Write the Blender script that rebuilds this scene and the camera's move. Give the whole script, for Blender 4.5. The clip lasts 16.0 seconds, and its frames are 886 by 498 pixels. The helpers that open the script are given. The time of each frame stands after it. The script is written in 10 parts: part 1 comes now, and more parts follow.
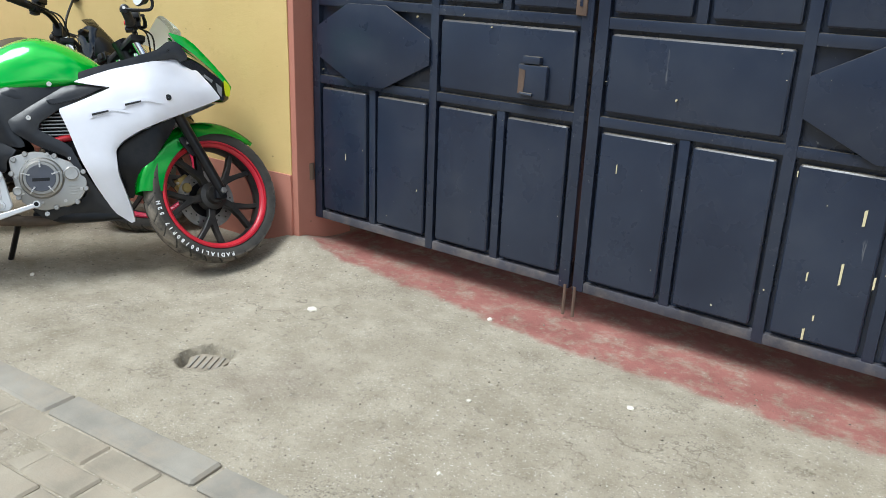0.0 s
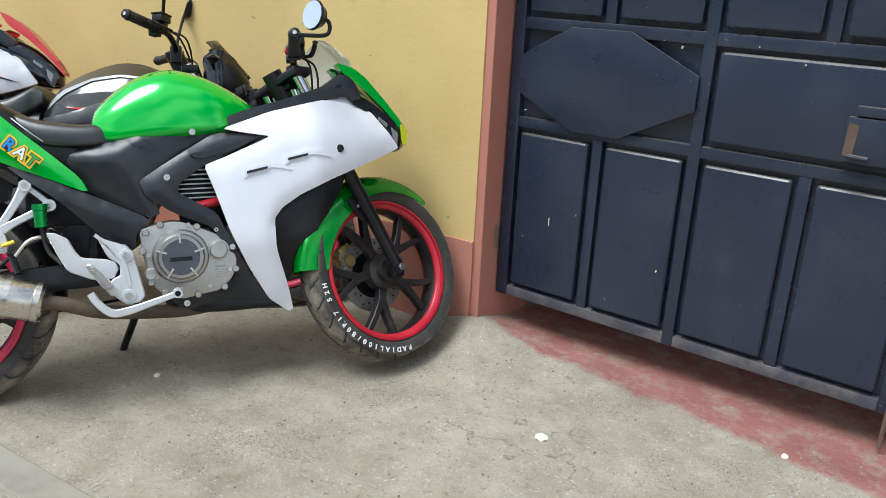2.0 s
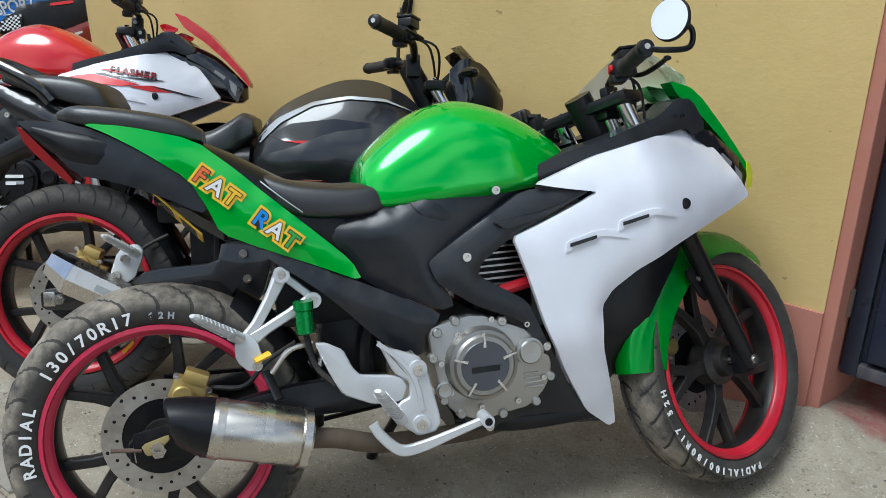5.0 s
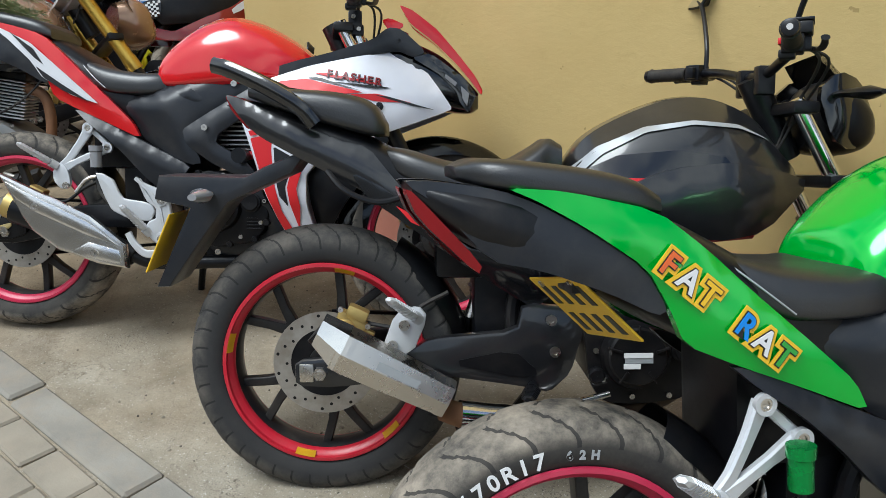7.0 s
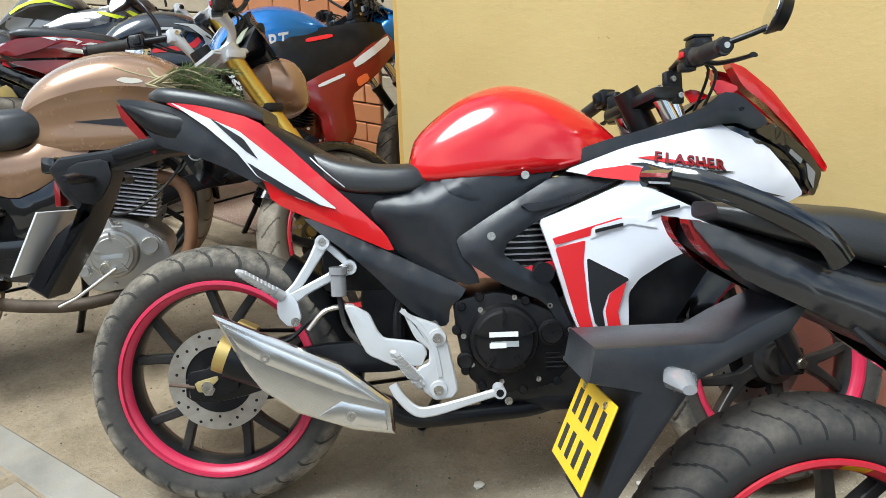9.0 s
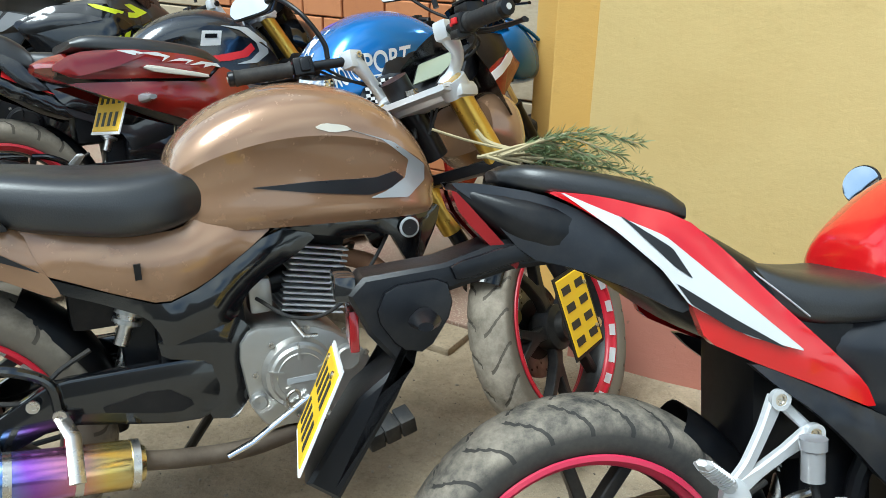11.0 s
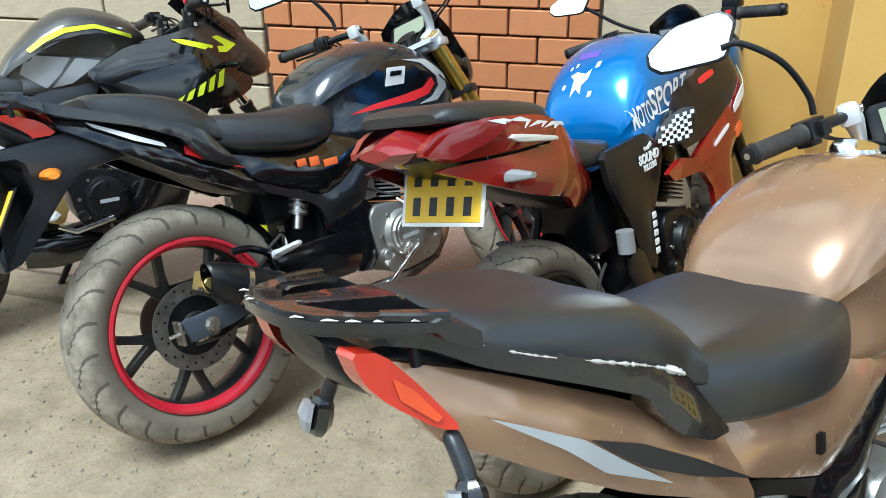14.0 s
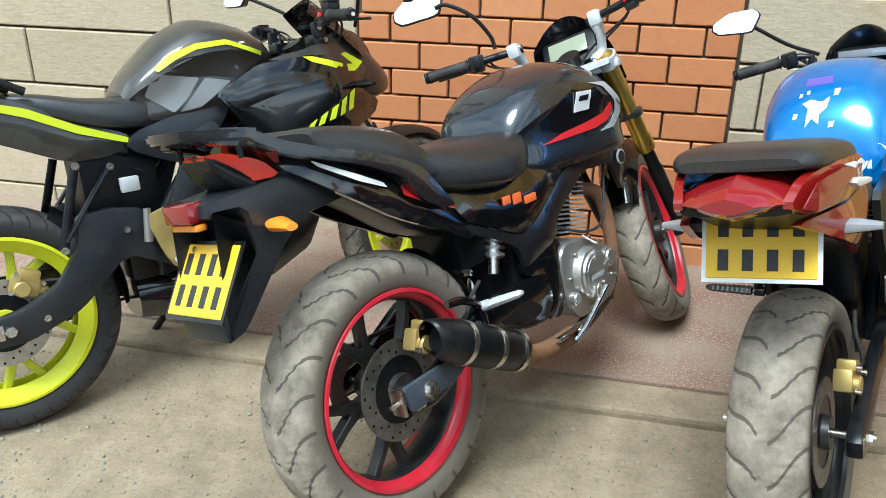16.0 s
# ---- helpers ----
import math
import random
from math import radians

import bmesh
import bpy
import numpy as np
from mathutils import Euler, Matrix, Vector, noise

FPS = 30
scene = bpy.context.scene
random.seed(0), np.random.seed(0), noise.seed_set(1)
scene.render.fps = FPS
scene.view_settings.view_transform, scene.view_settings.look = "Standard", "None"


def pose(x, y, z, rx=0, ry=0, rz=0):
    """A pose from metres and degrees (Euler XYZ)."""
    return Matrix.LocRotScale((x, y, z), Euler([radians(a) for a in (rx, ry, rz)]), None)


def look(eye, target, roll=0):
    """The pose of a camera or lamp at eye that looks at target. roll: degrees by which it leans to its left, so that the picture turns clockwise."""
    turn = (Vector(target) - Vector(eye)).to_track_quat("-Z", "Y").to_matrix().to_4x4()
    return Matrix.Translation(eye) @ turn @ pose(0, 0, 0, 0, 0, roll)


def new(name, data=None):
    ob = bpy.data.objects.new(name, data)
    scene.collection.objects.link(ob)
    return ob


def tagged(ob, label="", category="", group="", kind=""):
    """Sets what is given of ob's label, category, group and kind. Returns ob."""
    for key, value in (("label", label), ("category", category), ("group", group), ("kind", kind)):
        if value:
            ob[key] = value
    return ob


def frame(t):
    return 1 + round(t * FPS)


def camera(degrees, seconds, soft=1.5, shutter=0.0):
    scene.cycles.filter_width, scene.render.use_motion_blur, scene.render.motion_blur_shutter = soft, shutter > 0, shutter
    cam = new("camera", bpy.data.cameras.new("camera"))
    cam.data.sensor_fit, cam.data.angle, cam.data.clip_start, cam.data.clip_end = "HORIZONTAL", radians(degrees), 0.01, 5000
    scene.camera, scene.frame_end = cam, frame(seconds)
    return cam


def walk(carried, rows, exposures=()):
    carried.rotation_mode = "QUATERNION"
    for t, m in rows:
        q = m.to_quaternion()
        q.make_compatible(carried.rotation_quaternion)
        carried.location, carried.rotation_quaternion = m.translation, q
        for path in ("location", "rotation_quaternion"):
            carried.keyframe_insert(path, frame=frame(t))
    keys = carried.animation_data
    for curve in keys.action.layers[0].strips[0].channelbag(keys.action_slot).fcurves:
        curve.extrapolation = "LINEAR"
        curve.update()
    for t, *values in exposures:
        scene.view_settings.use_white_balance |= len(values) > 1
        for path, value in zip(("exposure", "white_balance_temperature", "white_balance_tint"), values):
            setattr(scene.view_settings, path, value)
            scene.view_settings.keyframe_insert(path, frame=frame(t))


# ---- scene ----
cam = camera(57.8, 16.0, 0.7)
PATH = [
    (0, (-0.174, -0.024, 1.242), (-1.284, 1.498, 0.568), 2.1),
    (0.5, (-0.443, -0.021, 1.255), (-1.492, 1.529, 0.551), 2.3),
    (1, (-0.726, 0.078, 1.219), (-1.888, 1.563, 0.552), 1.7),
    (1.5, (-1.007, 0.143, 1.231), (-2.198, 1.606, 0.568), 2.4),
    (2, (-1.258, 0.169, 1.232), (-2.384, 1.683, 0.568), 2.6),
    (2.5, (-1.502, 0.24, 1.189), (-2.57, 1.79, 0.512), 2.3),
    (3, (-1.721, 0.316, 1.214), (-2.888, 1.803, 0.561), 1.5),
    (3.2, (-1.79, 0.312, 1.209), (-2.948, 1.814, 0.576), 1.7),
    (5.3, (-2.308, 0.326, 1.263), (-3.575, 1.663, 0.483), -0.1),
    (5.5, (-2.378, 0.306, 1.263), (-3.646, 1.633, 0.469), -0.1),
    (6, (-2.569, 0.237, 1.277), (-3.788, 1.6, 0.468), 0.1),
    (6.5, (-2.814, 0.242, 1.247), (-4.049, 1.583, 0.425), -0.2),
    (7, (-3.087, 0.212, 1.251), (-4.387, 1.506, 0.454), -0.0),
    (7.5, (-3.342, 0.125, 1.264), (-4.561, 1.484, 0.448), 0.2),
    (8, (-3.617, 0.109, 1.232), (-4.805, 1.477, 0.385), -0.2),
    (8.5, (-3.914, 0.114, 1.254), (-5.202, 1.417, 0.453), -1.9),
    (8.7, (-4.024, 0.088, 1.256), (-5.296, 1.429, 0.493), -1.6),
    (10.8, (-5.275, -0.008, 1.289), (-6.255, 1.562, 0.53), 1.0),
    (11, (-5.38, -0.01, 1.273), (-6.338, 1.571, 0.509), 1.3),
    (11.5, (-5.654, 0.033, 1.28), (-6.702, 1.542, 0.489), 0.1),
    (12, (-5.92, -0.061, 1.319), (-6.881, 1.528, 0.576), -0.5),
    (12.5, (-6.157, -0.115, 1.313), (-6.989, 1.532, 0.54), 0.1),
    (13, (-6.413, -0.036, 1.315), (-7.24, 1.589, 0.494), -1.3),
    (13.5, (-6.608, -0.078, 1.331), (-7.309, 1.626, 0.554), -0.9),
    (14, (-6.777, -0.156, 1.347), (-7.333, 1.586, 0.537), -0.5),
    (14.5, (-6.925, -0.115, 1.334), (-7.422, 1.642, 0.518), -0.4),
    (15, (-7.1, -0.024, 1.327), (-7.702, 1.714, 0.541), -1.6),
    (15.5, (-7.29, -0.028, 1.33), (-7.764, 1.748, 0.542), -0.1),
    (16, (-7.516, -0.088, 1.339), (-7.923, 1.702, 0.544), 0.8),
]
EXPOSURE = [(0, 0.68, 5800), (2, 0.62, 5780), (3, 0.50, 5750), (4.5, 0.36, 5650), (6, 0.09, 5600), (7, 0.35, 5750), (8, 0.79, 5800), (11, 0.86, 5550), (13.5, 1.02, 5350), (16, 1.12, 5450)]
walk(cam, [(t, look(eye, target, roll)) for t, eye, target, roll in PATH], [(t, stops, kelvin, 3 if t < 9 else -4) for t, stops, kelvin in EXPOSURE])

# ---- world, sun, exposure ----
SUN_EL, SUN_AZ = 64.0, 200.0
world = bpy.data.worlds.new("sky")
scene.world = world
world.use_nodes = True
wt = world.node_tree
bg = wt.nodes["Background"]
sky = wt.nodes.new("ShaderNodeTexSky")
sky.sky_type = "NISHITA"
sky.sun_disc = False
sky.sun_elevation = radians(SUN_EL)
sky.sun_rotation = radians(SUN_AZ)
sky.air_density = 1.0
sky.dust_density = 3.0
sky.ozone_density = 1.2
# broken white cloud all over the sky
where = wt.nodes.new("ShaderNodeTexCoord").outputs["Generated"]
puff = wt.nodes.new("ShaderNodeTexNoise")
puff.inputs["Scale"].default_value = 2.6
puff.inputs["Detail"].default_value = 7.0
puff.inputs["Roughness"].default_value = 0.58
wt.links.new(where, puff.inputs["Vector"])
cover_of = wt.nodes.new("ShaderNodeMapRange")
cover_of.inputs["From Min"].default_value = 0.42
cover_of.inputs["From Max"].default_value = 0.60
wt.links.new(puff.outputs["Fac"], cover_of.inputs["Value"])
cloud = wt.nodes.new("ShaderNodeMix")
cloud.data_type = "RGBA"
cloud.inputs[7].default_value = (9.0, 8.9, 8.6, 1)
wt.links.new(cover_of.outputs["Result"], cloud.inputs[0])
wt.links.new(sky.outputs[0], cloud.inputs[6])
wt.links.new(cloud.outputs[2], bg.inputs[0])
bg.inputs[1].default_value = 0.105
sun_data = bpy.data.lights.new("sun", "SUN")
sun_data.energy = 2.5
sun_data.angle = radians(30)
sun_data.color = (1.0, 0.965, 0.92)
sun = new("sun", sun_data)
a, e = radians(SUN_AZ), radians(SUN_EL)
sun.matrix_world = look((0, 0, 20), (-math.sin(a) * math.cos(e) * 10, -math.cos(a) * math.cos(e) * 10, 20 - math.sin(e) * 10))


# ---- materials ----
def material(name, rough=0.6, metal=0.0):
    m = bpy.data.materials.new(name)
    m.use_nodes = True
    b = m.node_tree.nodes["Principled BSDF"]
    b.inputs["Roughness"].default_value = rough
    b.inputs["Metallic"].default_value = metal
    return m, m.node_tree, b


def node(nt, kind, **values):
    n = nt.nodes.new(kind)
    for k, v in values.items():
        n.inputs[k.replace("_", " ")].default_value = v
    return n


def noise_tex(nt, coord, scale, detail=4.0, rough=0.55):
    n = node(nt, "ShaderNodeTexNoise", Scale=scale, Detail=detail, Roughness=rough)
    nt.links.new(coord, n.inputs["Vector"])
    return n.outputs["Fac"]


def ramp(nt, fac, stops):
    r = nt.nodes.new("ShaderNodeValToRGB")
    while len(r.color_ramp.elements) < len(stops):
        r.color_ramp.elements.new(0.5)
    for el, (p, c) in zip(r.color_ramp.elements, stops):
        el.position = p
        el.color = (*c, 1) if len(c) == 3 else c
    nt.links.new(fac, r.inputs["Fac"])
    return r.outputs["Color"]


def mix(nt, fac, a, b, blend="MIX"):
    m = nt.nodes.new("ShaderNodeMix")
    m.data_type = "RGBA"
    m.blend_type = blend
    for sock, v in ((m.inputs[0], fac), (m.inputs[6], a), (m.inputs[7], b)):
        if isinstance(v, (int, float)):
            sock.default_value = v
        elif isinstance(v, tuple):
            sock.default_value = (*v, 1)
        else:
            nt.links.new(v, sock)
    return m.outputs[2]


def coords(nt, kind="Object"):
    return nt.nodes.new("ShaderNodeTexCoord").outputs[kind]


def world_coords(nt):
    return nt.nodes.new("ShaderNodeNewGeometry").outputs["Position"]


def bump(nt, b, height, strength=0.3, distance=0.01, normal=None):
    n = nt.nodes.new("ShaderNodeBump")
    n.inputs["Strength"].default_value = strength
    n.inputs["Distance"].default_value = distance
    nt.links.new(height, n.inputs["Height"])
    if normal:
        nt.links.new(normal, n.inputs["Normal"])
    nt.links.new(n.outputs["Normal"], b.inputs["Normal"])
    return n.outputs["Normal"]


def spread(nt, fac, lo, hi):
    r = nt.nodes.new("ShaderNodeMapRange")
    r.inputs["To Min"].default_value = lo
    r.inputs["To Max"].default_value = hi
    nt.links.new(fac, r.inputs["Value"])
    return r.outputs["Result"]


def worn(name, colour, rough=0.5, metal=0.0, vary=0.15, dust=0.0, grain=40.0, relief=0.05, coat=0.0, scratch=None, far=False):
    """A surface of one colour with uneven tone, uneven gloss, road dust and optional scratches."""
    m, nt, b = material(name, rough, metal)
    c = world_coords(nt) if far else coords(nt)
    big, fine = noise_tex(nt, c, 5.0, 5), noise_tex(nt, c, grain, 6, 0.65)
    dark = tuple(v * (1 - vary) for v in colour)
    light = tuple(min(1, v * (1 + vary)) for v in colour)
    col = ramp(nt, big, [(0.3, dark), (0.7, light)])
    if dust:
        d = ramp(nt, noise_tex(nt, c, 9.0, 7, 0.7), [(0.45, (0, 0, 0)), (0.75, (dust, dust, dust))])
        col = mix(nt, d, col, (0.30, 0.25, 0.19))
    if scratch:
        s = ramp(nt, noise_tex(nt, c, 60.0, 9, 0.8), [(0.70, (0, 0, 0)), (0.72, (1, 1, 1))])
        col = mix(nt, s, col, scratch)
    nt.links.new(col, b.inputs["Base Color"])
    nt.links.new(spread(nt, fine, max(0.02, rough - (0.03 if coat else 0.08)), min(1, rough + (0.04 if coat else 0.12))), b.inputs["Roughness"])
    if coat:
        b.inputs["Coat Weight"].default_value = coat
        b.inputs["Coat Roughness"].default_value = 0.05
    if relief:
        bump(nt, b, fine, relief, 0.004)
    return m
M = {}
# surfaces of the place
m, nt, b = material("dusty_ground", 0.95)
c = world_coords(nt)
big, mid, fine = noise_tex(nt, c, 0.9, 6), noise_tex(nt, c, 7.0, 7, 0.65), noise_tex(nt, c, 90.0, 8, 0.7)
col = ramp(nt, big, [(0.3, (0.255, 0.220, 0.158)), (0.55, (0.325, 0.286, 0.214)), (0.75, (0.385, 0.345, 0.268))])
col = mix(nt, 0.6, col, ramp(nt, mid, [(0.32, (0.200, 0.172, 0.126)), (0.68, (0.400, 0.358, 0.285))]))
col = mix(nt, ramp(nt, noise_tex(nt, c, 2.3, 8, 0.72), [(0.53, (0, 0, 0)), (0.68, (0.6, 0.6, 0.6))]), col, (0.20, 0.165, 0.13))
col = mix(nt, ramp(nt, noise_tex(nt, c, 38.0, 8, 0.75), [(0.56, (0, 0, 0)), (0.66, (0.75, 0.75, 0.75))]), col, (0.15, 0.13, 0.105))
col = mix(nt, ramp(nt, fine, [(0.58, (0, 0, 0)), (0.68, (0.85, 0.85, 0.85))]), col, (0.13, 0.11, 0.09))
col = mix(nt, ramp(nt, noise_tex(nt, c, 150.0, 4), [(0.62, (0, 0, 0)), (0.68, (0.8, 0.8, 0.8))]), col, (0.60, 0.57, 0.52))
# hairline cracks, broken up, and dark crumbs in drifts
bent = nt.nodes.new("ShaderNodeVectorMath")
bent.operation = "ADD"
warp = node(nt, "ShaderNodeTexNoise", Scale=3.5, Detail=6.0, Roughness=0.6)
nt.links.new(c, warp.inputs["Vector"])
nt.links.new(c, bent.inputs[0])
nt.links.new(warp.outputs["Color"], bent.inputs[1])
cells = node(nt, "ShaderNodeTexVoronoi", Scale=1.3)
cells.feature = "DISTANCE_TO_EDGE"
nt.links.new(bent.outputs[0], cells.inputs["Vector"])
crack = mix(nt, 1.0, ramp(nt, cells.outputs["Distance"], [(0.0, (0.8, 0.8, 0.8)), (0.011, (0, 0, 0))]), ramp(nt, noise_tex(nt, c, 1.9, 5), [(0.48, (0, 0, 0)), (0.60, (1, 1, 1))]), "MULTIPLY")
col = mix(nt, crack, col, (0.12, 0.10, 0.075))
drift = mix(nt, 1.0, ramp(nt, noise_tex(nt, c, 210.0, 3, 0.5), [(0.56, (0, 0, 0)), (0.62, (1, 1, 1))]), ramp(nt, noise_tex(nt, c, 3.1, 6, 0.65), [(0.54, (0, 0, 0)), (0.64, (0.9, 0.9, 0.9))]), "MULTIPLY")
col = mix(nt, drift, col, (0.10, 0.085, 0.065))
# the red floor paint before the gate, worn off along an uneven edge
sep = nt.nodes.new("ShaderNodeSeparateXYZ")
nt.links.new(c, sep.inputs[0])


def maths(nt, op, a, b=None):
    n = nt.nodes.new("ShaderNodeMath")
    n.operation = op
    for sock, v in zip(n.inputs, (a, b)):
        if isinstance(v, (int, float)):
            sock.default_value = v
        elif v is not None:
            nt.links.new(v, sock)
    return n.outputs[0]


# towards the far end the concrete gives way to brown soil
soil = ramp(nt, maths(nt, "ADD", maths(nt, "MULTIPLY", sep.outputs[0], -0.25), maths(nt, "SUBTRACT", noise_tex(nt, c, 1.7, 7, 0.65), 1.20)), [(0.38, (0, 0, 0)), (0.85, (1, 1, 1))])
col = mix(nt, soil, col, mix(nt, ramp(nt, noise_tex(nt, c, 55.0, 9, 0.8), [(0.54, (0, 0, 0)), (0.62, (0.6, 0.6, 0.6))]), ramp(nt, mix(nt, 0.3, mid, fine), [(0.36, (0.190, 0.146, 0.092)), (0.64, (0.345, 0.272, 0.182))]), (0.150, 0.112, 0.070)))
edge = maths(nt, "ADD", sep.outputs[1], maths(nt, "MULTIPLY", maths(nt, "SUBTRACT", noise_tex(nt, c, 4.0, 9, 0.72), 0.5), 0.22))
far_x = node(nt, "ShaderNodeMapRange", From_Min=-1.4, From_Max=-2.6, To_Min=0.0, To_Max=0.15)
nt.links.new(sep.outputs[0], far_x.inputs["Value"])
edge = maths(nt, "SUBTRACT", edge, far_x.outputs["Result"])
inside = ramp(nt, maths(nt, "SUBTRACT", edge, 2.00), [(0.222, (0, 0, 0)), (0.262, (1, 1, 1))])
right_of = ramp(nt, maths(nt, "ADD", sep.outputs[0], 2.9), [(0.14, (0, 0, 0)), (0.22, (1, 1, 1))])
worn_off = ramp(nt, noise_tex(nt, c, 11.0, 9, 0.75), [(0.36, (0.30, 0.30, 0.30)), (0.52, (0.90, 0.90, 0.90))])
paint = mix(nt, 1.0, mix(nt, 1.0, inside, right_of, "MULTIPLY"), worn_off, "MULTIPLY")
col = mix(nt, paint, col, ramp(nt, mid, [(0.3, (0.20, 0.062, 0.052)), (0.7, (0.30, 0.105, 0.09))]))
nt.links.new(col, b.inputs["Base Color"])
bump(nt, b, mix(nt, 0.55, mid, mix(nt, 0.5, fine, noise_tex(nt, c, 38.0, 8, 0.75))), 0.8, 0.016)
M["ground"] = m


def plaster(name, colours, stain, rough=0.85):
    m, nt, b = material(name, rough)
    c = world_coords(nt)
    col = ramp(nt, noise_tex(nt, c, 1.6, 6), [(0.3, colours[0]), (0.7, colours[1])])
    col = mix(nt, ramp(nt, noise_tex(nt, c, 14.0, 8, 0.7), [(0.58, (0, 0, 0)), (0.75, (0.35, 0.35, 0.35))]), col, stain)
    chips = ramp(nt, noise_tex(nt, c, 33.0, 3, 0.5), [(0.745, (0, 0, 0)), (0.76, (0.7, 0.7, 0.7))])
    col = mix(nt, chips, col, tuple(v * 0.7 for v in stain))
    nt.links.new(col, b.inputs["Base Color"])
    bump(nt, b, mix(nt, 0.5, noise_tex(nt, c, 28.0, 7, 0.7), noise_tex(nt, c, 4.0, 3)), 0.35, 0.010)
    return m


M["yellow"] = plaster("yellow_plaster", ((0.56, 0.40, 0.155), (0.64, 0.475, 0.20)), (0.45, 0.31, 0.11))
M["red_plinth"] = plaster("red_plinth_paint", ((0.40, 0.150, 0.105), (0.47, 0.205, 0.150)), (0.36, 0.20, 0.14))
# the yellow plaster again, shade mixed into its colour for the recess corner
M["yellow_shaded"] = plaster("shaded_yellow_plaster", ((0.55, 0.33, 0.08), (0.60, 0.37, 0.10)), (0.42, 0.26, 0.08))
M["concrete"] = worn("kerb_concrete", (0.245, 0.226, 0.192), 0.9, vary=0.22, dust=0.9, grain=120, relief=0.3, far=True)
M["paver"] = worn("paver_concrete", (0.265, 0.232, 0.180), 0.92, vary=0.22, dust=0.9, grain=120, relief=0.4, far=True)
M["mortar"] = worn("dark_mortar", (0.075, 0.062, 0.048), 0.95, vary=0.25, grain=80, relief=0.3, far=True)

m, nt, b = material("terrazzo", 0.6)
c = world_coords(nt)
v = node(nt, "ShaderNodeTexVoronoi", Scale=115.0)
nt.links.new(c, v.inputs["Vector"])
col = ramp(nt, v.outputs["Distance"], [(0.20, (0.37, 0.29, 0.235)), (0.44, (0.215, 0.125, 0.092))])
col = mix(nt, ramp(nt, noise_tex(nt, c, 5.0, 6), [(0.36, (0, 0, 0)), (0.66, (0.8, 0.8, 0.8))]), col, (0.27, 0.215, 0.160))
nt.links.new(col, b.inputs["Base Color"])
M["terrazzo"] = m

m, nt, b = material("clay_brick", 0.8)
c = world_coords(nt)
rnd = nt.nodes.new("ShaderNodeObjectInfo").outputs["Random"]
col = ramp(nt, rnd, [(0.0, (0.45, 0.170, 0.062)), (0.5, (0.50, 0.200, 0.078)), (1.0, (0.55, 0.235, 0.098))])
col = mix(nt, ramp(nt, noise_tex(nt, c, 18.0, 7, 0.7), [(0.5, (0, 0, 0)), (0.8, (0.5, 0.5, 0.5))]), col, (0.36, 0.13, 0.06))
nt.links.new(col, b.inputs["Base Color"])
bump(nt, b, noise_tex(nt, c, 60.0, 6, 0.7), 0.3, 0.006)
M["brick"] = m

m, nt, b = material("dressed_stone", 0.9)
c = world_coords(nt)
rnd = nt.nodes.new("ShaderNodeObjectInfo").outputs["Random"]
col = ramp(nt, rnd, [(0.0, (0.40, 0.325, 0.215)), (1.0, (0.50, 0.41, 0.285))])
tool = nt.nodes.new("ShaderNodeMapping")
tool.inputs["Scale"].default_value = (22.0, 22.0, 90.0)
tool.inputs["Rotation"].default_value = (0.5, 0.9, 0.2)
nt.links.new(c, tool.inputs["Vector"])
tooled = noise_tex(nt, tool.outputs[0], 1.0, 5, 0.7)
col = mix(nt, 0.30, col, ramp(nt, tooled, [(0.3, (0.28, 0.225, 0.155)), (0.7, (0.55, 0.47, 0.345))]))
col = mix(nt, ramp(nt, noise_tex(nt, c, 9.0, 8, 0.7), [(0.5, (0, 0, 0)), (0.8, (0.5, 0.5, 0.5))]), col, (0.30, 0.235, 0.15))
nt.links.new(col, b.inputs["Base Color"])
bump(nt, b, mix(nt, 0.5, tooled, noise_tex(nt, c, 40.0, 7, 0.7)), 0.35, 0.012)
M["stone"] = m

m, nt, b = material("gate_paint", 0.3)
c = world_coords(nt)
col = ramp(nt, noise_tex(nt, c, 2.5, 6), [(0.3, (0.013, 0.019, 0.038)), (0.7, (0.026, 0.036, 0.062))])
col = mix(nt, ramp(nt, noise_tex(nt, c, 5.0, 6, 0.6), [(0.5, (0, 0, 0)), (0.8, (0.35, 0.35, 0.35))]), col, (0.050, 0.054, 0.066))
col = mix(nt, ramp(nt, noise_tex(nt, c, 85.0, 3, 0.5), [(0.735, (0, 0, 0)), (0.75, (0.6, 0.6, 0.6))]), col, (0.28, 0.27, 0.25))
nt.links.new(col, b.inputs["Base Color"])
nt.links.new(spread(nt, noise_tex(nt, c, 6.0, 5), 0.16, 0.42), b.inputs["Roughness"])
bump(nt, b, noise_tex(nt, c, 9.0, 4), 0.12, 0.01)
up = nt.nodes.new("ShaderNodeSeparateXYZ")
nt.links.new(nt.nodes.new("ShaderNodeNewGeometry").outputs["Normal"], up.inputs[0])
ledge = ramp(nt, maths(nt, "MULTIPLY", up.outputs[2], spread(nt, noise_tex(nt, c, 12.0, 5), 0.6, 1.3)), [(0.45, (0, 0, 0)), (0.9, (0.6, 0.6, 0.6))])
col = mix(nt, ledge, col, (0.17, 0.142, 0.095))
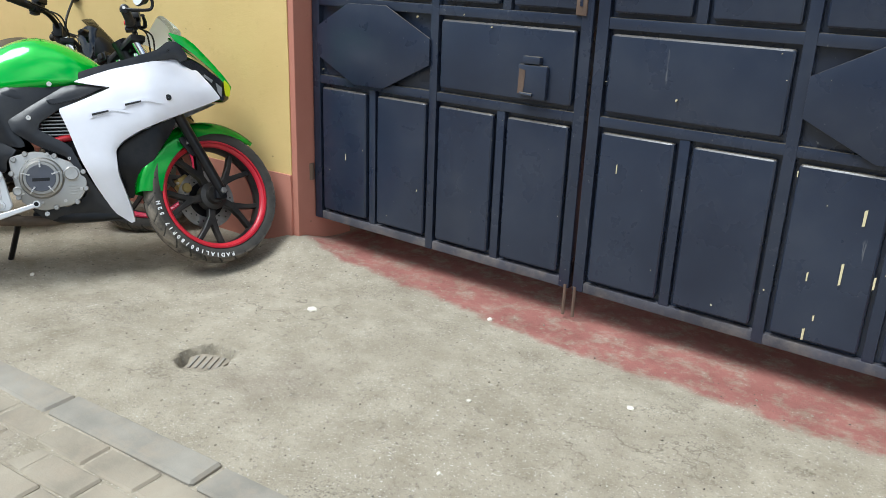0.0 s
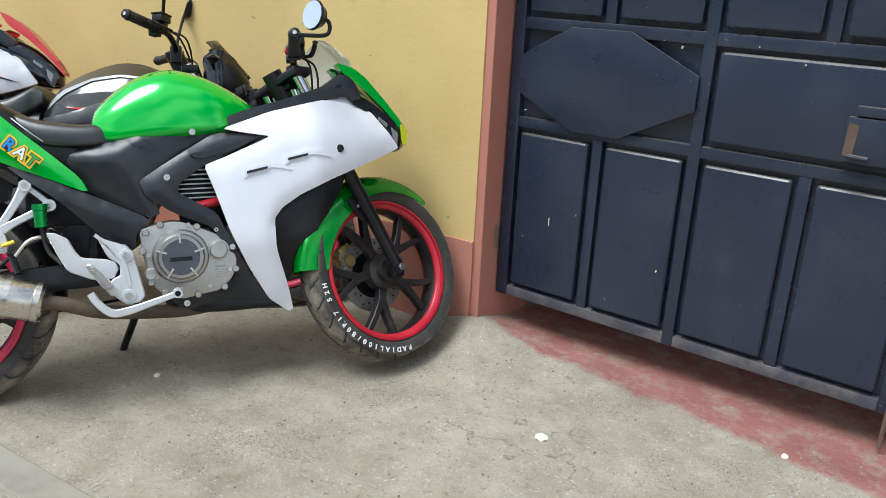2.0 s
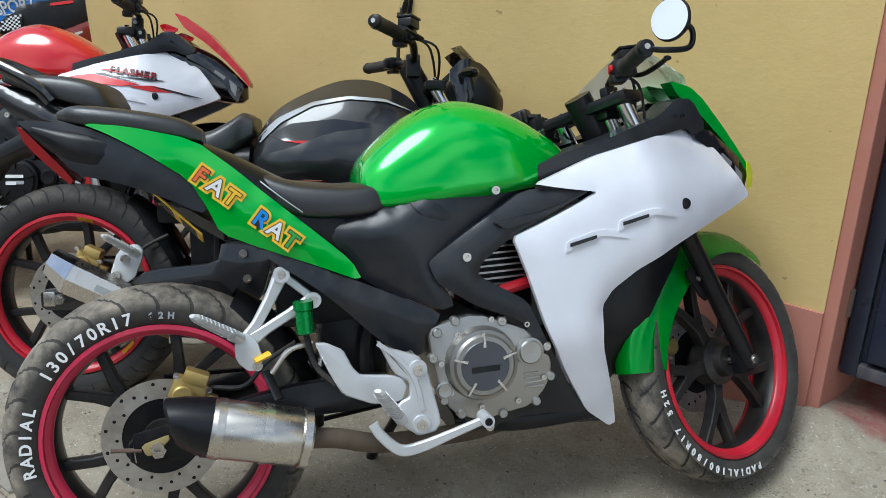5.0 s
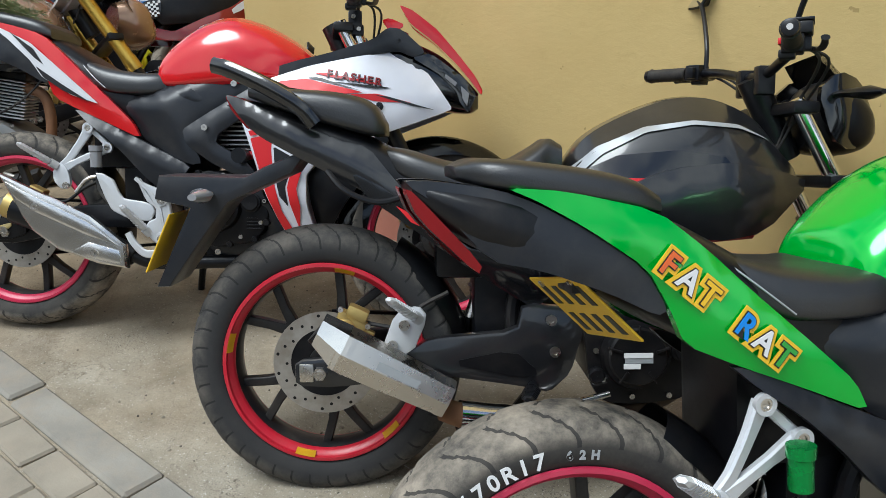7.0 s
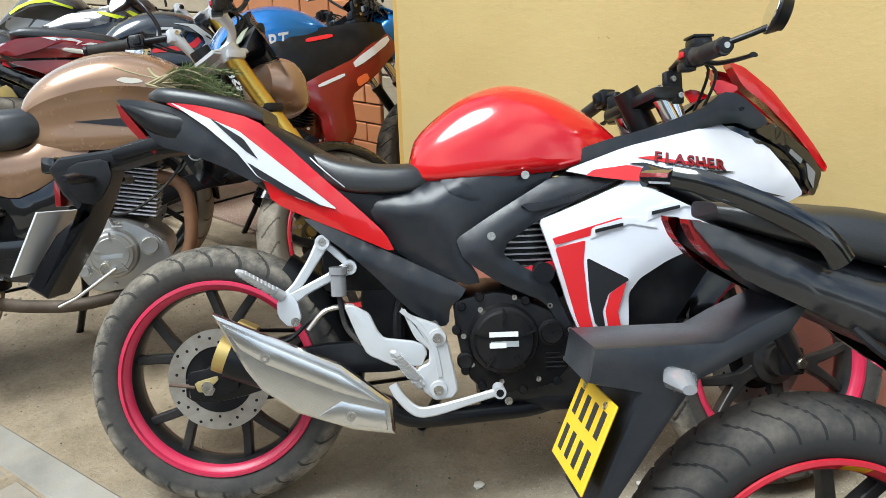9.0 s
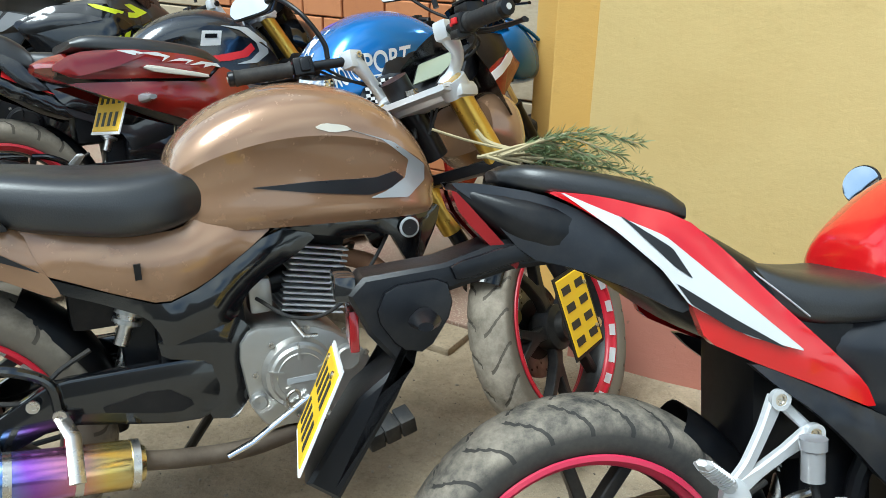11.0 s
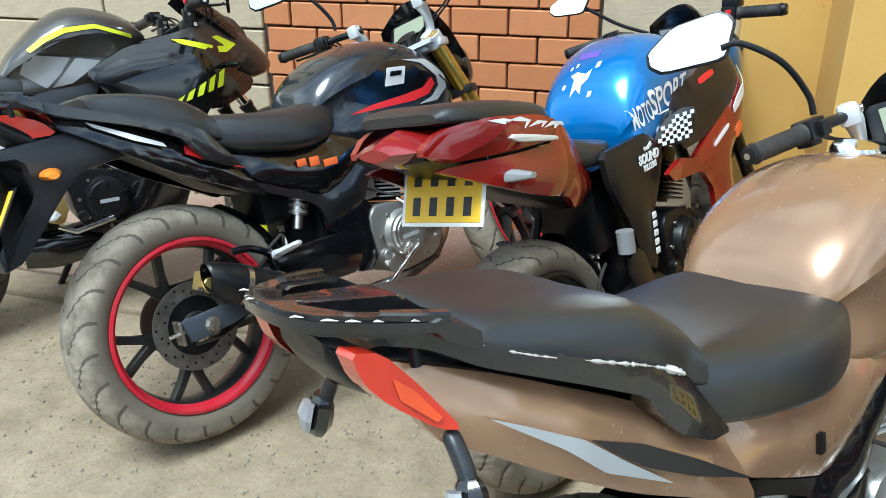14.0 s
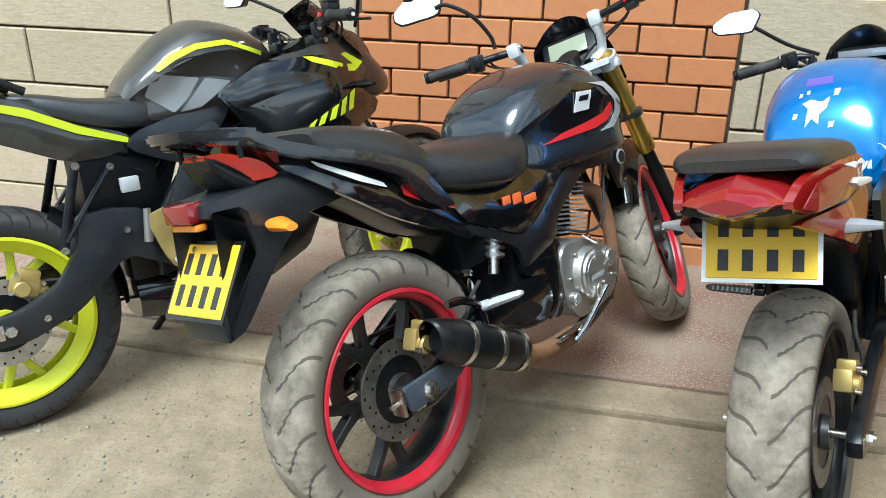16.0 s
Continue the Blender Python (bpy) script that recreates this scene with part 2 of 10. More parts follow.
# long scratches and rubbed patches
lean = nt.nodes.new("ShaderNodeMapping")
lean.inputs["Scale"].default_value = (42.0, 42.0, 4.0)
lean.inputs["Rotation"].default_value = (0.0, 0.35, 0.0)
nt.links.new(c, lean.inputs["Vector"])
scr = mix(nt, 1.0, ramp(nt, noise_tex(nt, lean.outputs[0], 1.0, 4, 0.6), [(0.70, (0, 0, 0)), (0.73, (0.5, 0.5, 0.5))]), ramp(nt, noise_tex(nt, c, 4.2, 5), [(0.54, (0, 0, 0)), (0.62, (1, 1, 1))]), "MULTIPLY")
col = mix(nt, scr, col, (0.17, 0.175, 0.185))
rub = ramp(nt, noise_tex(nt, c, 17.0, 9, 0.8), [(0.66, (0, 0, 0)), (0.78, (0.45, 0.45, 0.45))])
nt.links.new(mix(nt, rub, col, (0.13, 0.135, 0.145)), b.inputs["Base Color"])
M["gate"] = m
M["rust"] = worn("rusted_steel", (0.125, 0.082, 0.06), 0.85, vary=0.35, grain=70, relief=0.4)
M["grime"] = worn("dirty_bottom_rail", (0.055, 0.055, 0.070), 0.8, vary=0.3, dust=0.4, grain=70, relief=0.3)
M["drip"] = worn("dripped_cream_paint", (0.62, 0.55, 0.34), 0.7, vary=0.1)
M["pebble"] = worn("pebbles", (0.25, 0.215, 0.165), 0.95, vary=0.3, grain=60, relief=0.2, far=True)
M["scrap"] = worn("pale_scraps", (0.66, 0.62, 0.54), 0.9, vary=0.12, grain=60)


# ---- building helpers ----
def mesh_of(bm, name, smooth=None):
    me = bpy.data.meshes.new(name)
    bmesh.ops.recalc_face_normals(bm, faces=bm.faces)
    bm.to_mesh(me)
    bm.free()
    if smooth is not None:
        me.polygons.foreach_set("use_smooth", [True] * len(me.polygons))
        me.set_sharp_from_angle(angle=radians(smooth))
    return me


def part(name, bm, mat, parent=None, label="", smooth=35, m=None):
    ob = new(name, mesh_of(bm, name, smooth))
    ob.data.materials.append(mat)
    if parent:
        ob.parent = parent
    if m:
        ob.matrix_basis = m
    if label:
        ob["label"] = label
    return ob


def thing(name, label, category, m=None, group="", kind=""):
    ob = new(name)
    ob.empty_display_size = 0.1
    if m:
        ob.matrix_basis = m
    return tagged(ob, label, category, group, kind)


def add_box(bm, lo, hi, bevel=0.0, segs=2):
    r = bmesh.ops.create_cube(bm, size=1)
    vs = r["verts"]
    for v in vs:
        v.co = Vector([lo[i] + (v.co[i] + 0.5) * (hi[i] - lo[i]) for i in range(3)])
    if bevel:
        es = list({e for v in vs for e in v.link_edges})
        bmesh.ops.bevel(bm, geom=es, offset=bevel, segments=segs, affect="EDGES", profile=0.6)


def box(lo, hi, bevel=0.0, segs=2):
    bm = bmesh.new()
    add_box(bm, lo, hi, bevel, segs)
    return bm


def add_tube(bm, pts, r, n=12, caps=True, flat=1.0):
    """A round bar or pipe along pts; r is one radius or one for each point."""
    pts = [Vector(p) for p in pts]
    rs = r if isinstance(r, (list, tuple)) else [r] * len(pts)
    rings, side = [], None
    for i, p in enumerate(pts):
        d = (pts[min(i + 1, len(pts) - 1)] - pts[max(i - 1, 0)]).normalized()
        if side is None:
            side = d.cross(Vector((0, 0, 1)) if abs(d.z) < 0.9 else Vector((0, 1, 0))).normalized()
        side = (side - d * side.dot(d)).normalized()
        up = d.cross(side)
        rings.append([bm.verts.new(p + rs[i] * (math.cos(k * math.tau / n) * side + flat * math.sin(k * math.tau / n) * up)) for k in range(n)])
    for a, b in zip(rings, rings[1:]):
        for k in range(n):
            bm.faces.new((a[k], a[(k + 1) % n], b[(k + 1) % n], b[k]))
    if caps:
        bm.faces.new(rings[0][::-1])
        bm.faces.new(rings[-1])


def tube(pts, r, n=12, caps=True, flat=1.0):
    bm = bmesh.new()
    add_tube(bm, pts, r, n, caps, flat)
    return bm


def curve_pts(pts, n=6):
    """A smooth run of points through pts."""
    p = [Vector(q) for q in pts]
    p = [2 * p[0] - p[1]] + p + [2 * p[-1] - p[-2]]
    out = []
    for i in range(1, len(p) - 2):
        for k in range(n):
            t = k / n
            out.append(0.5 * (2 * p[i] + (p[i + 1] - p[i - 1]) * t + (2 * p[i - 1] - 5 * p[i] + 4 * p[i + 1] - p[i + 2]) * t * t
                              + (3 * p[i] - p[i - 1] - 3 * p[i + 1] + p[i + 2]) * t ** 3))
    return out + [p[-2]]


def add_lathe(bm, profile, n=48, closed=True):
    """Turn a profile of (radius, y) round the y axis."""
    rings = [[bm.verts.new((r * math.cos(k * math.tau / n), y, r * math.sin(k * math.tau / n))) for k in range(n)] for r, y in profile]
    pairs = list(zip(rings, rings[1:])) + ([(rings[-1], rings[0])] if closed else [])
    for a, b in pairs:
        for k in range(n):
            bm.faces.new((a[k], a[(k + 1) % n], b[(k + 1) % n], b[k]))


def lathe(profile, n=48, closed=True):
    bm = bmesh.new()
    add_lathe(bm, profile, n, closed)
    return bm


def add_plate(bm, outline, y0, y1, bevel=0.0, segs=2):
    """A flat plate with the outline (x, z) between y0 and y1."""
    lo = [bm.verts.new((x, y0, z)) for x, z in outline]
    hi = [bm.verts.new((x, y1, z)) for x, z in outline]
    n = len(outline)
    fs = [bm.faces.new(lo), bm.faces.new(hi[::-1])]
    for k in range(n):
        fs.append(bm.faces.new((lo[k], hi[k], hi[(k + 1) % n], lo[(k + 1) % n])))
    bmesh.ops.recalc_face_normals(bm, faces=fs)
    if bevel:
        es = list(fs[0].edges) + list(fs[1].edges)
        bmesh.ops.bevel(bm, geom=es, offset=bevel, segments=segs, affect="EDGES", profile=0.6)


def plate(outline, y0, y1, bevel=0.0, segs=2):
    bm = bmesh.new()
    add_plate(bm, outline, y0, y1, bevel, segs)
    return bm


def structure(name, bm, mat, label="", smooth=None, m=None):
    return tagged(part(name, bm, mat, None, "", smooth, m), label, "", "", "structure")


# ---- ground ----
def ground_height(x, y):
    low = -0.022 * math.exp(-((x + 2.85) ** 2 + (y - 1.98) ** 2) / 0.25)
    low += 0.055 * math.exp(-((x + 2.74) ** 2 + (y - 2.35) ** 2) / 0.018) + 0.02 * math.exp(-((x + 2.65) ** 2 + (y - 2.30) ** 2) / 0.05)
    return low + 0.010 * noise.noise((x * 0.9, y * 0.9, 0)) + 0.004 * noise.noise((x * 5, y * 5, 3))


bm = bmesh.new()
xs = [-400, -60, -20] + [-11 + 0.06 * i for i in range(195)] + [1.2, 8, 60, 400]
ys = [-400, -60, -8, -2] + [-0.6 + 0.06 * i for i in range(58)] + [3.4, 8, 60, 400]
drain_x, drain_y = -2.17, 1.42
xs = sorted(xs + [drain_x + 0.0113 * i for i in range(-11, 12)])
ys = sorted(ys + [drain_y + 0.0113 * i for i in range(-11, 12)])
grid = [[bm.verts.new((x, y, ground_height(x, y) if -11 < x < 1 and -0.6 < y < 2.9 else 0.0)) for y in ys] for x in xs]
for i in range(len(xs) - 1):
    for j in range(len(ys) - 1):
        bm.faces.new((grid[i][j], grid[i + 1][j], grid[i + 1][j + 1], grid[i][j + 1]))
for v in bm.verts:
    d = math.hypot(v.co.x - drain_x, v.co.y - drain_y)
    rim = 0.092 + 0.018 * noise.noise((v.co.x * 25, v.co.y * 25, 3))
    if d < rim:
        v.co.z -= 0.05 * min(1, (rim - d) / 0.014)
ground = structure("ground", bm, M["ground"], "dusty beige concrete yard with grit and worn red paint", 60)

# kerb stones and pavers along the road side, a line that closes in on the wall to the left
KERB = Matrix.Translation((-1.44, 1.093, 0)) @ Matrix.Rotation(radians(4.75), 4, "Z")
kerb = tagged(new("kerb"), "row of grey concrete kerb stones with dusty joints", "kerb", "", "structure")
kerb.matrix_basis = KERB
pavement = tagged(new("pavement"), "grey concrete block paving laid beside the kerb", "pavement", "", "structure")
pavement.matrix_basis = KERB
# ---- yellow wall with its red plinth, from the gate to the corner ----
WALL_A, WALL_B = Vector((-2.754, 2.357, 0)), Vector((-6.19, 2.11, 0))
along = (WALL_B - WALL_A).normalized()
back = Vector((along.y, -along.x, 0))
if back.y < 0:
    back = -back
WALL_LEN = (WALL_B - WALL_A).length
WALL = Matrix(((along.x, back.x, 0, WALL_A.x), (along.y, back.y, 0, WALL_A.y), (0, 0, 1, 0), (0, 0, 0, 1)))


def slab(n, m, zlo, zhi, length, depth, rough_edge=0.0, seed=0):
    """An upright slab in a wall's own axes: x along it, y into it. Its front is slightly uneven."""
    rng = random.Random(seed)
    bm = bmesh.new()
    nx, nz = max(2, int(length / 0.12)), max(2, int((zhi - zlo) / 0.12))
    front = [[bm.verts.new((length * i / nx, rough_edge * noise.noise((i * 0.7, k * 0.7, seed)), zlo + (zhi - zlo) * k / nz)) for k in range(nz + 1)] for i in range(nx + 1)]
    rear = [[bm.verts.new((length * i / nx, depth, zlo + (zhi - zlo) * k / nz)) for k in range(nz + 1)] for i in range(nx + 1)]
    for i in range(nx):
        for k in range(nz):
            bm.faces.new((front[i][k], front[i + 1][k], front[i + 1][k + 1], front[i][k + 1]))
            bm.faces.new((rear[i][k], rear[i][k + 1], rear[i + 1][k + 1], rear[i + 1][k]))
    for i in range(nx):
        bm.faces.new((front[i][0], rear[i][0], rear[i + 1][0], front[i + 1][0]))
        bm.faces.new((front[i][nz], front[i + 1][nz], rear[i + 1][nz], rear[i][nz]))
    for k in range(nz):
        bm.faces.new((front[0][k], front[0][k + 1], rear[0][k + 1], rear[0][k]))
        bm.faces.new((front[nx][k], rear[nx][k], rear[nx][k + 1], front[nx][k + 1]))
    return bm


structure("wall_north", slab("w", WALL, 0.33, 3.7, WALL_LEN, 0.85, 0.006, 1), M["yellow"], "yellow painted plaster wall with small chips and dents", 50, WALL)
structure("wall_plinth", slab("w", WALL @ Matrix.Translation((0, -0.006, 0)), -0.05, 0.33, WALL_LEN, 0.85, 0.010, 2), M["red_plinth"],
          "faded red painted plinth along the foot of the wall", 50, WALL @ Matrix.Translation((0, -0.008, 0)))
# red painted reveal between the wall and the gate
structure("gate_reveal", box((-2.764, 2.362, -0.05), (-2.722, 2.70, 3.0), 0.004), M["red_plinth"], "chipped red painted plaster reveal beside the gate")
# ---- the recess with brick and stone walls ----
WALL_Y = 2.955
structure("wall_recess", box((-12.5, WALL_Y + 0.012, -0.05), (-6.55, WALL_Y + 0.3, 3.7)), M["mortar"], "stone and brick wall behind the motorcycles with dark mortar joints")
# both corner pieces wear the yellow with shade painted in
structure("wall_pilaster", box((-6.66, 2.72, -0.05), (-6.36, WALL_Y + 0.02, 3.7), 0.006), M["yellow_shaded"], "narrow yellow painted pilaster in the corner, darkened in colour for shade")
structure("wall_return", box((-6.40, 2.30, -0.05), (-6.17, 2.80, 3.7), 0.006), M["yellow_shaded"], "yellow painted return of the wall beside the recess, darkened in colour for shade")
# red terrazzo step with a cement border
structure("step_border", box((-11.5, 1.885, -0.06), (-6.5, 2.04, 0.024), 0.012), M["ground"], "cement border of the low step")
structure("step", box((-11.5, 2.038, -0.06), (-6.4, WALL_Y + 0.02, 0.034), 0.004), M["terrazzo"], "low step of worn red terrazzo")
# plain walls that close the street behind the camera and the yard behind the gate
# unseen stand-in wall; its height blocks low sky and darkens the reflections
structure("wall_across", box((-30, -12.3, -0.1), (20, -12.0, 5.2)), M["concrete"], "plain grey stand-in for buildings across the road, cutting off the low sky")
# unseen back wall and roof, added to keep the gap under the gate dark
structure("wall_backing", box((-4.5, 5.2, -0.05), (3.0, 5.4, 3.0)), M["stone"], "added plain wall behind the gate that keeps its gap dark")
structure("wall_east", box((0.05, 2.36, -0.05), (3.0, 2.75, 3.0)), M["yellow"], "yellow plaster wall beyond the gate")
structure("dark_roof", box((-4.5, 2.75, 3.0), (3.0, 5.4, 3.1)), M["stone"], "added plain roof behind the gate that keeps its gap dark")

# ---- the double gate ----
GY = 2.47


def make_gate():
    gate = thing("gate", "dark blue painted sheet steel double gate with paint drips and scuffs", "gate", pose(0, GY, 0))
    g, z0, z1 = M["gate"], 0.125, 2.25
    for lo, hi in ((-2.715, -1.412), (-1.396, -0.07)):
        leaf = part("gate_leaf", box((lo + 0.01, 0.018, z0 + 0.01), (hi - 0.01, 0.024, z1)), g, gate)
        mid = (lo + hi) / 2
        uprights = ((lo, 0.042), (mid - 0.018, 0.036), (hi - 0.042, 0.042))
        for x, w in uprights:
            part("upright", box((x, -0.008, z0), (x + w, 0.03, z1), 0.003), g, leaf)
        left = lo < -2
        for z, w in ((z0, 0.036), (0.735, 0.034), (1.055, 0.036), (1.45, 0.036), (2.05, 0.04), (z1 - 0.04, 0.04)):
            part("rail", box((lo + 0.042, -0.006, z), (hi - 0.042, 0.03, z + w), 0.003), M["grime"] if z == z0 else g, leaf)
        cells = [(lo + 0.042, mid - 0.018), (mid + 0.018, hi - 0.042)]
        for n, (a, c) in enumerate(cells):
            half = (a + c) / 2
            part("divider", box((half - 0.017, -0.004, z0 + 0.036), (half + 0.017, 0.028, 0.735), 0.003), g, leaf)
            part("divider", box((half - 0.017, -0.004, 1.091), (half + 0.017, 0.028, 1.45), 0.003), g, leaf)
            for p, q in ((a, half - 0.017), (half + 0.017, c)):
                part("panel", box((p + 0.014, -0.012, z0 + 0.052), (q - 0.014, 0.020, 0.718), 0.012, 3), g, leaf)
                part("panel", box((p + 0.014, -0.012, 1.107), (q - 0.014, 0.020, 1.434), 0.012, 3), g, leaf)
            if (n == 0) == left:
                zc = (0.769 + 1.055) / 2
                star = [(a, zc + 0.06), (half - 0.12, 1.072), (half + 0.08, 1.074), (c + 0.004, zc + 0.055), (c + 0.004, zc - 0.045), (half + 0.07, 0.752), (half - 0.09, 0.750), (a, zc - 0.06)]
                part("diamond_panel", plate(star, -0.020, -0.012, 0.003), g, leaf, "steel sheet cut to a stretched octagon")
            else:
                part("panel", box((a + 0.014, -0.012, 0.786), (c - 0.014, 0.020, 1.041), 0.014, 3), g, leaf)
    # latch flap on the left leaf
    flap = part("latch_flap", box((-1.672, -0.034, 0.797), (-1.556, -0.013, 0.915), 0.006), g, gate, "small hinged steel flap over the latch")
    part("flap_hinge", box((-1.655, -0.036, 0.918), (-1.585, -0.012, 0.944), 0.005), g, flap)
    part("flap_lip", tube([(-1.655, -0.040, 0.815), (-1.605, -0.040, 0.813)], 0.006, 8), g, flap)
    part("flap_scuff", plate([(-1.668, 0.815), (-1.645, 0.812), (-1.640, 0.895), (-1.665, 0.900)], -0.0352, -0.0345), M["rust"], flap, "bare rusty scuff")
    lock = part("lock_plate", box((-1.475, -0.014, 1.09), (-1.435, -0.004, 1.18), 0.003), M["rust"], gate, "rusty lock plate")
    part("keyhole", box((-1.460, -0.016, 1.12), (-1.450, -0.0142, 1.14)), M["gate"], lock)
    hinge = part("hinge", tube([(-2.728, -0.02, 0.30), (-2.728, -0.02, 0.375)], 0.016, 12), M["rust"], gate, "rusty barrel hinge")
    part("hinge_plate", box((-2.765, -0.03, 0.315), (-2.735, -0.012, 0.355), 0.003), M["rust"], hinge)
    for x in (-1.425, -1.385):
        part("drop_bolt", tube([(x, -0.006, 0.02), (x, -0.006, 0.14)], 0.0065, 10), M["rust"], gate, "worn steel drop bolt")
    # drips of cream paint
    rng = random.Random(5)
    drips = bmesh.new()
    for x, z, h, w in ((-0.50, 0.62, 0.05, 0.007), (-0.53, 0.45, 0.07, 0.006), (-0.44, 0.43, 0.04, 0.005), (-0.62, 0.40, 0.03, 0.004), (-0.58, 0.27, 0.02, 0.004),
                       (-1.27, 0.62, 0.035, 0.003), (-2.24, 0.98, 0.03, 0.003), (-2.52, 0.45, 0.03, 0.003), (-0.60, 0.22, 0.04, 0.006), (-0.70, 0.70, 0.02, 0.003)):
        outline = [(x - w / 2, z - h), (x + w / 2, z - h * 0.95), (x + w * 0.6, z), (x - w * 0.6, z - 0.003)]
        add_plate(drips, outline, -0.0150, -0.0135)
    for k in range(26):
        x, z, w = rng.uniform(-2.65, -0.15), rng.uniform(0.16, 1.1), rng.uniform(0.0008, 0.0024)
        add_plate(drips, [(x - w, z - w * rng.uniform(1, 3)), (x + w, z - w), (x + w * 0.8, z + w), (x - w, z + w)], -0.0226 if 0.78 < z < 1.05 else -0.0140, -0.013)
    tagged(part("paint_drips", drips, M["drip"], gate), "splashes and runs of cream paint", "", "", "stuff")
    return gate


make_gate()
# ---- motorcycle materials ----
def glossy(name, colour, rough=0.22, flake=0.0, dust=0.1):
    m = worn(name, colour, rough, 0.0, 0.06, dust, 30, 0.0, coat=0.8)
    m.node_tree.nodes["Principled BSDF"].inputs["Metallic"].default_value = flake
    return m


M["green"] = glossy("green_paint", (0.010, 0.46, 0.028), 0.16, 0.3, 0.0)
M["white"] = glossy("white_paint", (0.74, 0.75, 0.82), 0.3, 0.0, 0.05)
M["red"] = glossy("red_paint", (0.58, 0.006, 0.010), 0.18, 0.1, 0.0)
M["brown"] = glossy("bronze_brown_paint", (0.30, 0.175, 0.100), 0.26, 0.35, 0.0)
M["dark_red"] = glossy("dull_dark_red_paint", (0.21, 0.008, 0.006), 0.2, 0.0, 0.0)
M["blue"] = glossy("metallic_blue_paint", (0.01, 0.16, 0.50), 0.25, 0.45, 0.05)
M["black_gloss"] = glossy("black_gloss_paint", (0.004, 0.0045, 0.006), 0.14, 0.0, 0.012)
M["black_metal"] = glossy("blue_black_metallic_paint", (0.026, 0.030, 0.038), 0.26, 0.5, 0.02)
M["dull_silver"] = glossy("dull_silver_paint", (0.24, 0.235, 0.23), 0.35, 0.5, 0.08)
M["bronze_grey"] = glossy("bronze_grey_paint", (0.055, 0.048, 0.040), 0.30, 0.5, 0.05)
M["black_satin"] = glossy("satin_black_paint", (0.014, 0.0145, 0.017), 0.30, 0.25, 0.05)
M["anthracite"] = glossy("dark_grey_metallic_paint", (0.040, 0.037, 0.034), 0.42, 0.4, 0.06)
M["matte"] = worn("matte_black_plastic", (0.0055, 0.006, 0.008), 0.30, vary=0.2, dust=0.05, grain=200, relief=0.06)
M["grey_plastic"] = worn("dark_grey_plastic", (0.014, 0.016, 0.021), 0.30, vary=0.2, dust=0.07, grain=200, relief=0.05)
M["seat"] = worn("black_vinyl", (0.0085, 0.0090, 0.0108), 0.37, vary=0.2, dust=0.035, grain=260, relief=0.12)
M["rubber"] = worn("dusty_tyre_rubber", (0.035, 0.034, 0.033), 0.85, vary=0.2, dust=0.85, grain=90, relief=0.15)
M["wheel"] = worn("black_alloy", (0.013, 0.013, 0.014), 0.36, vary=0.2, dust=0.12, grain=90, relief=0.05)
M["rim_red"] = worn("red_rim_tape", (0.48, 0.012, 0.03), 0.32, vary=0.1, dust=0.12, relief=0.0)
M["rim_pink"] = worn("crimson_rim_tape", (0.52, 0.025, 0.075), 0.32, vary=0.1, dust=0.12, relief=0.0)
M["rim_yellow"] = worn("lime_yellow_rim_paint", (0.66, 0.68, 0.01), 0.4, vary=0.06, dust=0.15, relief=0.0)
M["lime"] = worn("lime_yellow_decal", (0.62, 0.70, 0.01), 0.4, vary=0.05)
M["alloy"] = worn("cast_aluminium", (0.44, 0.43, 0.41), 0.34, 0.8, vary=0.12, dust=0.18, grain=120, relief=0.08)
M["silver"] = worn("silver_paint", (0.62, 0.63, 0.65), 0.38, 0.4, vary=0.08, dust=0.12, grain=160, relief=0.04)
M["steel"] = worn("brushed_steel", (0.62, 0.585, 0.535), 0.26, 1.0, vary=0.08, dust=0.04, grain=25, relief=0.0)
M["polished"] = worn("polished_steel", (0.80, 0.79, 0.77), 0.20, 1.0, vary=0.05, dust=0.05, grain=25, relief=0.0)
M["lamp_orange"] = worn("orange_red_lamp_lens", (0.55, 0.028, 0.010), 0.14, vary=0.3, relief=0.0, coat=0.6)
# lighter orange for the highlight painted on the tail lamp
M["lamp_highlight"] = worn("orange_lens_highlight", (0.72, 0.075, 0.015), 0.14, vary=0.3, relief=0.0, coat=0.6)
M["blue_grey"] = worn("blue_grey_enamel", (0.060, 0.072, 0.095), 0.32, 0.2, vary=0.2, dust=0.12, grain=80, relief=0.04)
M["leaf"] = worn("grey_green_needles", (0.25, 0.31, 0.16), 0.6, vary=0.35, relief=0.0)
M["twig"] = worn("pale_dry_twig", (0.36, 0.30, 0.17), 0.8, vary=0.2, relief=0.1)
M["rail"] = worn("chipped_black_paint", (0.006, 0.006, 0.008), 0.26, vary=0.1, dust=0.04, relief=0.02, coat=0.8, scratch=(0.45, 0.44, 0.43))
M["bare"] = worn("bare_worn_metal", (0.62, 0.60, 0.58), 0.42, 0.6, vary=0.3, dust=0.1, relief=0.0)
M["lid_grey"] = worn("blue_grey_cast_lid", (0.10, 0.105, 0.125), 0.4, 0.8, vary=0.2, dust=0.1, relief=0.1)
M["paper"] = worn("faded_paper", (0.42, 0.41, 0.39), 0.6, vary=0.2, dust=0.2, relief=0.0)
M["lid_ring"] = worn("satin_steel_ring", (0.33, 0.32, 0.30), 0.36, 0.9, vary=0.15, dust=0.1, relief=0.05)
M["chrome"] = worn("chrome", (0.72, 0.72, 0.72), 0.10, 1.0, vary=0.06, relief=0.0)
M["gold"] = worn("gold_anodised", (0.62, 0.40, 0.07), 0.28, 0.9, vary=0.1, dust=0.08, relief=0.0)
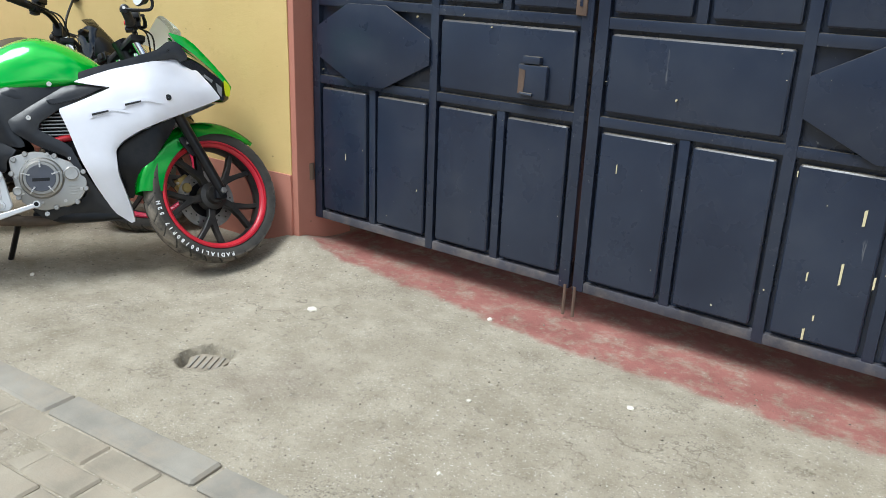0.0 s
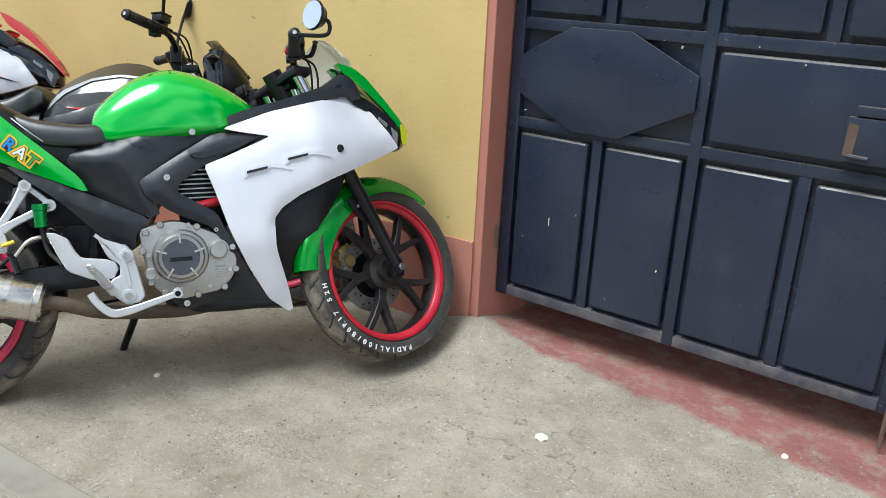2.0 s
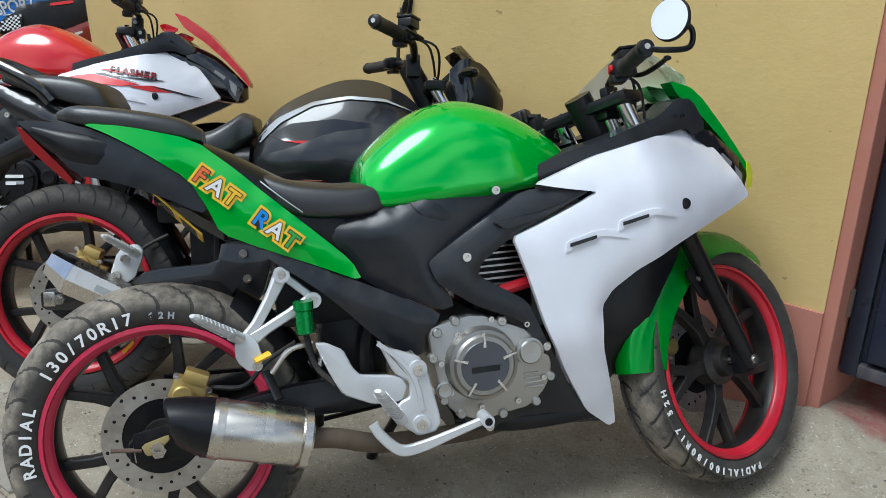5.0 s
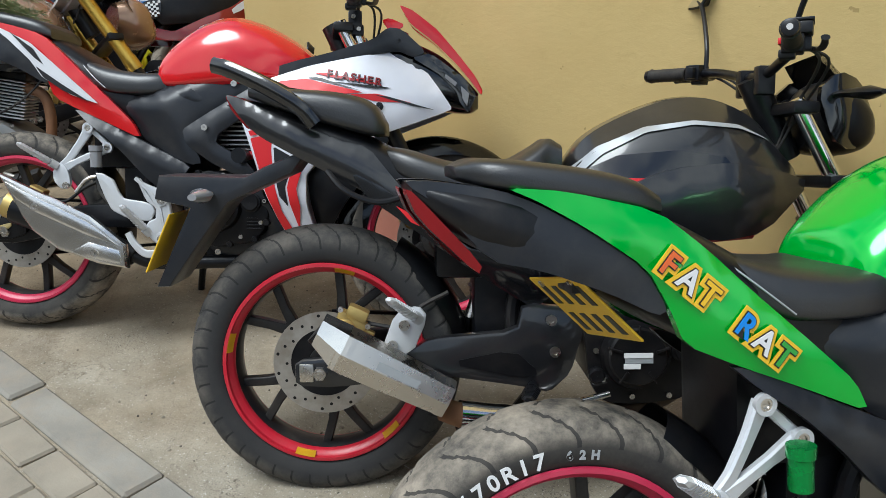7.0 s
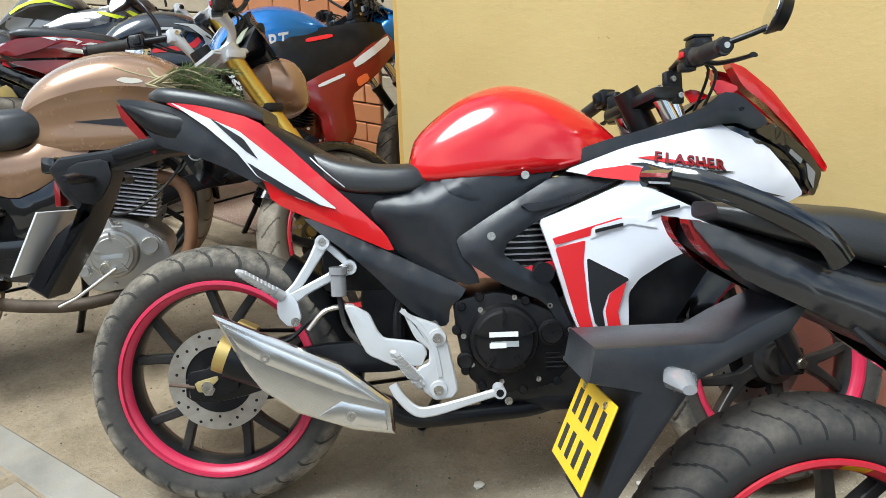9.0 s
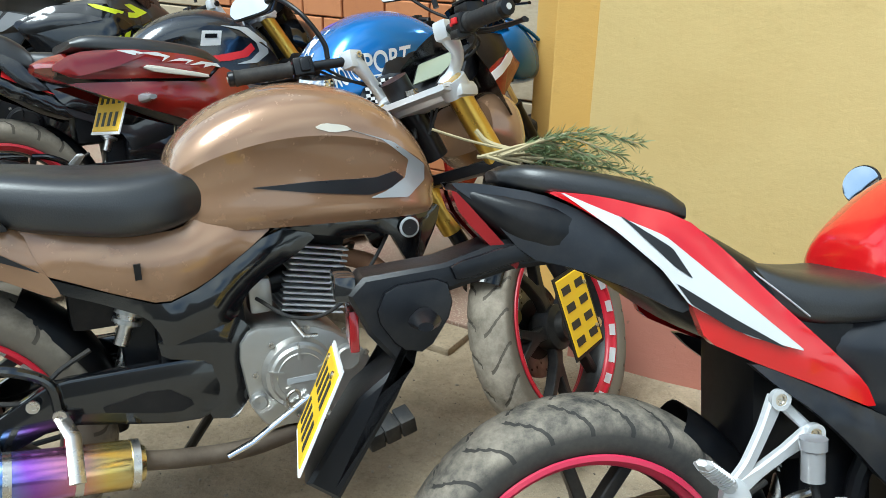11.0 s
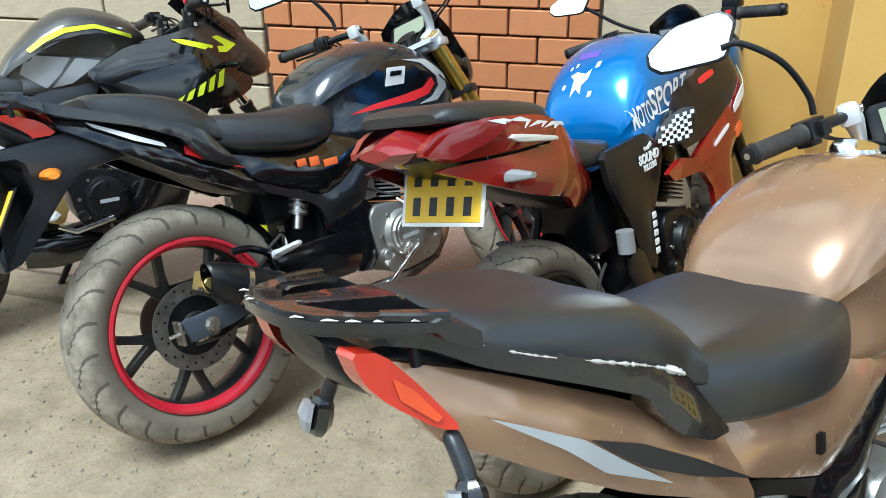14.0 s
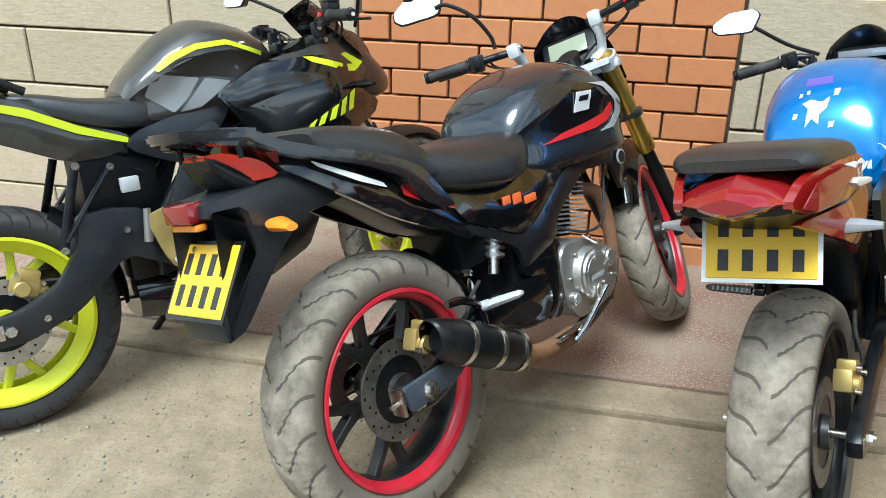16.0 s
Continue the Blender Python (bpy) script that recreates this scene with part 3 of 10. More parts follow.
M["brass_dull"] = worn("dull_brass", (0.45, 0.36, 0.16), 0.45, 0.6, vary=0.2, dust=0.2, relief=0.1)
M["caliper"] = worn("gold_caliper", (0.52, 0.38, 0.13), 0.42, 0.7, vary=0.2, dust=0.2, relief=0.1)
M["engine_dark"] = worn("black_engine_paint", (0.006, 0.006, 0.0075), 0.34, 0.2, vary=0.2, dust=0.05, relief=0.05)
M["pipe"] = worn("sooty_exhaust_pipe", (0.10, 0.075, 0.055), 0.62, 0.5, vary=0.4, dust=0.3, grain=60, relief=0.2)
M["rust_pipe"] = worn("rusty_exhaust_pipe", (0.20, 0.10, 0.05), 0.75, 0.3, vary=0.4, grain=60, relief=0.2)
M["frame_red"] = worn("red_frame_tube", (0.42, 0.01, 0.02), 0.35, vary=0.1)
M["grip"] = worn("rubber_grip", (0.014, 0.014, 0.015), 0.6, vary=0.1, dust=0.2)
M["decal_black"] = worn("black_decal", (0.012, 0.012, 0.014), 0.3, vary=0.05, relief=0.0)
M["decal_white"] = worn("white_decal", (0.78, 0.78, 0.78), 0.4, vary=0.03, relief=0.0)
M["decal_silver"] = worn("silver_decal", (0.42, 0.44, 0.46), 0.35, 0.3, vary=0.05, relief=0.0)
M["decal_pearl"] = worn("pearl_white_decal", (0.64, 0.65, 0.68), 0.32, vary=0.05, relief=0.0)
M["decal_orange"] = worn("orange_decal", (0.75, 0.14, 0.03), 0.4, vary=0.05, relief=0.0)
M["decal_red"] = worn("red_decal", (0.60, 0.015, 0.02), 0.35, vary=0.05, relief=0.0)
M["decal_yellow"] = worn("yellow_decal", (0.85, 0.52, 0.02), 0.4, vary=0.05, relief=0.0)
M["decal_blue"] = worn("blue_decal", (0.02, 0.25, 0.75), 0.4, vary=0.05, relief=0.0)
M["decal_green"] = worn("green_decal", (0.05, 0.35, 0.05), 0.4, vary=0.05, relief=0.0)
M["plate"] = worn("yellow_number_plate", (0.80, 0.50, 0.01), 0.4, vary=0.06, dust=0.1, relief=0.0)
M["plate_ink"] = worn("plate_bars", (0.02, 0.02, 0.02), 0.5, vary=0.05, relief=0.0)
M["amber"] = worn("amber_lens", (0.75, 0.25, 0.02), 0.2, vary=0.1, relief=0.0)
M["lens_red"] = worn("red_lamp_lens", (0.20, 0.008, 0.010), 0.14, vary=0.2, relief=0.0, coat=0.6)
M["lens_clear"] = worn("smoky_clear_lens", (0.25, 0.25, 0.26), 0.12, vary=0.1, relief=0.0, coat=0.5)
M["brass"] = worn("oil_reservoir_green", (0.02, 0.30, 0.06), 0.25, 0.6, vary=0.1, relief=0.0)
M["lcd"] = worn("grey_green_display", (0.24, 0.26, 0.18), 0.2, vary=0.05, relief=0.0)
m, nt, b = material("mirror_glass", 0.03, 1.0)
b.inputs["Base Color"].default_value = (0.8, 0.82, 0.84, 1)
M["mirror"] = m
# clear screen whose whitish reflection is put into the base colour
m, nt, b = material("pale_sheen_screen", 0.35)
b.inputs["Base Color"].default_value = (0.80, 0.81, 0.80, 1)
b.inputs["Transmission Weight"].default_value = 0.45
b.inputs["IOR"].default_value = 1.3
M["screen_sheen"] = m
M["lens_smoke"] = worn("smoked_lens", (0.012, 0.012, 0.013), 0.08, vary=0.2, relief=0.0, coat=0.8)
M["label_violet"] = worn("violet_label", (0.10, 0.07, 0.32), 0.35, vary=0.3, relief=0.0)
M["decal_maroon"] = worn("maroon_decal", (0.22, 0.006, 0.012), 0.35, vary=0.05, relief=0.0)
m, nt, b = material("heat_tinted_steel", 0.2, 0.95)
c = coords(nt)
sep2 = nt.nodes.new("ShaderNodeSeparateXYZ")
nt.links.new(c, sep2.inputs[0])
wav = maths(nt, "ADD", maths(nt, "MULTIPLY", sep2.outputs[0], 2.4), maths(nt, "MULTIPLY", noise_tex(nt, c, 6.0, 3), 0.15))
col = ramp(nt, wav, [(0.0, (0.10, 0.35, 0.75)), (0.25, (0.06, 0.45, 0.70)), (0.45, (0.30, 0.10, 0.55)), (0.62, (0.60, 0.25, 0.30)), (0.78, (0.75, 0.55, 0.15)), (1.0, (0.60, 0.55, 0.35))])
nt.links.new(col, b.inputs["Base Color"])
M["rainbow"] = m

for key, level in (("grey_plastic", 0.42), ("seat", 0.85)):
    M[key].node_tree.nodes["Principled BSDF"].inputs["Specular IOR Level"].default_value = level
for key in ("matte", "wheel", "grip", "engine_dark", "rubber"):
    M[key].node_tree.nodes["Principled BSDF"].inputs["Specular IOR Level"].default_value = 0.30
from mathutils import geometry
from mathutils.bvhtree import BVHTree


# ---- motorcycle parts: x ahead, y to the left, z up, rear wheel standing on the origin ----
def tyre_material(name, base, groove, dust, tread_n, slant):
    """Rubber with slanted tread grooves across the crown, dust over it."""
    m, nt, b = material(name, 0.85)
    c = coords(nt)
    s = nt.nodes.new("ShaderNodeSeparateXYZ")
    nt.links.new(c, s.inputs[0])
    x, y, z = s.outputs
    ang = maths(nt, "MULTIPLY", maths(nt, "ARCTAN2", z, x), tread_n / math.tau)
    rad = maths(nt, "SQRT", maths(nt, "ADD", maths(nt, "MULTIPLY", x, x), maths(nt, "MULTIPLY", z, z)))
    ay = maths(nt, "ABSOLUTE", y)
    wig = maths(nt, "MULTIPLY", maths(nt, "SINE", maths(nt, "MULTIPLY", y, 70.0)), 0.12)
    u = maths(nt, "FRACT", maths(nt, "ADD", maths(nt, "ADD", ang, maths(nt, "MULTIPLY", ay, slant)), wig))
    line = maths(nt, "LESS_THAN", maths(nt, "ABSOLUTE", maths(nt, "SUBTRACT", u, 0.5)), 0.055)
    crown = maths(nt, "GREATER_THAN", rad, 0.262)
    off = maths(nt, "GREATER_THAN", ay, 0.010)
    g = maths(nt, "MULTIPLY", maths(nt, "MULTIPLY", line, crown), off)
    d = ramp(nt, noise_tex(nt, c, 14.0, 7, 0.7), [(0.35, (0, 0, 0)), (0.7, (dust, dust, dust))])
    lift = ramp(nt, rad, [(0.262, (0.12, 0.12, 0.12)), (0.283, (1, 1, 1))])
    col = mix(nt, mix(nt, 1.0, d, lift, "MULTIPLY"), base, (0.35, 0.30, 0.235))
    col = mix(nt, maths(nt, "MULTIPLY", g, 0.85), col, groove)
    nt.links.new(col, b.inputs["Base Color"])
    bump(nt, b, maths(nt, "SUBTRACT", maths(nt, "MULTIPLY", noise_tex(nt, c, 120.0, 4), 0.15), g), 0.8, 0.004)
    return m


M["tyre_dusty"] = tyre_material("dusty_worn_tyre", (0.028, 0.027, 0.026), (0.018, 0.017, 0.016), 0.95, 26, 9.0)
M["tyre_pale"] = tyre_material("dust_caked_tyre", (0.135, 0.114, 0.086), (0.060, 0.050, 0.038), 1.0, 22, 12.0)
M["tyre_clean"] = tyre_material("nearly_new_tyre", (0.022, 0.022, 0.023), (0.008, 0.008, 0.008), 0.25, 40, 11.0)

def disc_material(name, lo, hi):
    """Steel of a brake disc with rings of drilled holes."""
    m, nt, b = material(name, 0.36, 0.8)
    c = coords(nt)
    s = nt.nodes.new("ShaderNodeSeparateXYZ")
    nt.links.new(c, s.inputs[0])
    rad = maths(nt, "SQRT", maths(nt, "ADD", maths(nt, "POWER", s.outputs[0], 2.0), maths(nt, "POWER", s.outputs[2], 2.0)))
    ang = maths(nt, "MULTIPLY", maths(nt, "ARCTAN2", s.outputs[2], s.outputs[0]), 30 / math.tau)
    k = maths(nt, "FLOOR", ang)
    du = maths(nt, "MULTIPLY", maths(nt, "SUBTRACT", maths(nt, "FRACT", ang), 0.5), 0.021)
    row = maths(nt, "MULTIPLY", maths(nt, "MODULO", maths(nt, "ABSOLUTE", k), 3.0), 0.011)
    dv = maths(nt, "SUBTRACT", rad, maths(nt, "ADD", row, 0.087))
    hole = maths(nt, "LESS_THAN", maths(nt, "ADD", maths(nt, "POWER", maths(nt, "ABSOLUTE", du), 2.0), maths(nt, "POWER", maths(nt, "ABSOLUTE", dv), 2.0)), 0.0035 ** 2)
    nt.links.new(mix(nt, hole, ramp(nt, noise_tex(nt, c, 30.0, 5), [(0.3, lo), (0.7, hi)]), (0.02, 0.02, 0.02)), b.inputs["Base Color"])
    return m


M["drilled"] = disc_material("drilled_disc", (0.36, 0.32, 0.27), (0.52, 0.49, 0.45))
M["drilled_dark"] = disc_material("dark_drilled_disc", (0.13, 0.115, 0.10), (0.27, 0.25, 0.23))


def spin(deg, centre):
    return Matrix.Translation(centre) @ Matrix.Rotation(radians(deg), 4, "Y")


def text_mesh(words, size, thick=0.001, bold=0.0):
    cu = bpy.data.curves.new("words", "FONT")
    cu.body = words
    cu.size = size
    cu.extrude = thick
    cu.offset = bold
    cu.align_x, cu.align_y = "CENTER", "CENTER"
    ob = bpy.data.objects.new("words", cu)
    scene.collection.objects.link(ob)
    me = bpy.data.meshes.new_from_object(ob.evaluated_get(bpy.context.evaluated_depsgraph_get()))
    bpy.data.objects.remove(ob)
    bpy.data.curves.remove(cu)
    return me


SIDE = Matrix(((1, 0, 0, 0), (0, 0, -1, 0), (0, 1, 0, 0), (0, 0, 0, 1)))  # lays letters on the right-hand side, facing -y


def words(name, text, size, mat, parent, m, bold=0.0, label="", thick=0.0008):
    me = text_mesh(text, size, thick, bold)
    ob = new(name, me)
    me.materials.append(mat)
    ob.parent = parent
    ob.matrix_basis = m
    if label:
        ob["label"] = label
    return ob


def ring_words(text, r, start, step, size, mat, parent, y):
    """Letters round a tyre's wall, the first at the angle start, running clockwise as seen from the right."""
    for k, ch in enumerate(text):
        if ch == " ":
            continue
        a = radians(start - step * k)
        m = Matrix.Translation((r * math.cos(a), y, r * math.sin(a))) @ Matrix.Rotation(-(a - math.pi / 2), 4, "Y") @ SIDE
        words("tyre_letter", ch, size, mat, parent, m, 0.0008, "", 0.0006)


TREAD = {"tyre_dusty": (26, 9.0), "tyre_pale": (22, 12.0), "tyre_clean": (40, 11.0)}


def tyre_mesh(profile, tread_n, slant, n=420):
    """A tyre turned round y from its profile (radius, y), with slanted grooves cut into the crown."""
    run = curve_pts([(r, y, 0) for r, y in profile], 2)
    r = np.array([p.x for p in run])[None, :]
    y = np.array([p.y for p in run])[None, :]
    a = (np.arange(n) * math.tau / n)[:, None]
    u = np.mod(a * tread_n / math.tau + np.abs(y) * slant + np.sin(y * 70.0) * 0.12, 1.0)
    cut = np.clip((0.075 - np.abs(u - 0.5)) / 0.03, 0, 1) * np.clip((r - 0.266) / 0.010, 0, 1) * (np.abs(y) > 0.008)
    q = r - 0.0042 * cut
    co = np.stack([q * np.cos(a), y + 0 * a, q * np.sin(a)], axis=2).reshape(-1, 3)
    m = r.shape[1]
    i, k = np.meshgrid(np.arange(n), np.arange(m - 1), indexing="ij")
    j = (i + 1) % n
    faces = np.stack([i * m + k, i * m + k + 1, j * m + k + 1, j * m + k], axis=2).reshape(-1, 4)
    me = bpy.data.meshes.new("tyre")
    me.from_pydata(co.tolist(), [], faces.tolist())
    me.polygons.foreach_set("use_smooth", [True] * len(me.polygons))
    me.set_sharp_from_angle(angle=radians(42))
    return me


def wheel(bike, centre, tyre_r, width, tape, m=None, tyre_mat="tyre_dusty", turn=0.0, spokes=5, dashes=None, alloy="wheel", disc_y=None, disc_r=0.118, wide_tape=0.0):
    """A cast wheel: tyre, rim, tape round the flanges, forked spokes, hub, brake disc."""
    base = (m or Matrix()) @ spin(turn, centre)
    w, t = width / 2, bike
    tr = tyre_r
    prof = [(0.222, -w * 0.62), (0.232, -w * 0.86), (0.252, -w * 0.99), (0.272, -w), (tr - 0.022, -w * 0.90), (tr - 0.008, -w * 0.62), (tr - 0.001, -w * 0.28), (tr, 0),
            (tr - 0.001, w * 0.28), (tr - 0.008, w * 0.62), (tr - 0.022, w * 0.90), (0.272, w), (0.252, w * 0.99), (0.232, w * 0.86), (0.222, w * 0.62)]
    rim = part("wheel", lathe([(0.222, -w * 0.62), (0.226, -w * 0.70), (0.218, -w * 0.70), (0.206, -w * 0.52), (0.200, 0), (0.206, w * 0.52), (0.218, w * 0.70), (0.226, w * 0.70), (0.222, w * 0.62), (0.212, 0)], 72),
               M[alloy], t, "", 40, base)
    tyre = new("tyre", tyre_mesh(prof, *TREAD[tyre_mat]))
    tyre.data.materials.append(M[tyre_mat])
    tyre.parent = rim
    for sgn in (-1, 1):
        inner = 0.207 - wide_tape
        part("rim_tape", lathe([(0.231, sgn * w * 0.88), (0.229, sgn * w * 0.93), (0.222, sgn * w * 0.94), (0.2205, sgn * w * 0.80), (0.211, sgn * w * 0.72), (inner, sgn * w * (0.60 if not wide_tape else 0.5)),
                               (inner, sgn * w * 0.40), (0.222, sgn * w * 0.60)], 72), M[tape], rim, "", 40)
    for k in range(spokes):
        a = 360 / spokes * k
        bm = bmesh.new()
        out = [(0.040, -0.018), (0.088, -0.0145), (0.145, -0.035), (0.206, -0.068), (0.211, -0.047), (0.160, -0.019), (0.126, -0.002), (0.126, 0.002), (0.160, 0.019), (0.211, 0.047), (0.206, 0.068), (0.145, 0.035), (0.088, 0.0145), (0.040, 0.018)]
        add_plate(bm, out, -0.015, 0.015, 0.006, 3)
        part("spoke", bm, M[alloy], rim, "", 35, Matrix.Rotation(radians(-a), 4, "Y"))
    part("hub", lathe([(0.012, -w * 0.9), (0.036, -w * 0.9), (0.040, -w * 0.55), (0.058, -0.022), (0.058, 0.022), (0.040, w * 0.55), (0.036, w * 0.9), (0.012, w * 0.9)], 32), M[alloy], rim, "", 35)
    if dashes:
        mat, angles, length = dashes
        for a in angles:
            bm = bmesh.new()
            n = 5
            for (r0, y0), (r1, y1) in (((0.2215, -w * 0.955), (0.2105, -w * 0.745)),):
                row = [[bm.verts.new((r * math.cos(radians(a + length * (k / n - 0.5))), y, r * math.sin(radians(a + length * (k / n - 0.5))))) for r, y in ((r0, y0), (r1, y1))] for k in range(n + 1)]
                for p, q in zip(row, row[1:]):
                    bm.faces.new((p[0], p[1], q[1], q[0]))
            bmesh.ops.solidify(bm, geom=bm.faces, thickness=0.0012)
            part("reflective_dash", bm, M[mat], rim, "", 40)
    if disc_y is not None:
        disc = part("brake_disc", lathe([(0.078, disc_y - 0.002), (disc_r, disc_y - 0.002), (disc_r, disc_y + 0.002), (0.078, disc_y + 0.002)], 64), M["drilled_dark" if tyre_mat == "tyre_pale" else "drilled"], rim, "perforated steel disc", 30)
        part("disc_carrier", lathe([(0.030, disc_y), (0.082, disc_y), (0.082, disc_y + 0.012), (0.030, disc_y + 0.014)], 40), M["engine_dark"], disc)
    return rim


def caliper(bike, x, y, z, tilt, m=None):
    base = (m or Matrix()) @ pose(x, y, z, 0, tilt, 0)
    bm = box((-0.035, -0.020, -0.024), (0.035, 0.020, 0.026), 0.008)
    add_box(bm, (-0.020, -0.024, 0.018), (0.028, 0.016, 0.046), 0.006)
    add_box(bm, (0.028, -0.014, -0.012), (0.058, 0.008, 0.008), 0.004)
    body = part("brake_caliper", bm, M["caliper"], bike, "gold painted brake caliper", 35, base)
    bm = lathe([(0.001, -0.034), (0.018, -0.034), (0.021, -0.030), (0.021, -0.010), (0.001, -0.010)], 24)
    bmesh.ops.translate(bm, verts=bm.verts, vec=(-0.008, 0, -0.006))
    part("piston_cap", bm, M["caliper"], body)
    for px, pz in ((-0.033, 0.030), (0.036, 0.020), (-0.034, -0.020)):
        part("bolt", bolt(0.006, 0.010, (px, -0.026, pz)), M["steel"], body)
    return body


def bolt(r, h, at, n=6):
    """A cap screw whose head points to the right."""
    bm = bmesh.new()
    x, y, z = at
    add_lathe(bm, [(r * 0.45, y - h + 0.003), (r * 0.5, y - h), (r, y - h), (r, y), (0.0008, y), (0.0008, y - h + 0.003)], 12)
    bmesh.ops.translate(bm, verts=bm.verts, vec=(x, 0, z))
    return bm


def ngon_inside(p, poly):
    inside, j = False, len(poly) - 1
    for i in range(len(poly)):
        (x0, z0), (x1, z1) = poly[i], poly[j]
        if (z0 > p[1]) != (z1 > p[1]) and p[0] < (x1 - x0) * (p[1] - z0) / (z1 - z0) + x0:
            inside = not inside
        j = i
    return inside


def to_edge(p, poly):
    best = 9.0
    for (ax, az), (bx, bz) in zip(poly, poly[1:] + poly[:1]):
        dx, dz = bx - ax, bz - az
        k = max(0, min(1, ((p[0] - ax) * dx + (p[1] - az) * dz) / (dx * dx + dz * dz + 1e-12)))
        best = min(best, math.hypot(p[0] - ax - k * dx, p[1] - az - k * dz))
    return best


def soften(poly, cut=0.22):
    """Round a polygon's corners a little."""
    out = []
    for k, p in enumerate(poly):
        a, b = poly[k - 1], poly[(k + 1) % len(poly)]
        out.append((p[0] + (a[0] - p[0]) * cut, p[1] + (a[1] - p[1]) * cut))
        out.append((p[0] + (b[0] - p[0]) * cut, p[1] + (b[1] - p[1]) * cut))
    return out


def shell(poly, width, side=-1, edge=0.012, lip=0.016, crown=0.0, step=0.022, cut=0.18):
    """A moulded cover with the outline (x, z). width: its distance from the middle plane, a number or a function of x and z."""
    poly = soften(list(poly), cut)
    area = sum(a[0] * b[1] - b[0] * a[1] for a, b in zip(poly, poly[1:] + poly[:1]))
    if area < 0:
        poly.reverse()
    ring = []
    for a, b in zip(poly, poly[1:] + poly[:1]):
        n = max(1, int(math.hypot(b[0] - a[0], b[1] - a[1]) / step))
        ring += [(a[0] + (b[0] - a[0]) * k / n, a[1] + (b[1] - a[1]) * k / n) for k in range(n)]
    pts = list(ring)
    x0, x1 = min(p[0] for p in ring), max(p[0] for p in ring)
    z0, z1 = min(p[1] for p in ring), max(p[1] for p in ring)
    grid = step
    for i in range(int((x1 - x0) / grid) + 1):
        for k in range(int((z1 - z0) / grid) + 1):
            p = (x0 + (i + 0.5 * (k % 2)) * grid, z0 + k * grid)
            if ngon_inside(p, ring) and to_edge(p, ring) > step * 0.45:
                pts.append(p)
    # an inner ring keeps the rounded edge even
    n = len(ring)
    vs, _, fs, *_ = geometry.delaunay_2d_cdt([Vector(p) for p in pts], [(k, (k + 1) % n) for k in range(n)], [list(range(n))], 1, 1e-5)
    f = width if callable(width) else (lambda x, z: width)
    bm = bmesh.new()
    made = []
    for v in vs:
        d = min(1.0, to_edge(v, ring) / edge)
        drop = edge * 0.55 * (1 - math.sqrt(max(0.0, 1 - (1 - d) ** 2)))
        far = min(1.0, to_edge(v, ring) / 0.05)
        made.append(bm.verts.new((v[0], side * (f(v[0], v[1]) - drop + crown * far * (2 - far)), v[1])))
    for face in fs:
        bm.faces.new([made[k] for k in face])
    inner = [v for v in bm.verts if not v.is_boundary]
    for k in range(5):
        bmesh.ops.smooth_vert(bm, verts=inner, factor=0.5, use_axis_x=False, use_axis_y=True, use_axis_z=False)
    rim = [e for e in bm.edges if e.is_boundary]
    r = bmesh.ops.extrude_edge_only(bm, edges=rim)
    for v in r["geom"]:
        if isinstance(v, bmesh.types.BMVert):
            v.co.y -= side * lip
    return bm


def cover(name, poly, width, mat, bike, label="", both=True, **k):
    """A cover on the right side and its mirror on the left."""
    right = part(name, shell(poly, width, -1, **k), M[mat], bike, label, 40)
    if both:
        part(name, shell(poly, width, 1, **k), M[mat], bike, "", 40)
    return right


def decal(name, poly, width, mat, parent, label="", lift=0.0015):
    f = width if callable(width) else (lambda x, z: width)
    return part(name, shell(poly, lambda x, z: f(x, z) + lift, -1, 0.002, 0.002, 0.0, 0.02, 0.05), M[mat], parent, label, 40)


def loft(stations, n=28, sub=5, power=2.4):
    """A rounded body along x. Each station: x, bottom, top, half width, and how high its widest line lies (0 to 1)."""
    s = [np.array(q, float) for q in stations]
    s = [2 * s[0] - s[1]] + s + [2 * s[-1] - s[-2]]
    rows = []
    for i in range(1, len(s) - 2):
        for k in range(sub):
            t = k / sub
            rows.append(0.5 * (2 * s[i] + (s[i + 1] - s[i - 1]) * t + (2 * s[i - 1] - 5 * s[i] + 4 * s[i + 1] - s[i + 2]) * t * t + (3 * s[i] - s[i - 1] - 3 * s[i + 1] + s[i + 2]) * t ** 3))
    rows.append(s[-2])
    bm = bmesh.new()
    rings = []
    for x, lo, hi, w, mid in rows:
        w, zc = max(w, 0.002), lo + (hi - lo) * min(0.95, max(0.05, mid))
        ring = []
        for k in range(n):
            a = k * math.tau / n
            c, q = math.cos(a), math.sin(a)
            y = w * math.copysign(abs(c) ** (2 / power), c)
            z = zc + (hi - zc if q > 0 else zc - lo) * math.copysign(abs(q) ** (2 / power), q)
            ring.append(bm.verts.new((x, y, z)))
        rings.append(ring)
    for a, b in zip(rings, rings[1:]):
        for k in range(n):
            bm.faces.new((a[k], a[(k + 1) % n], b[(k + 1) % n], b[k]))
    bm.faces.new(rings[0][::-1])
    bm.faces.new(rings[-1])
    return bm


def hull_section(section, sub=4):
    """Sample one half of a body's section. Points: share of the half width, share of the height, and 1 where a crease runs."""
    runs, run = [], []
    for p in section:
        run.append((p[0], 0.0, p[1]))
        if len(p) > 2:
            runs.append(run)
            run = [(p[0], 0.0, p[1])]
    runs.append(run)
    out = []
    for r in runs:
        q = curve_pts(r, sub) if len(r) > 2 else [Vector(v) for v in r]
        out += q if not out else q[1:]
    return [(v.x, v.z) for v in out]


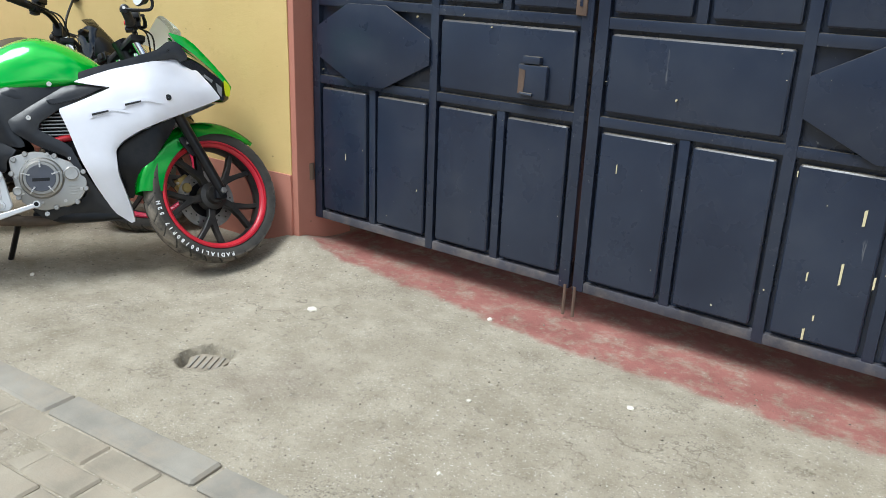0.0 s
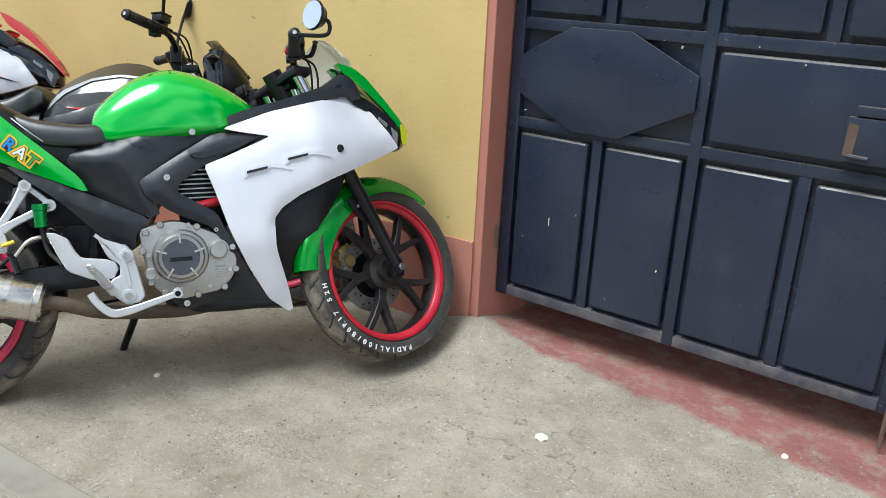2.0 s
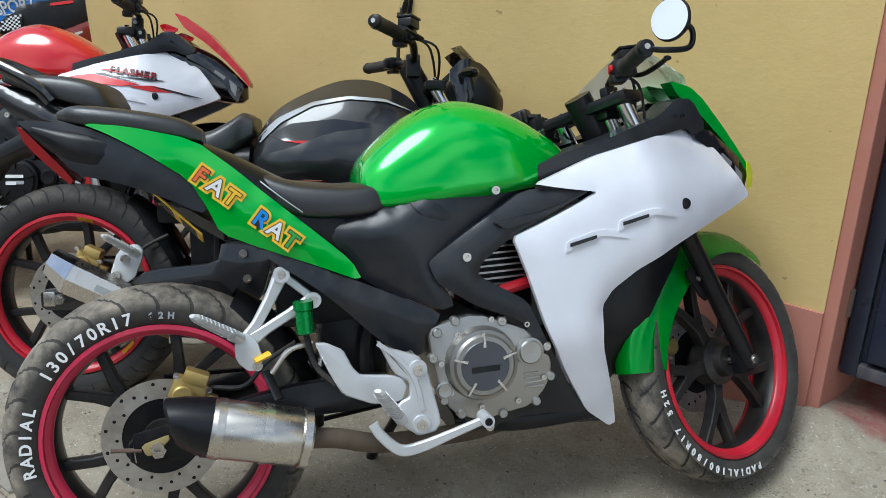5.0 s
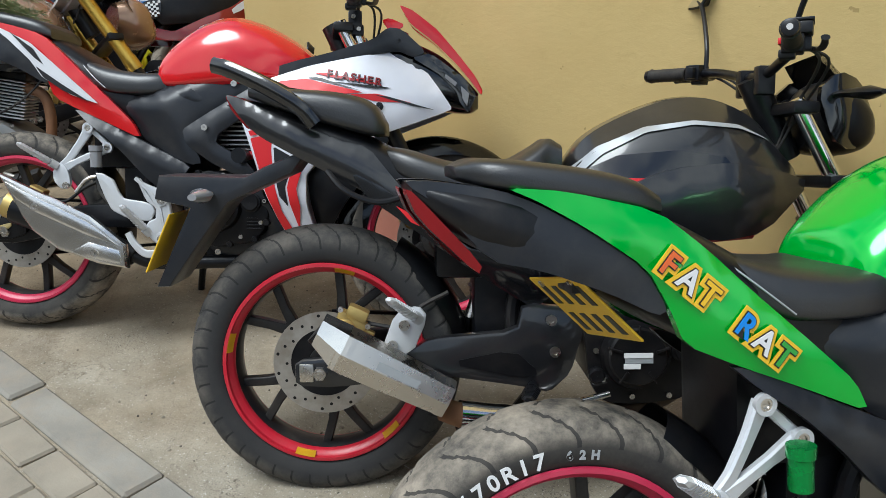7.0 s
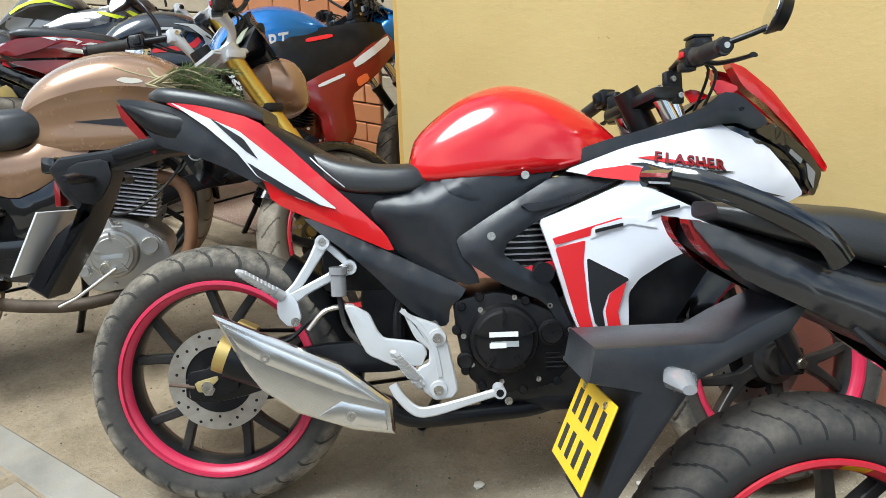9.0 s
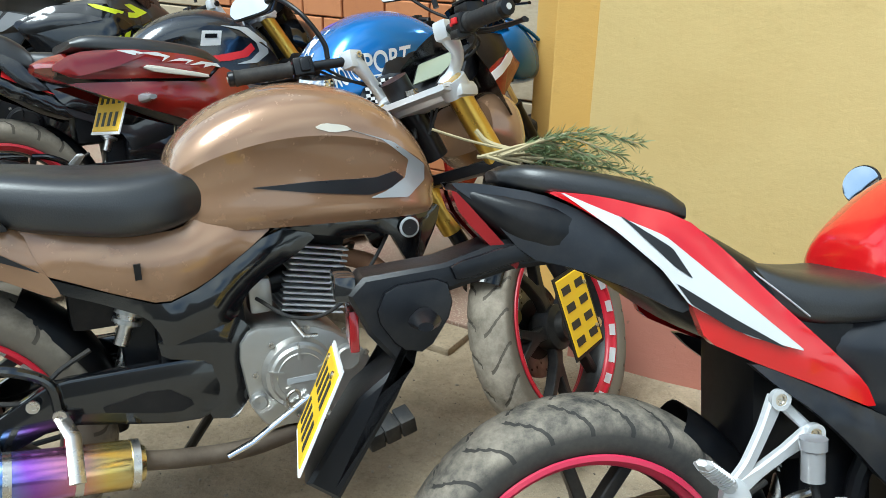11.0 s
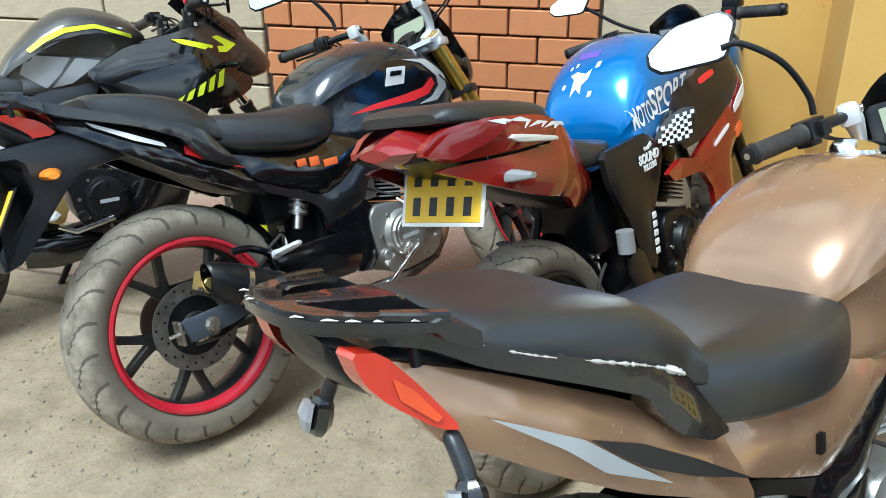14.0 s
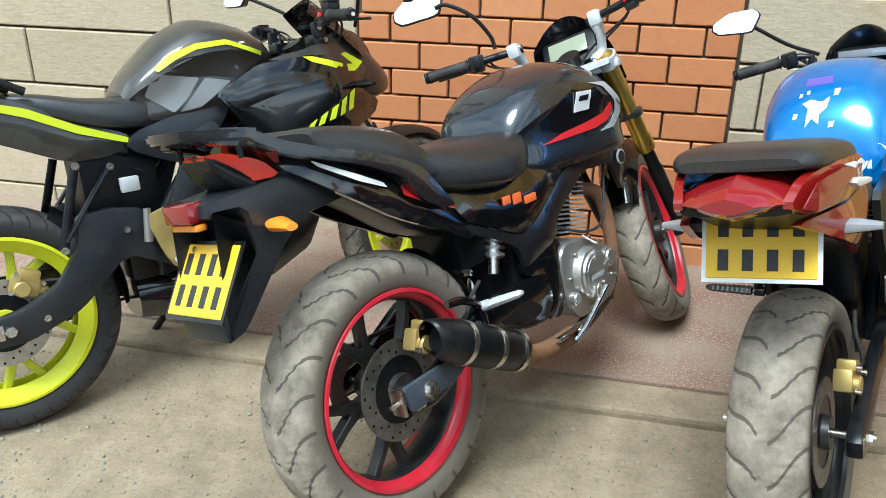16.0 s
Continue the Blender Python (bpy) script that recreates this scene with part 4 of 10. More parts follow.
def hull(stations, section, sub=5):
    """A moulded body along x. Each station: x, bottom, top, half width."""
    rows = curve_pts([(q[0], q[1], q[2]) for q in stations], sub)
    wide = [v.x for v in curve_pts([(q[3], 0, 0) for q in stations], sub)]
    half = hull_section(section)
    bm = bmesh.new()
    rings = []
    for (x, lo, hi), w in zip(rows, wide):
        right = [bm.verts.new((x, -w * u, lo + (hi - lo) * v)) for u, v in half]
        left = [bm.verts.new((x, w * u, lo + (hi - lo) * v)) for u, v in half[-2::-1]]
        rings.append(right + left)
    n = len(rings[0])
    for a, b in zip(rings, rings[1:]):
        for k in range(n):
            bm.faces.new((a[k], a[(k + 1) % n], b[(k + 1) % n], b[k]))
    bm.faces.new(rings[0][::-1])
    bm.faces.new(rings[-1])
    return bm


def hull_width(stations, section):
    """The half width of such a body at x and z, for what lies on its side."""
    half = hull_section(section)
    rows = curve_pts([(q[0], q[1], q[2]) for q in stations], 8)
    wide = [v.x for v in curve_pts([(q[3], 0, 0) for q in stations], 8)]
    xs, los, his = [v.x for v in rows], [v.y for v in rows], [v.z for v in rows]
    vs, us = [p[1] for p in half], [p[0] for p in half]

    def f(x, z):
        lo, hi, w = float(np.interp(x, xs, los)), float(np.interp(x, xs, his)), float(np.interp(x, xs, wide))
        return w * float(np.interp((z - lo) / max(1e-4, hi - lo), vs, us))
    return f


CUSHION = [(0.80, 0.0), (0.97, 0.10), (1.0, 0.35), (0.985, 0.62), (0.90, 0.86), (0.66, 0.985), (0.32, 1.0), (0.0, 0.985)]


def cushion(stations, *unused):
    """A padded seat with a flat top and full edges."""
    return hull([(q[0], q[1], q[2], q[3] * (1.25 if k in (0, len(stations) - 1) else 1.0)) for k, q in enumerate(stations)], CUSHION)


def wrapped(name, outline, m, target, mat, label="", lift=0.0012, step=0.006):
    """A thin sticker with the flat outline (x, z), pressed along m's y axis onto the surface of target."""
    n = len(outline)
    run = []
    for a, b in zip(outline, outline[1:] + outline[:1]):
        k = max(1, int(math.hypot(b[0] - a[0], b[1] - a[1]) / step))
        run += [(a[0] + (b[0] - a[0]) * i / k, a[1] + (b[1] - a[1]) * i / k) for i in range(k)]
    pts = list(run)
    x0, x1, z0, z1 = min(p[0] for p in run), max(p[0] for p in run), min(p[1] for p in run), max(p[1] for p in run)
    for i in range(int((x1 - x0) / step) + 1):
        for k in range(int((z1 - z0) / step) + 1):
            p = (x0 + i * step, z0 + k * step)
            if ngon_inside(p, run) and to_edge(p, run) > step * 0.4:
                pts.append(p)
    n = len(run)
    vs, _, fs, *_ = geometry.delaunay_2d_cdt([Vector(p) for p in pts], [(k, (k + 1) % n) for k in range(n)], [list(range(n))], 1, 1e-5)
    bm = bmesh.new()
    made = [bm.verts.new((v[0], 0, v[1])) for v in vs]
    for f in fs:
        bm.faces.new([made[k] for k in f])
    return press(name, bm, m, target, mat, label, lift)


def press(name, bm, m, target, mat, label="", lift=0.0012):
    me = target.data
    tree = BVHTree.FromPolygons([v.co for v in me.vertices], [list(p.vertices) for p in me.polygons])
    into = (m.to_3x3() @ Vector((0, 1, 0))).normalized()
    for v in bm.verts:
        p = m @ Vector((v.co.x, 0, v.co.z))
        hit, normal, _, _ = tree.ray_cast(p - into * 0.40, into)
        v.co = (hit if hit else p) - into * lift
    ob = part(name, bm, M[mat], target, label, 60)
    return ob


def brushed_word(name, text, corners, target, mat, label="", bold=0.0, lift=0.0012):
    """A word drawn into the four-sided field corners (bottom left, bottom right, top right, top left) of x and z on the flank."""
    bm = bmesh.new()
    bm.from_mesh(text_mesh(text, 0.06, 0.0, bold))
    bmesh.ops.subdivide_edges(bm, edges=[e for e in bm.edges if e.calc_length() > 0.008], cuts=1)
    x0, x1 = min(v.co.x for v in bm.verts), max(v.co.x for v in bm.verts)
    y0, y1 = min(v.co.y for v in bm.verts), max(v.co.y for v in bm.verts)
    bl, br, tr, tl = corners
    for v in bm.verts:
        u, w = (v.co.x - x0) / (x1 - x0), (v.co.y - y0) / (y1 - y0)
        v.co = [(1 - u) * (1 - w) * bl[k] + u * (1 - w) * br[k] + u * w * tr[k] + (1 - u) * w * tl[k] if k != 9 else 0 for k in (0, 9, 1)]
    return press(name, bm, Matrix(), target, mat, label, lift)


def ribbon(pts, width, height, n=6):
    """A flat bar with rounded edges along pts, width across the bike, height upright."""
    pts = curve_pts(pts, n)
    bm = bmesh.new()
    rings = []
    for i, p in enumerate(pts):
        d = (pts[min(i + 1, len(pts) - 1)] - pts[max(i - 1, 0)]).normalized()
        side = d.cross(Vector((0, 0, 1))).normalized()
        up = side.cross(d)
        w = (width if isinstance(width, float) else float(np.interp(i / (len(pts) - 1), np.linspace(0, 1, len(width)), width))) / 2
        h = (height if isinstance(height, float) else float(np.interp(i / (len(pts) - 1), np.linspace(0, 1, len(height)), height))) / 2
        c = min(w, h) * 0.45
        rings.append([bm.verts.new(p + side * a + up * b) for a, b in ((w, h - c), (w - c, h), (c - w, h), (-w, h - c), (-w, c - h), (c - w, -h), (w - c, -h), (w, c - h))])
    for a, b in zip(rings, rings[1:]):
        for k in range(8):
            bm.faces.new((a[k], a[(k + 1) % 8], b[(k + 1) % 8], b[k]))
    bm.faces.new(rings[0][::-1])
    bm.faces.new(rings[-1])
    return bm


def wrap_words(name, text, start, end, size, f, mat, parent, bold=0.0, label="", rise=None):
    """Letters one by one along a line on a body's right side, each turned to lie on it."""
    (x0, z0), (x1, z1) = start, end
    slope = -math.atan2(z1 - z0, x1 - x0)
    for k, ch in enumerate(text):
        t = k / max(1, len(text) - 1)
        x, z = x0 + (x1 - x0) * t, z0 + (z1 - z0) * t + (rise[k] if rise else 0.0)
        yaw = math.atan2(-(f(x + 0.01, z) - f(x - 0.01, z)), 0.02)
        pitch = math.atan2(-(f(x, z + 0.01) - f(x, z - 0.01)), 0.02)
        m = Matrix.Translation((x, -f(x, z), z)) @ Matrix.Rotation(yaw, 4, "Z") @ Matrix.Rotation(pitch * -1, 4, "X") @ Matrix.Rotation(slope, 4, "Y") @ SIDE
        words(name, ch, size, mat, parent, m @ Matrix.Translation((0, 0, 0.003)), bold, label if k == 0 else "")


def mudguard(r, half, a0, a1, centre, n=22, drop=0.045):
    """A curved guard over a wheel, from the angle a0 to a1."""
    bm = bmesh.new()
    rows = []
    for k in range(n + 1):
        t = k / n
        a = radians(a0 + (a1 - a0) * t)
        w = half * (0.55 + 0.45 * math.sin(math.pi * min(1, max(0, 0.12 + 0.76 * t))))
        row = []
        for j in range(13):
            u = math.sin((j / 12 - 0.5) * math.pi)
            rr = r - drop * abs(u) ** 4 * (0.45 + 0.55 * min(1.0, 1.6 * t))
            row.append(bm.verts.new((centre[0] + rr * math.cos(a), centre[1] + w * u, centre[2] + rr * math.sin(a))))
        rows.append(row)
    for p, q in zip(rows, rows[1:]):
        for j in range(12):
            bm.faces.new((p[j], p[j + 1], q[j + 1], q[j]))
    bmesh.ops.solidify(bm, geom=bm.faces, thickness=0.003)
    return bm


def steering(deg, head=(1.03, 0, 0.86), rake=26.0):
    axis = Vector((-math.sin(radians(rake)), 0, math.cos(radians(rake))))
    return Matrix.Translation(head) @ Matrix.Rotation(radians(deg), 4, axis) @ Matrix.Translation(-Vector(head))


def forks(bike, S, top, axle, gap, style="black"):
    """Two fork legs from the yokes to the axle."""
    top, axle = Vector(top), Vector(axle)
    d = axle - top
    for sgn in (-1, 1):
        off = Vector((0, sgn * gap, 0))
        if style == "gold":
            leg = part("fork_tube", tube([top + off - 0.02 * d, top + off + 0.42 * d, top + off + 0.43 * d, top + off + 0.50 * d], [0.026, 0.026, 0.029, 0.029], 18), M["gold"], bike, "gold anodised fork tube", 35, S)
            part("fork_slider", tube([top + off + 0.49 * d, top + off + 0.60 * d, top + off + 0.62 * d, top + off + 1.02 * d], [0.020, 0.020, 0.024, 0.022], 16), M["matte"], leg)
        else:
            leg = part("fork_tube", tube([top + off, top + off + 0.52 * d], 0.0185, 16), M["chrome"], bike, "chromed fork tube", 35, S)
            part("fork_slider", tube([top + off + 0.44 * d, top + off + 0.46 * d, top + off + 0.47 * d, top + off + 1.02 * d], [0.026, 0.026, 0.022, 0.021], 16), M["matte"], leg)
        part("axle_clamp", box((axle.x - 0.028, axle.y + sgn * (gap - 0.012) - 0.016, axle.z - 0.03), (axle.x + 0.022, axle.y + sgn * (gap - 0.012) + 0.016, axle.z + 0.035), 0.010), M["matte"], leg)
    part("front_axle", tube([axle + Vector((0, gap + 0.025, 0)), axle - Vector((0, gap + 0.025, 0))], 0.009, 12), M["steel"], bike, "", 35, S)
    part("axle_nut", tube([axle - Vector((0, gap + 0.008, 0)), axle - Vector((0, gap + 0.022, 0))], 0.014, 6), M["steel"], bike, "", 35, S)
    for t in (0.03, 0.30):
        p = top + t * d
        part("yoke", box((p.x - 0.03, -gap - 0.035, p.z - 0.014), (p.x + 0.03, gap + 0.035, p.z + 0.014), 0.010), M["silver"] if style == "gold" and t < 0.1 else M["matte"], bike, "", 35, S)


MIRROR = [(-0.97, 0.30), (-0.90, 0.66), (-0.70, 0.97), (0.30, 1.0), (0.97, 0.28), (1.0, -0.30), (0.76, -0.74), (-0.40, -0.98), (-0.62, -0.90)]


def round_mirror(bike, S, at, stalk, face, size=(0.055, 0.055), label="round bar-end mirror"):
    """A mirror at the end of a bent stalk, round or with the cut corners of a road mirror; face: the way the glass looks."""
    st = part("mirror_stalk", tube(curve_pts(stalk, 5), 0.006, 10), M["matte"], bike, "", 35, S)
    q = (Vector(face).normalized() + Vector((0, 0, 0.22))).normalized().to_track_quat("Y", "Z").to_matrix().to_4x4()
    n = 28
    if size[0] == size[1]:
        ring = [(size[0] * math.cos(j * math.tau / n), size[1] * math.sin(j * math.tau / n)) for j in range(n)]
    else:
        flip = 1 if at[1] > 0 else -1
        ring = soften([(size[0] * u * flip, size[1] * v) for u, v in MIRROR], 0.13)
    place_at = Matrix.Translation(at) @ q
    shell_bm = bmesh.new()
    add_plate(shell_bm, ring, -0.026, 0.004, 0.005, 2)
    for v in shell_bm.verts:
        if v.co.y < -0.018:
            v.co.x, v.co.z = v.co.x * 0.72, v.co.z * 0.72
    part("mirror_housing", shell_bm, M["matte"], st, "", 35, place_at)
    glass = bmesh.new()
    add_plate(glass, [(x * 0.93, z * 0.91) for x, z in ring], 0.0042, 0.0060)
    part("mirror_glass", glass, M["mirror"], st, label, 35, place_at)


def bars(bike, S, clamp, right, left, high=0.0, style="bar", feet=None, roots=None):
    """Grips, switches and levers on one bent bar, on two clip-on stubs or on two tall risers. right and left: the bar's ends."""
    r, l, c = Vector(right), Vector(left), Vector(clamp)
    if style == "bar":
        bend = Vector((0, 0.17, high))
        pts = [l, l + (c + bend - l) * 0.8, c + Vector((0, 0.10, high * 0.4)), c + Vector((0, 0.05, 0)), c - Vector((0, 0.05, 0)), c + Vector((0, -0.10, high * 0.4)), r + (c + Vector((0, -0.17, high)) - r) * 0.8, r]
        part("handlebar", tube(curve_pts(pts, 4), 0.011, 12), M["matte"], bike, "", 35, S)
        for k in (-1, 1):
            part("bar_clamp", box((c.x - 0.020, k * 0.045 - 0.014, c.z - 0.045), (c.x + 0.020, k * 0.045 + 0.014, c.z + 0.018), 0.006), M["matte"], bike, "", 35, S)
    for e in (r, l):
        k = math.copysign(1, e.y)
        if style == "bar":
            root = c + Vector((0, k * 0.17, high))
        elif style == "clip":
            foot = Vector(feet[0 if k < 0 else 1]) if feet else Vector((c.x, k * 0.105, c.z))
            root = foot + Vector((0.004, k * 0.022, 0.050))
            part("handlebar", tube([foot + Vector((0, k * 0.02, -0.02)), root + Vector((0, 0, -0.008)), root + (e - root) * 0.15, e], 0.011, 12), M["matte"], bike, "", 35, S)
            part("fork_stub", tube([foot + Vector((0.022, 0, -0.07)), foot + Vector((-0.002, 0, 0.006))], 0.0190, 16), M["chrome"], bike, "bright fork tube above the clamp", 35, S)
            cl = part("bar_clamp", box((foot.x - 0.026, foot.y - 0.026, foot.z - 0.036), (foot.x + 0.026, foot.y + 0.026, foot.z - 0.002), 0.007), M["matte"], bike, "", 35, S)
            part("clamp_ear", box((foot.x - 0.020, foot.y + k * 0.020 - 0.012, foot.z - 0.012), (foot.x + 0.020, foot.y + k * 0.020 + 0.012, foot.z + 0.036), 0.006), M["matte"], cl)
            for px, pz in ((-0.006, 0.016), (0.010, -0.020)):
                part("bolt", bolt(0.0065, 0.006, (foot.x + px, foot.y - 0.033 if k < 0 else foot.y - 0.02, foot.z + pz)), M["steel"], cl)
        else:
            root = Vector(roots[0 if k < 0 else 1]) if roots else Vector((c.x, k * 0.125, c.z))
            part("handlebar", tube([root - (e - root).normalized() * 0.026, root, e], 0.011, 12), M["matte"], bike, "", 35, S)
        d = (root - e).normalized()
        run = [e, e + d * 0.004, e + d * 0.012] + [e + d * (0.020 + 0.0065 * i) for i in range(15)] + [e + d * 0.120, e + d * 0.126]
        rad = [0.013, 0.0190, 0.0170] + [0.0166 + 0.0008 * (i % 2) for i in range(15)] + [0.0170, 0.0205]
        grip = part("grip", tube(run, rad, 16), M["grip"], bike, "ribbed rubber grip", 30, S)
        part("bar_end", tube([e - d * 0.012, e - d * 0.010, e], [0.009, 0.0155, 0.017], 16), M["matte"], grip)
        part("bar_end_screw", tube([e - d * 0.0135, e - d * 0.0115], 0.006, 10), M["steel"], grip)
        side = d.to_track_quat("Y", "Z").to_matrix().to_4x4()
        at = S @ Matrix.Translation(e + d * 0.152) @ side
        sw = box((-0.021, -0.022, -0.019), (0.021, 0.022, 0.021), 0.006)
        add_box(sw, (-0.026, -0.014, -0.028), (0.006, 0.018, -0.010), 0.005)
        add_box(sw, (0.006, -0.008, -0.014), (0.034, 0.014, 0.014), 0.005)
        box_ob = part("switch_box", sw, M["matte"], bike, "", 30, at)
        part("switch", box((-0.027, -0.012, 0.000), (-0.0195, 0.006, 0.013), 0.003), M["decal_red"] if e.y < 0 else M["decal_yellow"], box_ob, "red switch" if e.y < 0 else "yellow switch")
        part("switch", box((-0.024, 0.008, -0.002), (-0.0195, 0.016, 0.006), 0.002), M["decal_red"] if e.y < 0 else M["grip"], box_ob)
        if e.y < 0:
            cup = box((-0.004, -0.026, 0.016), (0.036, 0.026, 0.040), 0.005)
            add_box(cup, (-0.006, -0.028, 0.040), (0.038, 0.028, 0.046), 0.002)
            part("brake_cup", cup, M["matte"], box_ob)
        fwd = Vector((1, 0, -0.22)).normalized()
        lev = curve_pts([e + d * 0.160 + fwd * 0.022, e + d * 0.135 + fwd * 0.055, e + d * 0.07 + fwd * 0.066, e + d * 0.004 + fwd * 0.068], 5)
        part("lever", tube(lev, [0.0095 - 0.0035 * i / len(lev) for i in range(len(lev) - 1)] + [0.0085], 10, True, 0.6), M["matte"], bike, "", 35, S)
        for j in (0, 1):
            part("cable", tube(curve_pts([e + d * (0.158 + 0.02 * j) + Vector((0.02, 0, 0)), e + d * 0.19 + Vector((0.055 + 0.02 * j, 0, -0.03)), Vector((c.x + 0.06, k * (0.05 + 0.03 * j), c.z - 0.09)), Vector((c.x + 0.03, k * 0.02, c.z - 0.20))], 6), 0.0034, 8), M["grip"], bike, "", 35, S)


def hexbolts(bike, spots, r=0.008, mat="steel"):
    for x, y, z in spots:
        part("bolt", bolt(r, 0.006, (x, y, z)), M[mat], bike)


def engine(bike, cx, cz, y, case="alloy", lid="steel", fins=None, r=0.072, outline=None):
    """Crankcase with its round clutch lid and bolts; fins: cylinder's foot x, z, lean, height."""
    o = outline or [(-0.115, 0.07), (-0.085, 0.105), (-0.02, 0.10), (0.06, 0.085), (0.15, 0.02), (0.165, -0.03), (0.12, -0.10), (0.01, -0.115), (-0.07, -0.11), (-0.10, -0.06)]
    core = [(cx + x * 0.96, cz + z * 0.98) for x, z in soften(o, 0.2)]
    block = part("crankcase", plate(core, -y + 0.012, y - 0.012, 0.012), M[case], bike, "", 35)
    part("engine_cover", plate([(cx + x, cz + z) for x, z in soften(o, 0.2)], -y - 0.004, -y + 0.018, 0.008), M[case], block)
    lidbm = lathe([(0.0008, -y - 0.034), (r * 0.62, -y - 0.035), (r * 0.80, -y - 0.034), (r * 0.86, -y - 0.028), (r * 0.96, -y - 0.026), (r, -y - 0.018), (r * 1.04, -y - 0.002), (0.0008, -y - 0.002)], 48)
    bmesh.ops.translate(lidbm, verts=lidbm.verts, vec=(cx, 0, cz))
    cov = part("clutch_cover", lidbm, M["lid_ring" if lid == "steel" else lid], block, "round clutch cover", 35)
    if lid != "engine_dark":
        disc = lathe([(0.0008, -y - 0.0362), (r * 0.66, -y - 0.0362), (r * 0.68, -y - 0.0345), (0.0008, -y - 0.034)], 40)
        bmesh.ops.translate(disc, verts=disc.verts, vec=(cx, 0, cz))
        part("lid_centre", disc, M["lid_grey"] if lid == "steel" else M["alloy"], cov, "", 30)
    for k in range(5):
        a = radians(90 + 72 * k)
        bm = bmesh.new()
        add_plate(bm, [(-0.003, 0), (0.003, 0), (0.0015, 0.030), (-0.0015, 0.030)], -y - 0.0400, -y - 0.030, 0.0)
        part("rib", bm, M[lid], cov, "", None, Matrix.Translation((cx + r * 0.52 * math.cos(a), 0, cz + r * 0.52 * math.sin(a))) @ Matrix.Rotation(-(a - math.pi / 2), 4, "Y"))
    part("name_bar", bars_of(cx - 0.030, cz - 0.012, [(0.0, 0.060, 0.012)], -y - 0.037), M["decal_silver"] if lid != "steel" else M["matte"], cov, "cast name bar")
    for px, pz, pr in ((0.105, 0.012, 0.030), (-0.085, -0.045, 0.018)):
        bm = lathe([(0.0008, -y - 0.020), (pr * 0.75, -y - 0.021), (pr * 0.85, -y - 0.016), (pr, -y - 0.015), (pr, -y), (0.0008, -y)], 28)
        bmesh.ops.translate(bm, verts=bm.verts, vec=(cx + px, 0, cz + pz))
        part("engine_cap", bm, M[case], block)
    for k in range(9):
        a = radians(40 * k + 12)
        p = (cx + 0.03 + 0.118 * math.cos(a), -y - 0.006, cz - 0.004 + 0.094 * math.sin(a))
        part("bolt", bolt(0.006, 0.006, p), M["steel"], block)
    # gear box bulge and sprocket cover on the far side
    far = lathe([(0.0008, y + 0.03), (0.06, y + 0.03), (0.07, y + 0.02), (0.07, y - 0.01), (0.0008, y - 0.01)], 32)
    bmesh.ops.translate(far, verts=far.verts, vec=(cx, 0, cz))
    part("magneto_cover", far, M[case], block)
    if fins:
        fx, fz, lean, h = fins
        S = pose(fx, 0, fz, 0, lean, 0)
        part("cylinder", box((-0.045, -0.052, 0), (0.045, 0.052, h), 0.006), M["engine_dark"], block, "", 35, S)
        k = 0
        while 0.012 + k * 0.0125 < h:
            z = 0.012 + k * 0.0125
            w = 0.068 if z < h * 0.62 else 0.062
            part("cooling_fin", box((-w, -0.088, z), (w, 0.088, z + 0.0044), 0.0012, 1), M["engine_dark" if case == "engine_dark" else "silver"], block, "", None, S)
            k += 1
        part("cylinder_head", box((-0.058, -0.066, h), (0.058, 0.066, h + 0.045), 0.012), M["engine_dark"], block, "", 35, S)


def bars_of(x, z, rows, y):
    """Plain bars in place of writing: rows of (how far down, length, height)."""
    bm = bmesh.new()
    for down, length, h in rows:
        add_box(bm, (x, y - 0.0005, z - down), (x + length, y + 0.0008, z - down + h))
    return bm


def number_plate(bike, m, w=0.19, h=0.14, mat="plate", border=None):
    """A yellow plate with plain bars for its two lines; it faces -y in its own axes."""
    pl = part("number_plate", box((-w / 2, -0.002, -h / 2), (w / 2, 0.002, h / 2), 0.0015, 1), M[mat], bike, "yellow number plate with two rows of black bars", 35, m)
    if border:
        part("plate_frame", plate([(-w / 2 - 0.008, -h / 2 - 0.008), (w / 2 + 0.008, -h / 2 - 0.008), (w / 2 + 0.008, h / 2 + 0.008), (-w / 2 - 0.008, h / 2 + 0.008)], 0.0005, 0.004), M[border], pl)
    for row, n in ((0.030, 4), (-0.032, 4)):
        for k in range(n):
            x = (k - (n - 1) / 2) * w * 0.225
            part("plate_bar", box((x - w * 0.050, -0.0030, row - h * 0.15), (x + w * 0.050, -0.0018, row + h * 0.15)), M["plate_ink"], pl, "", None)
    for x in (-w * 0.3, w * 0.3):
        part("plate_screw", bolt(0.006, 0.003, (x, -0.002, h * 0.42)), M["steel"], pl)
    return pl


def side_stand(bike, x=0.52, z=0.26, y=0.10):
    stand = part("side_stand", tube(curve_pts([(x, y, z), (x - 0.01, y + 0.03, z - 0.05), (x - 0.05, y + 0.12, 0.110), (x - 0.075, y + 0.175, 0.050), (x - 0.088, y + 0.185, 0.022)], 4), 0.012, 10), M["matte"], bike)
    part("stand_foot", box((x - 0.125, y + 0.155, 0.006), (x - 0.060, y + 0.215, 0.018), 0.004), M["matte"], stand)


def rear_brake(bike, y=-0.075, at=(0.062, 0.400)):
    caliper(bike, at[0], y - 0.012, at[1], 25)
    part("brake_hose", tube(curve_pts([(0.10, y - 0.02, 0.405), (0.17, y - 0.03, 0.40), (0.22, y - 0.01, 0.44), (0.28, y, 0.47)], 6), 0.005, 8), M["grip"], bike)


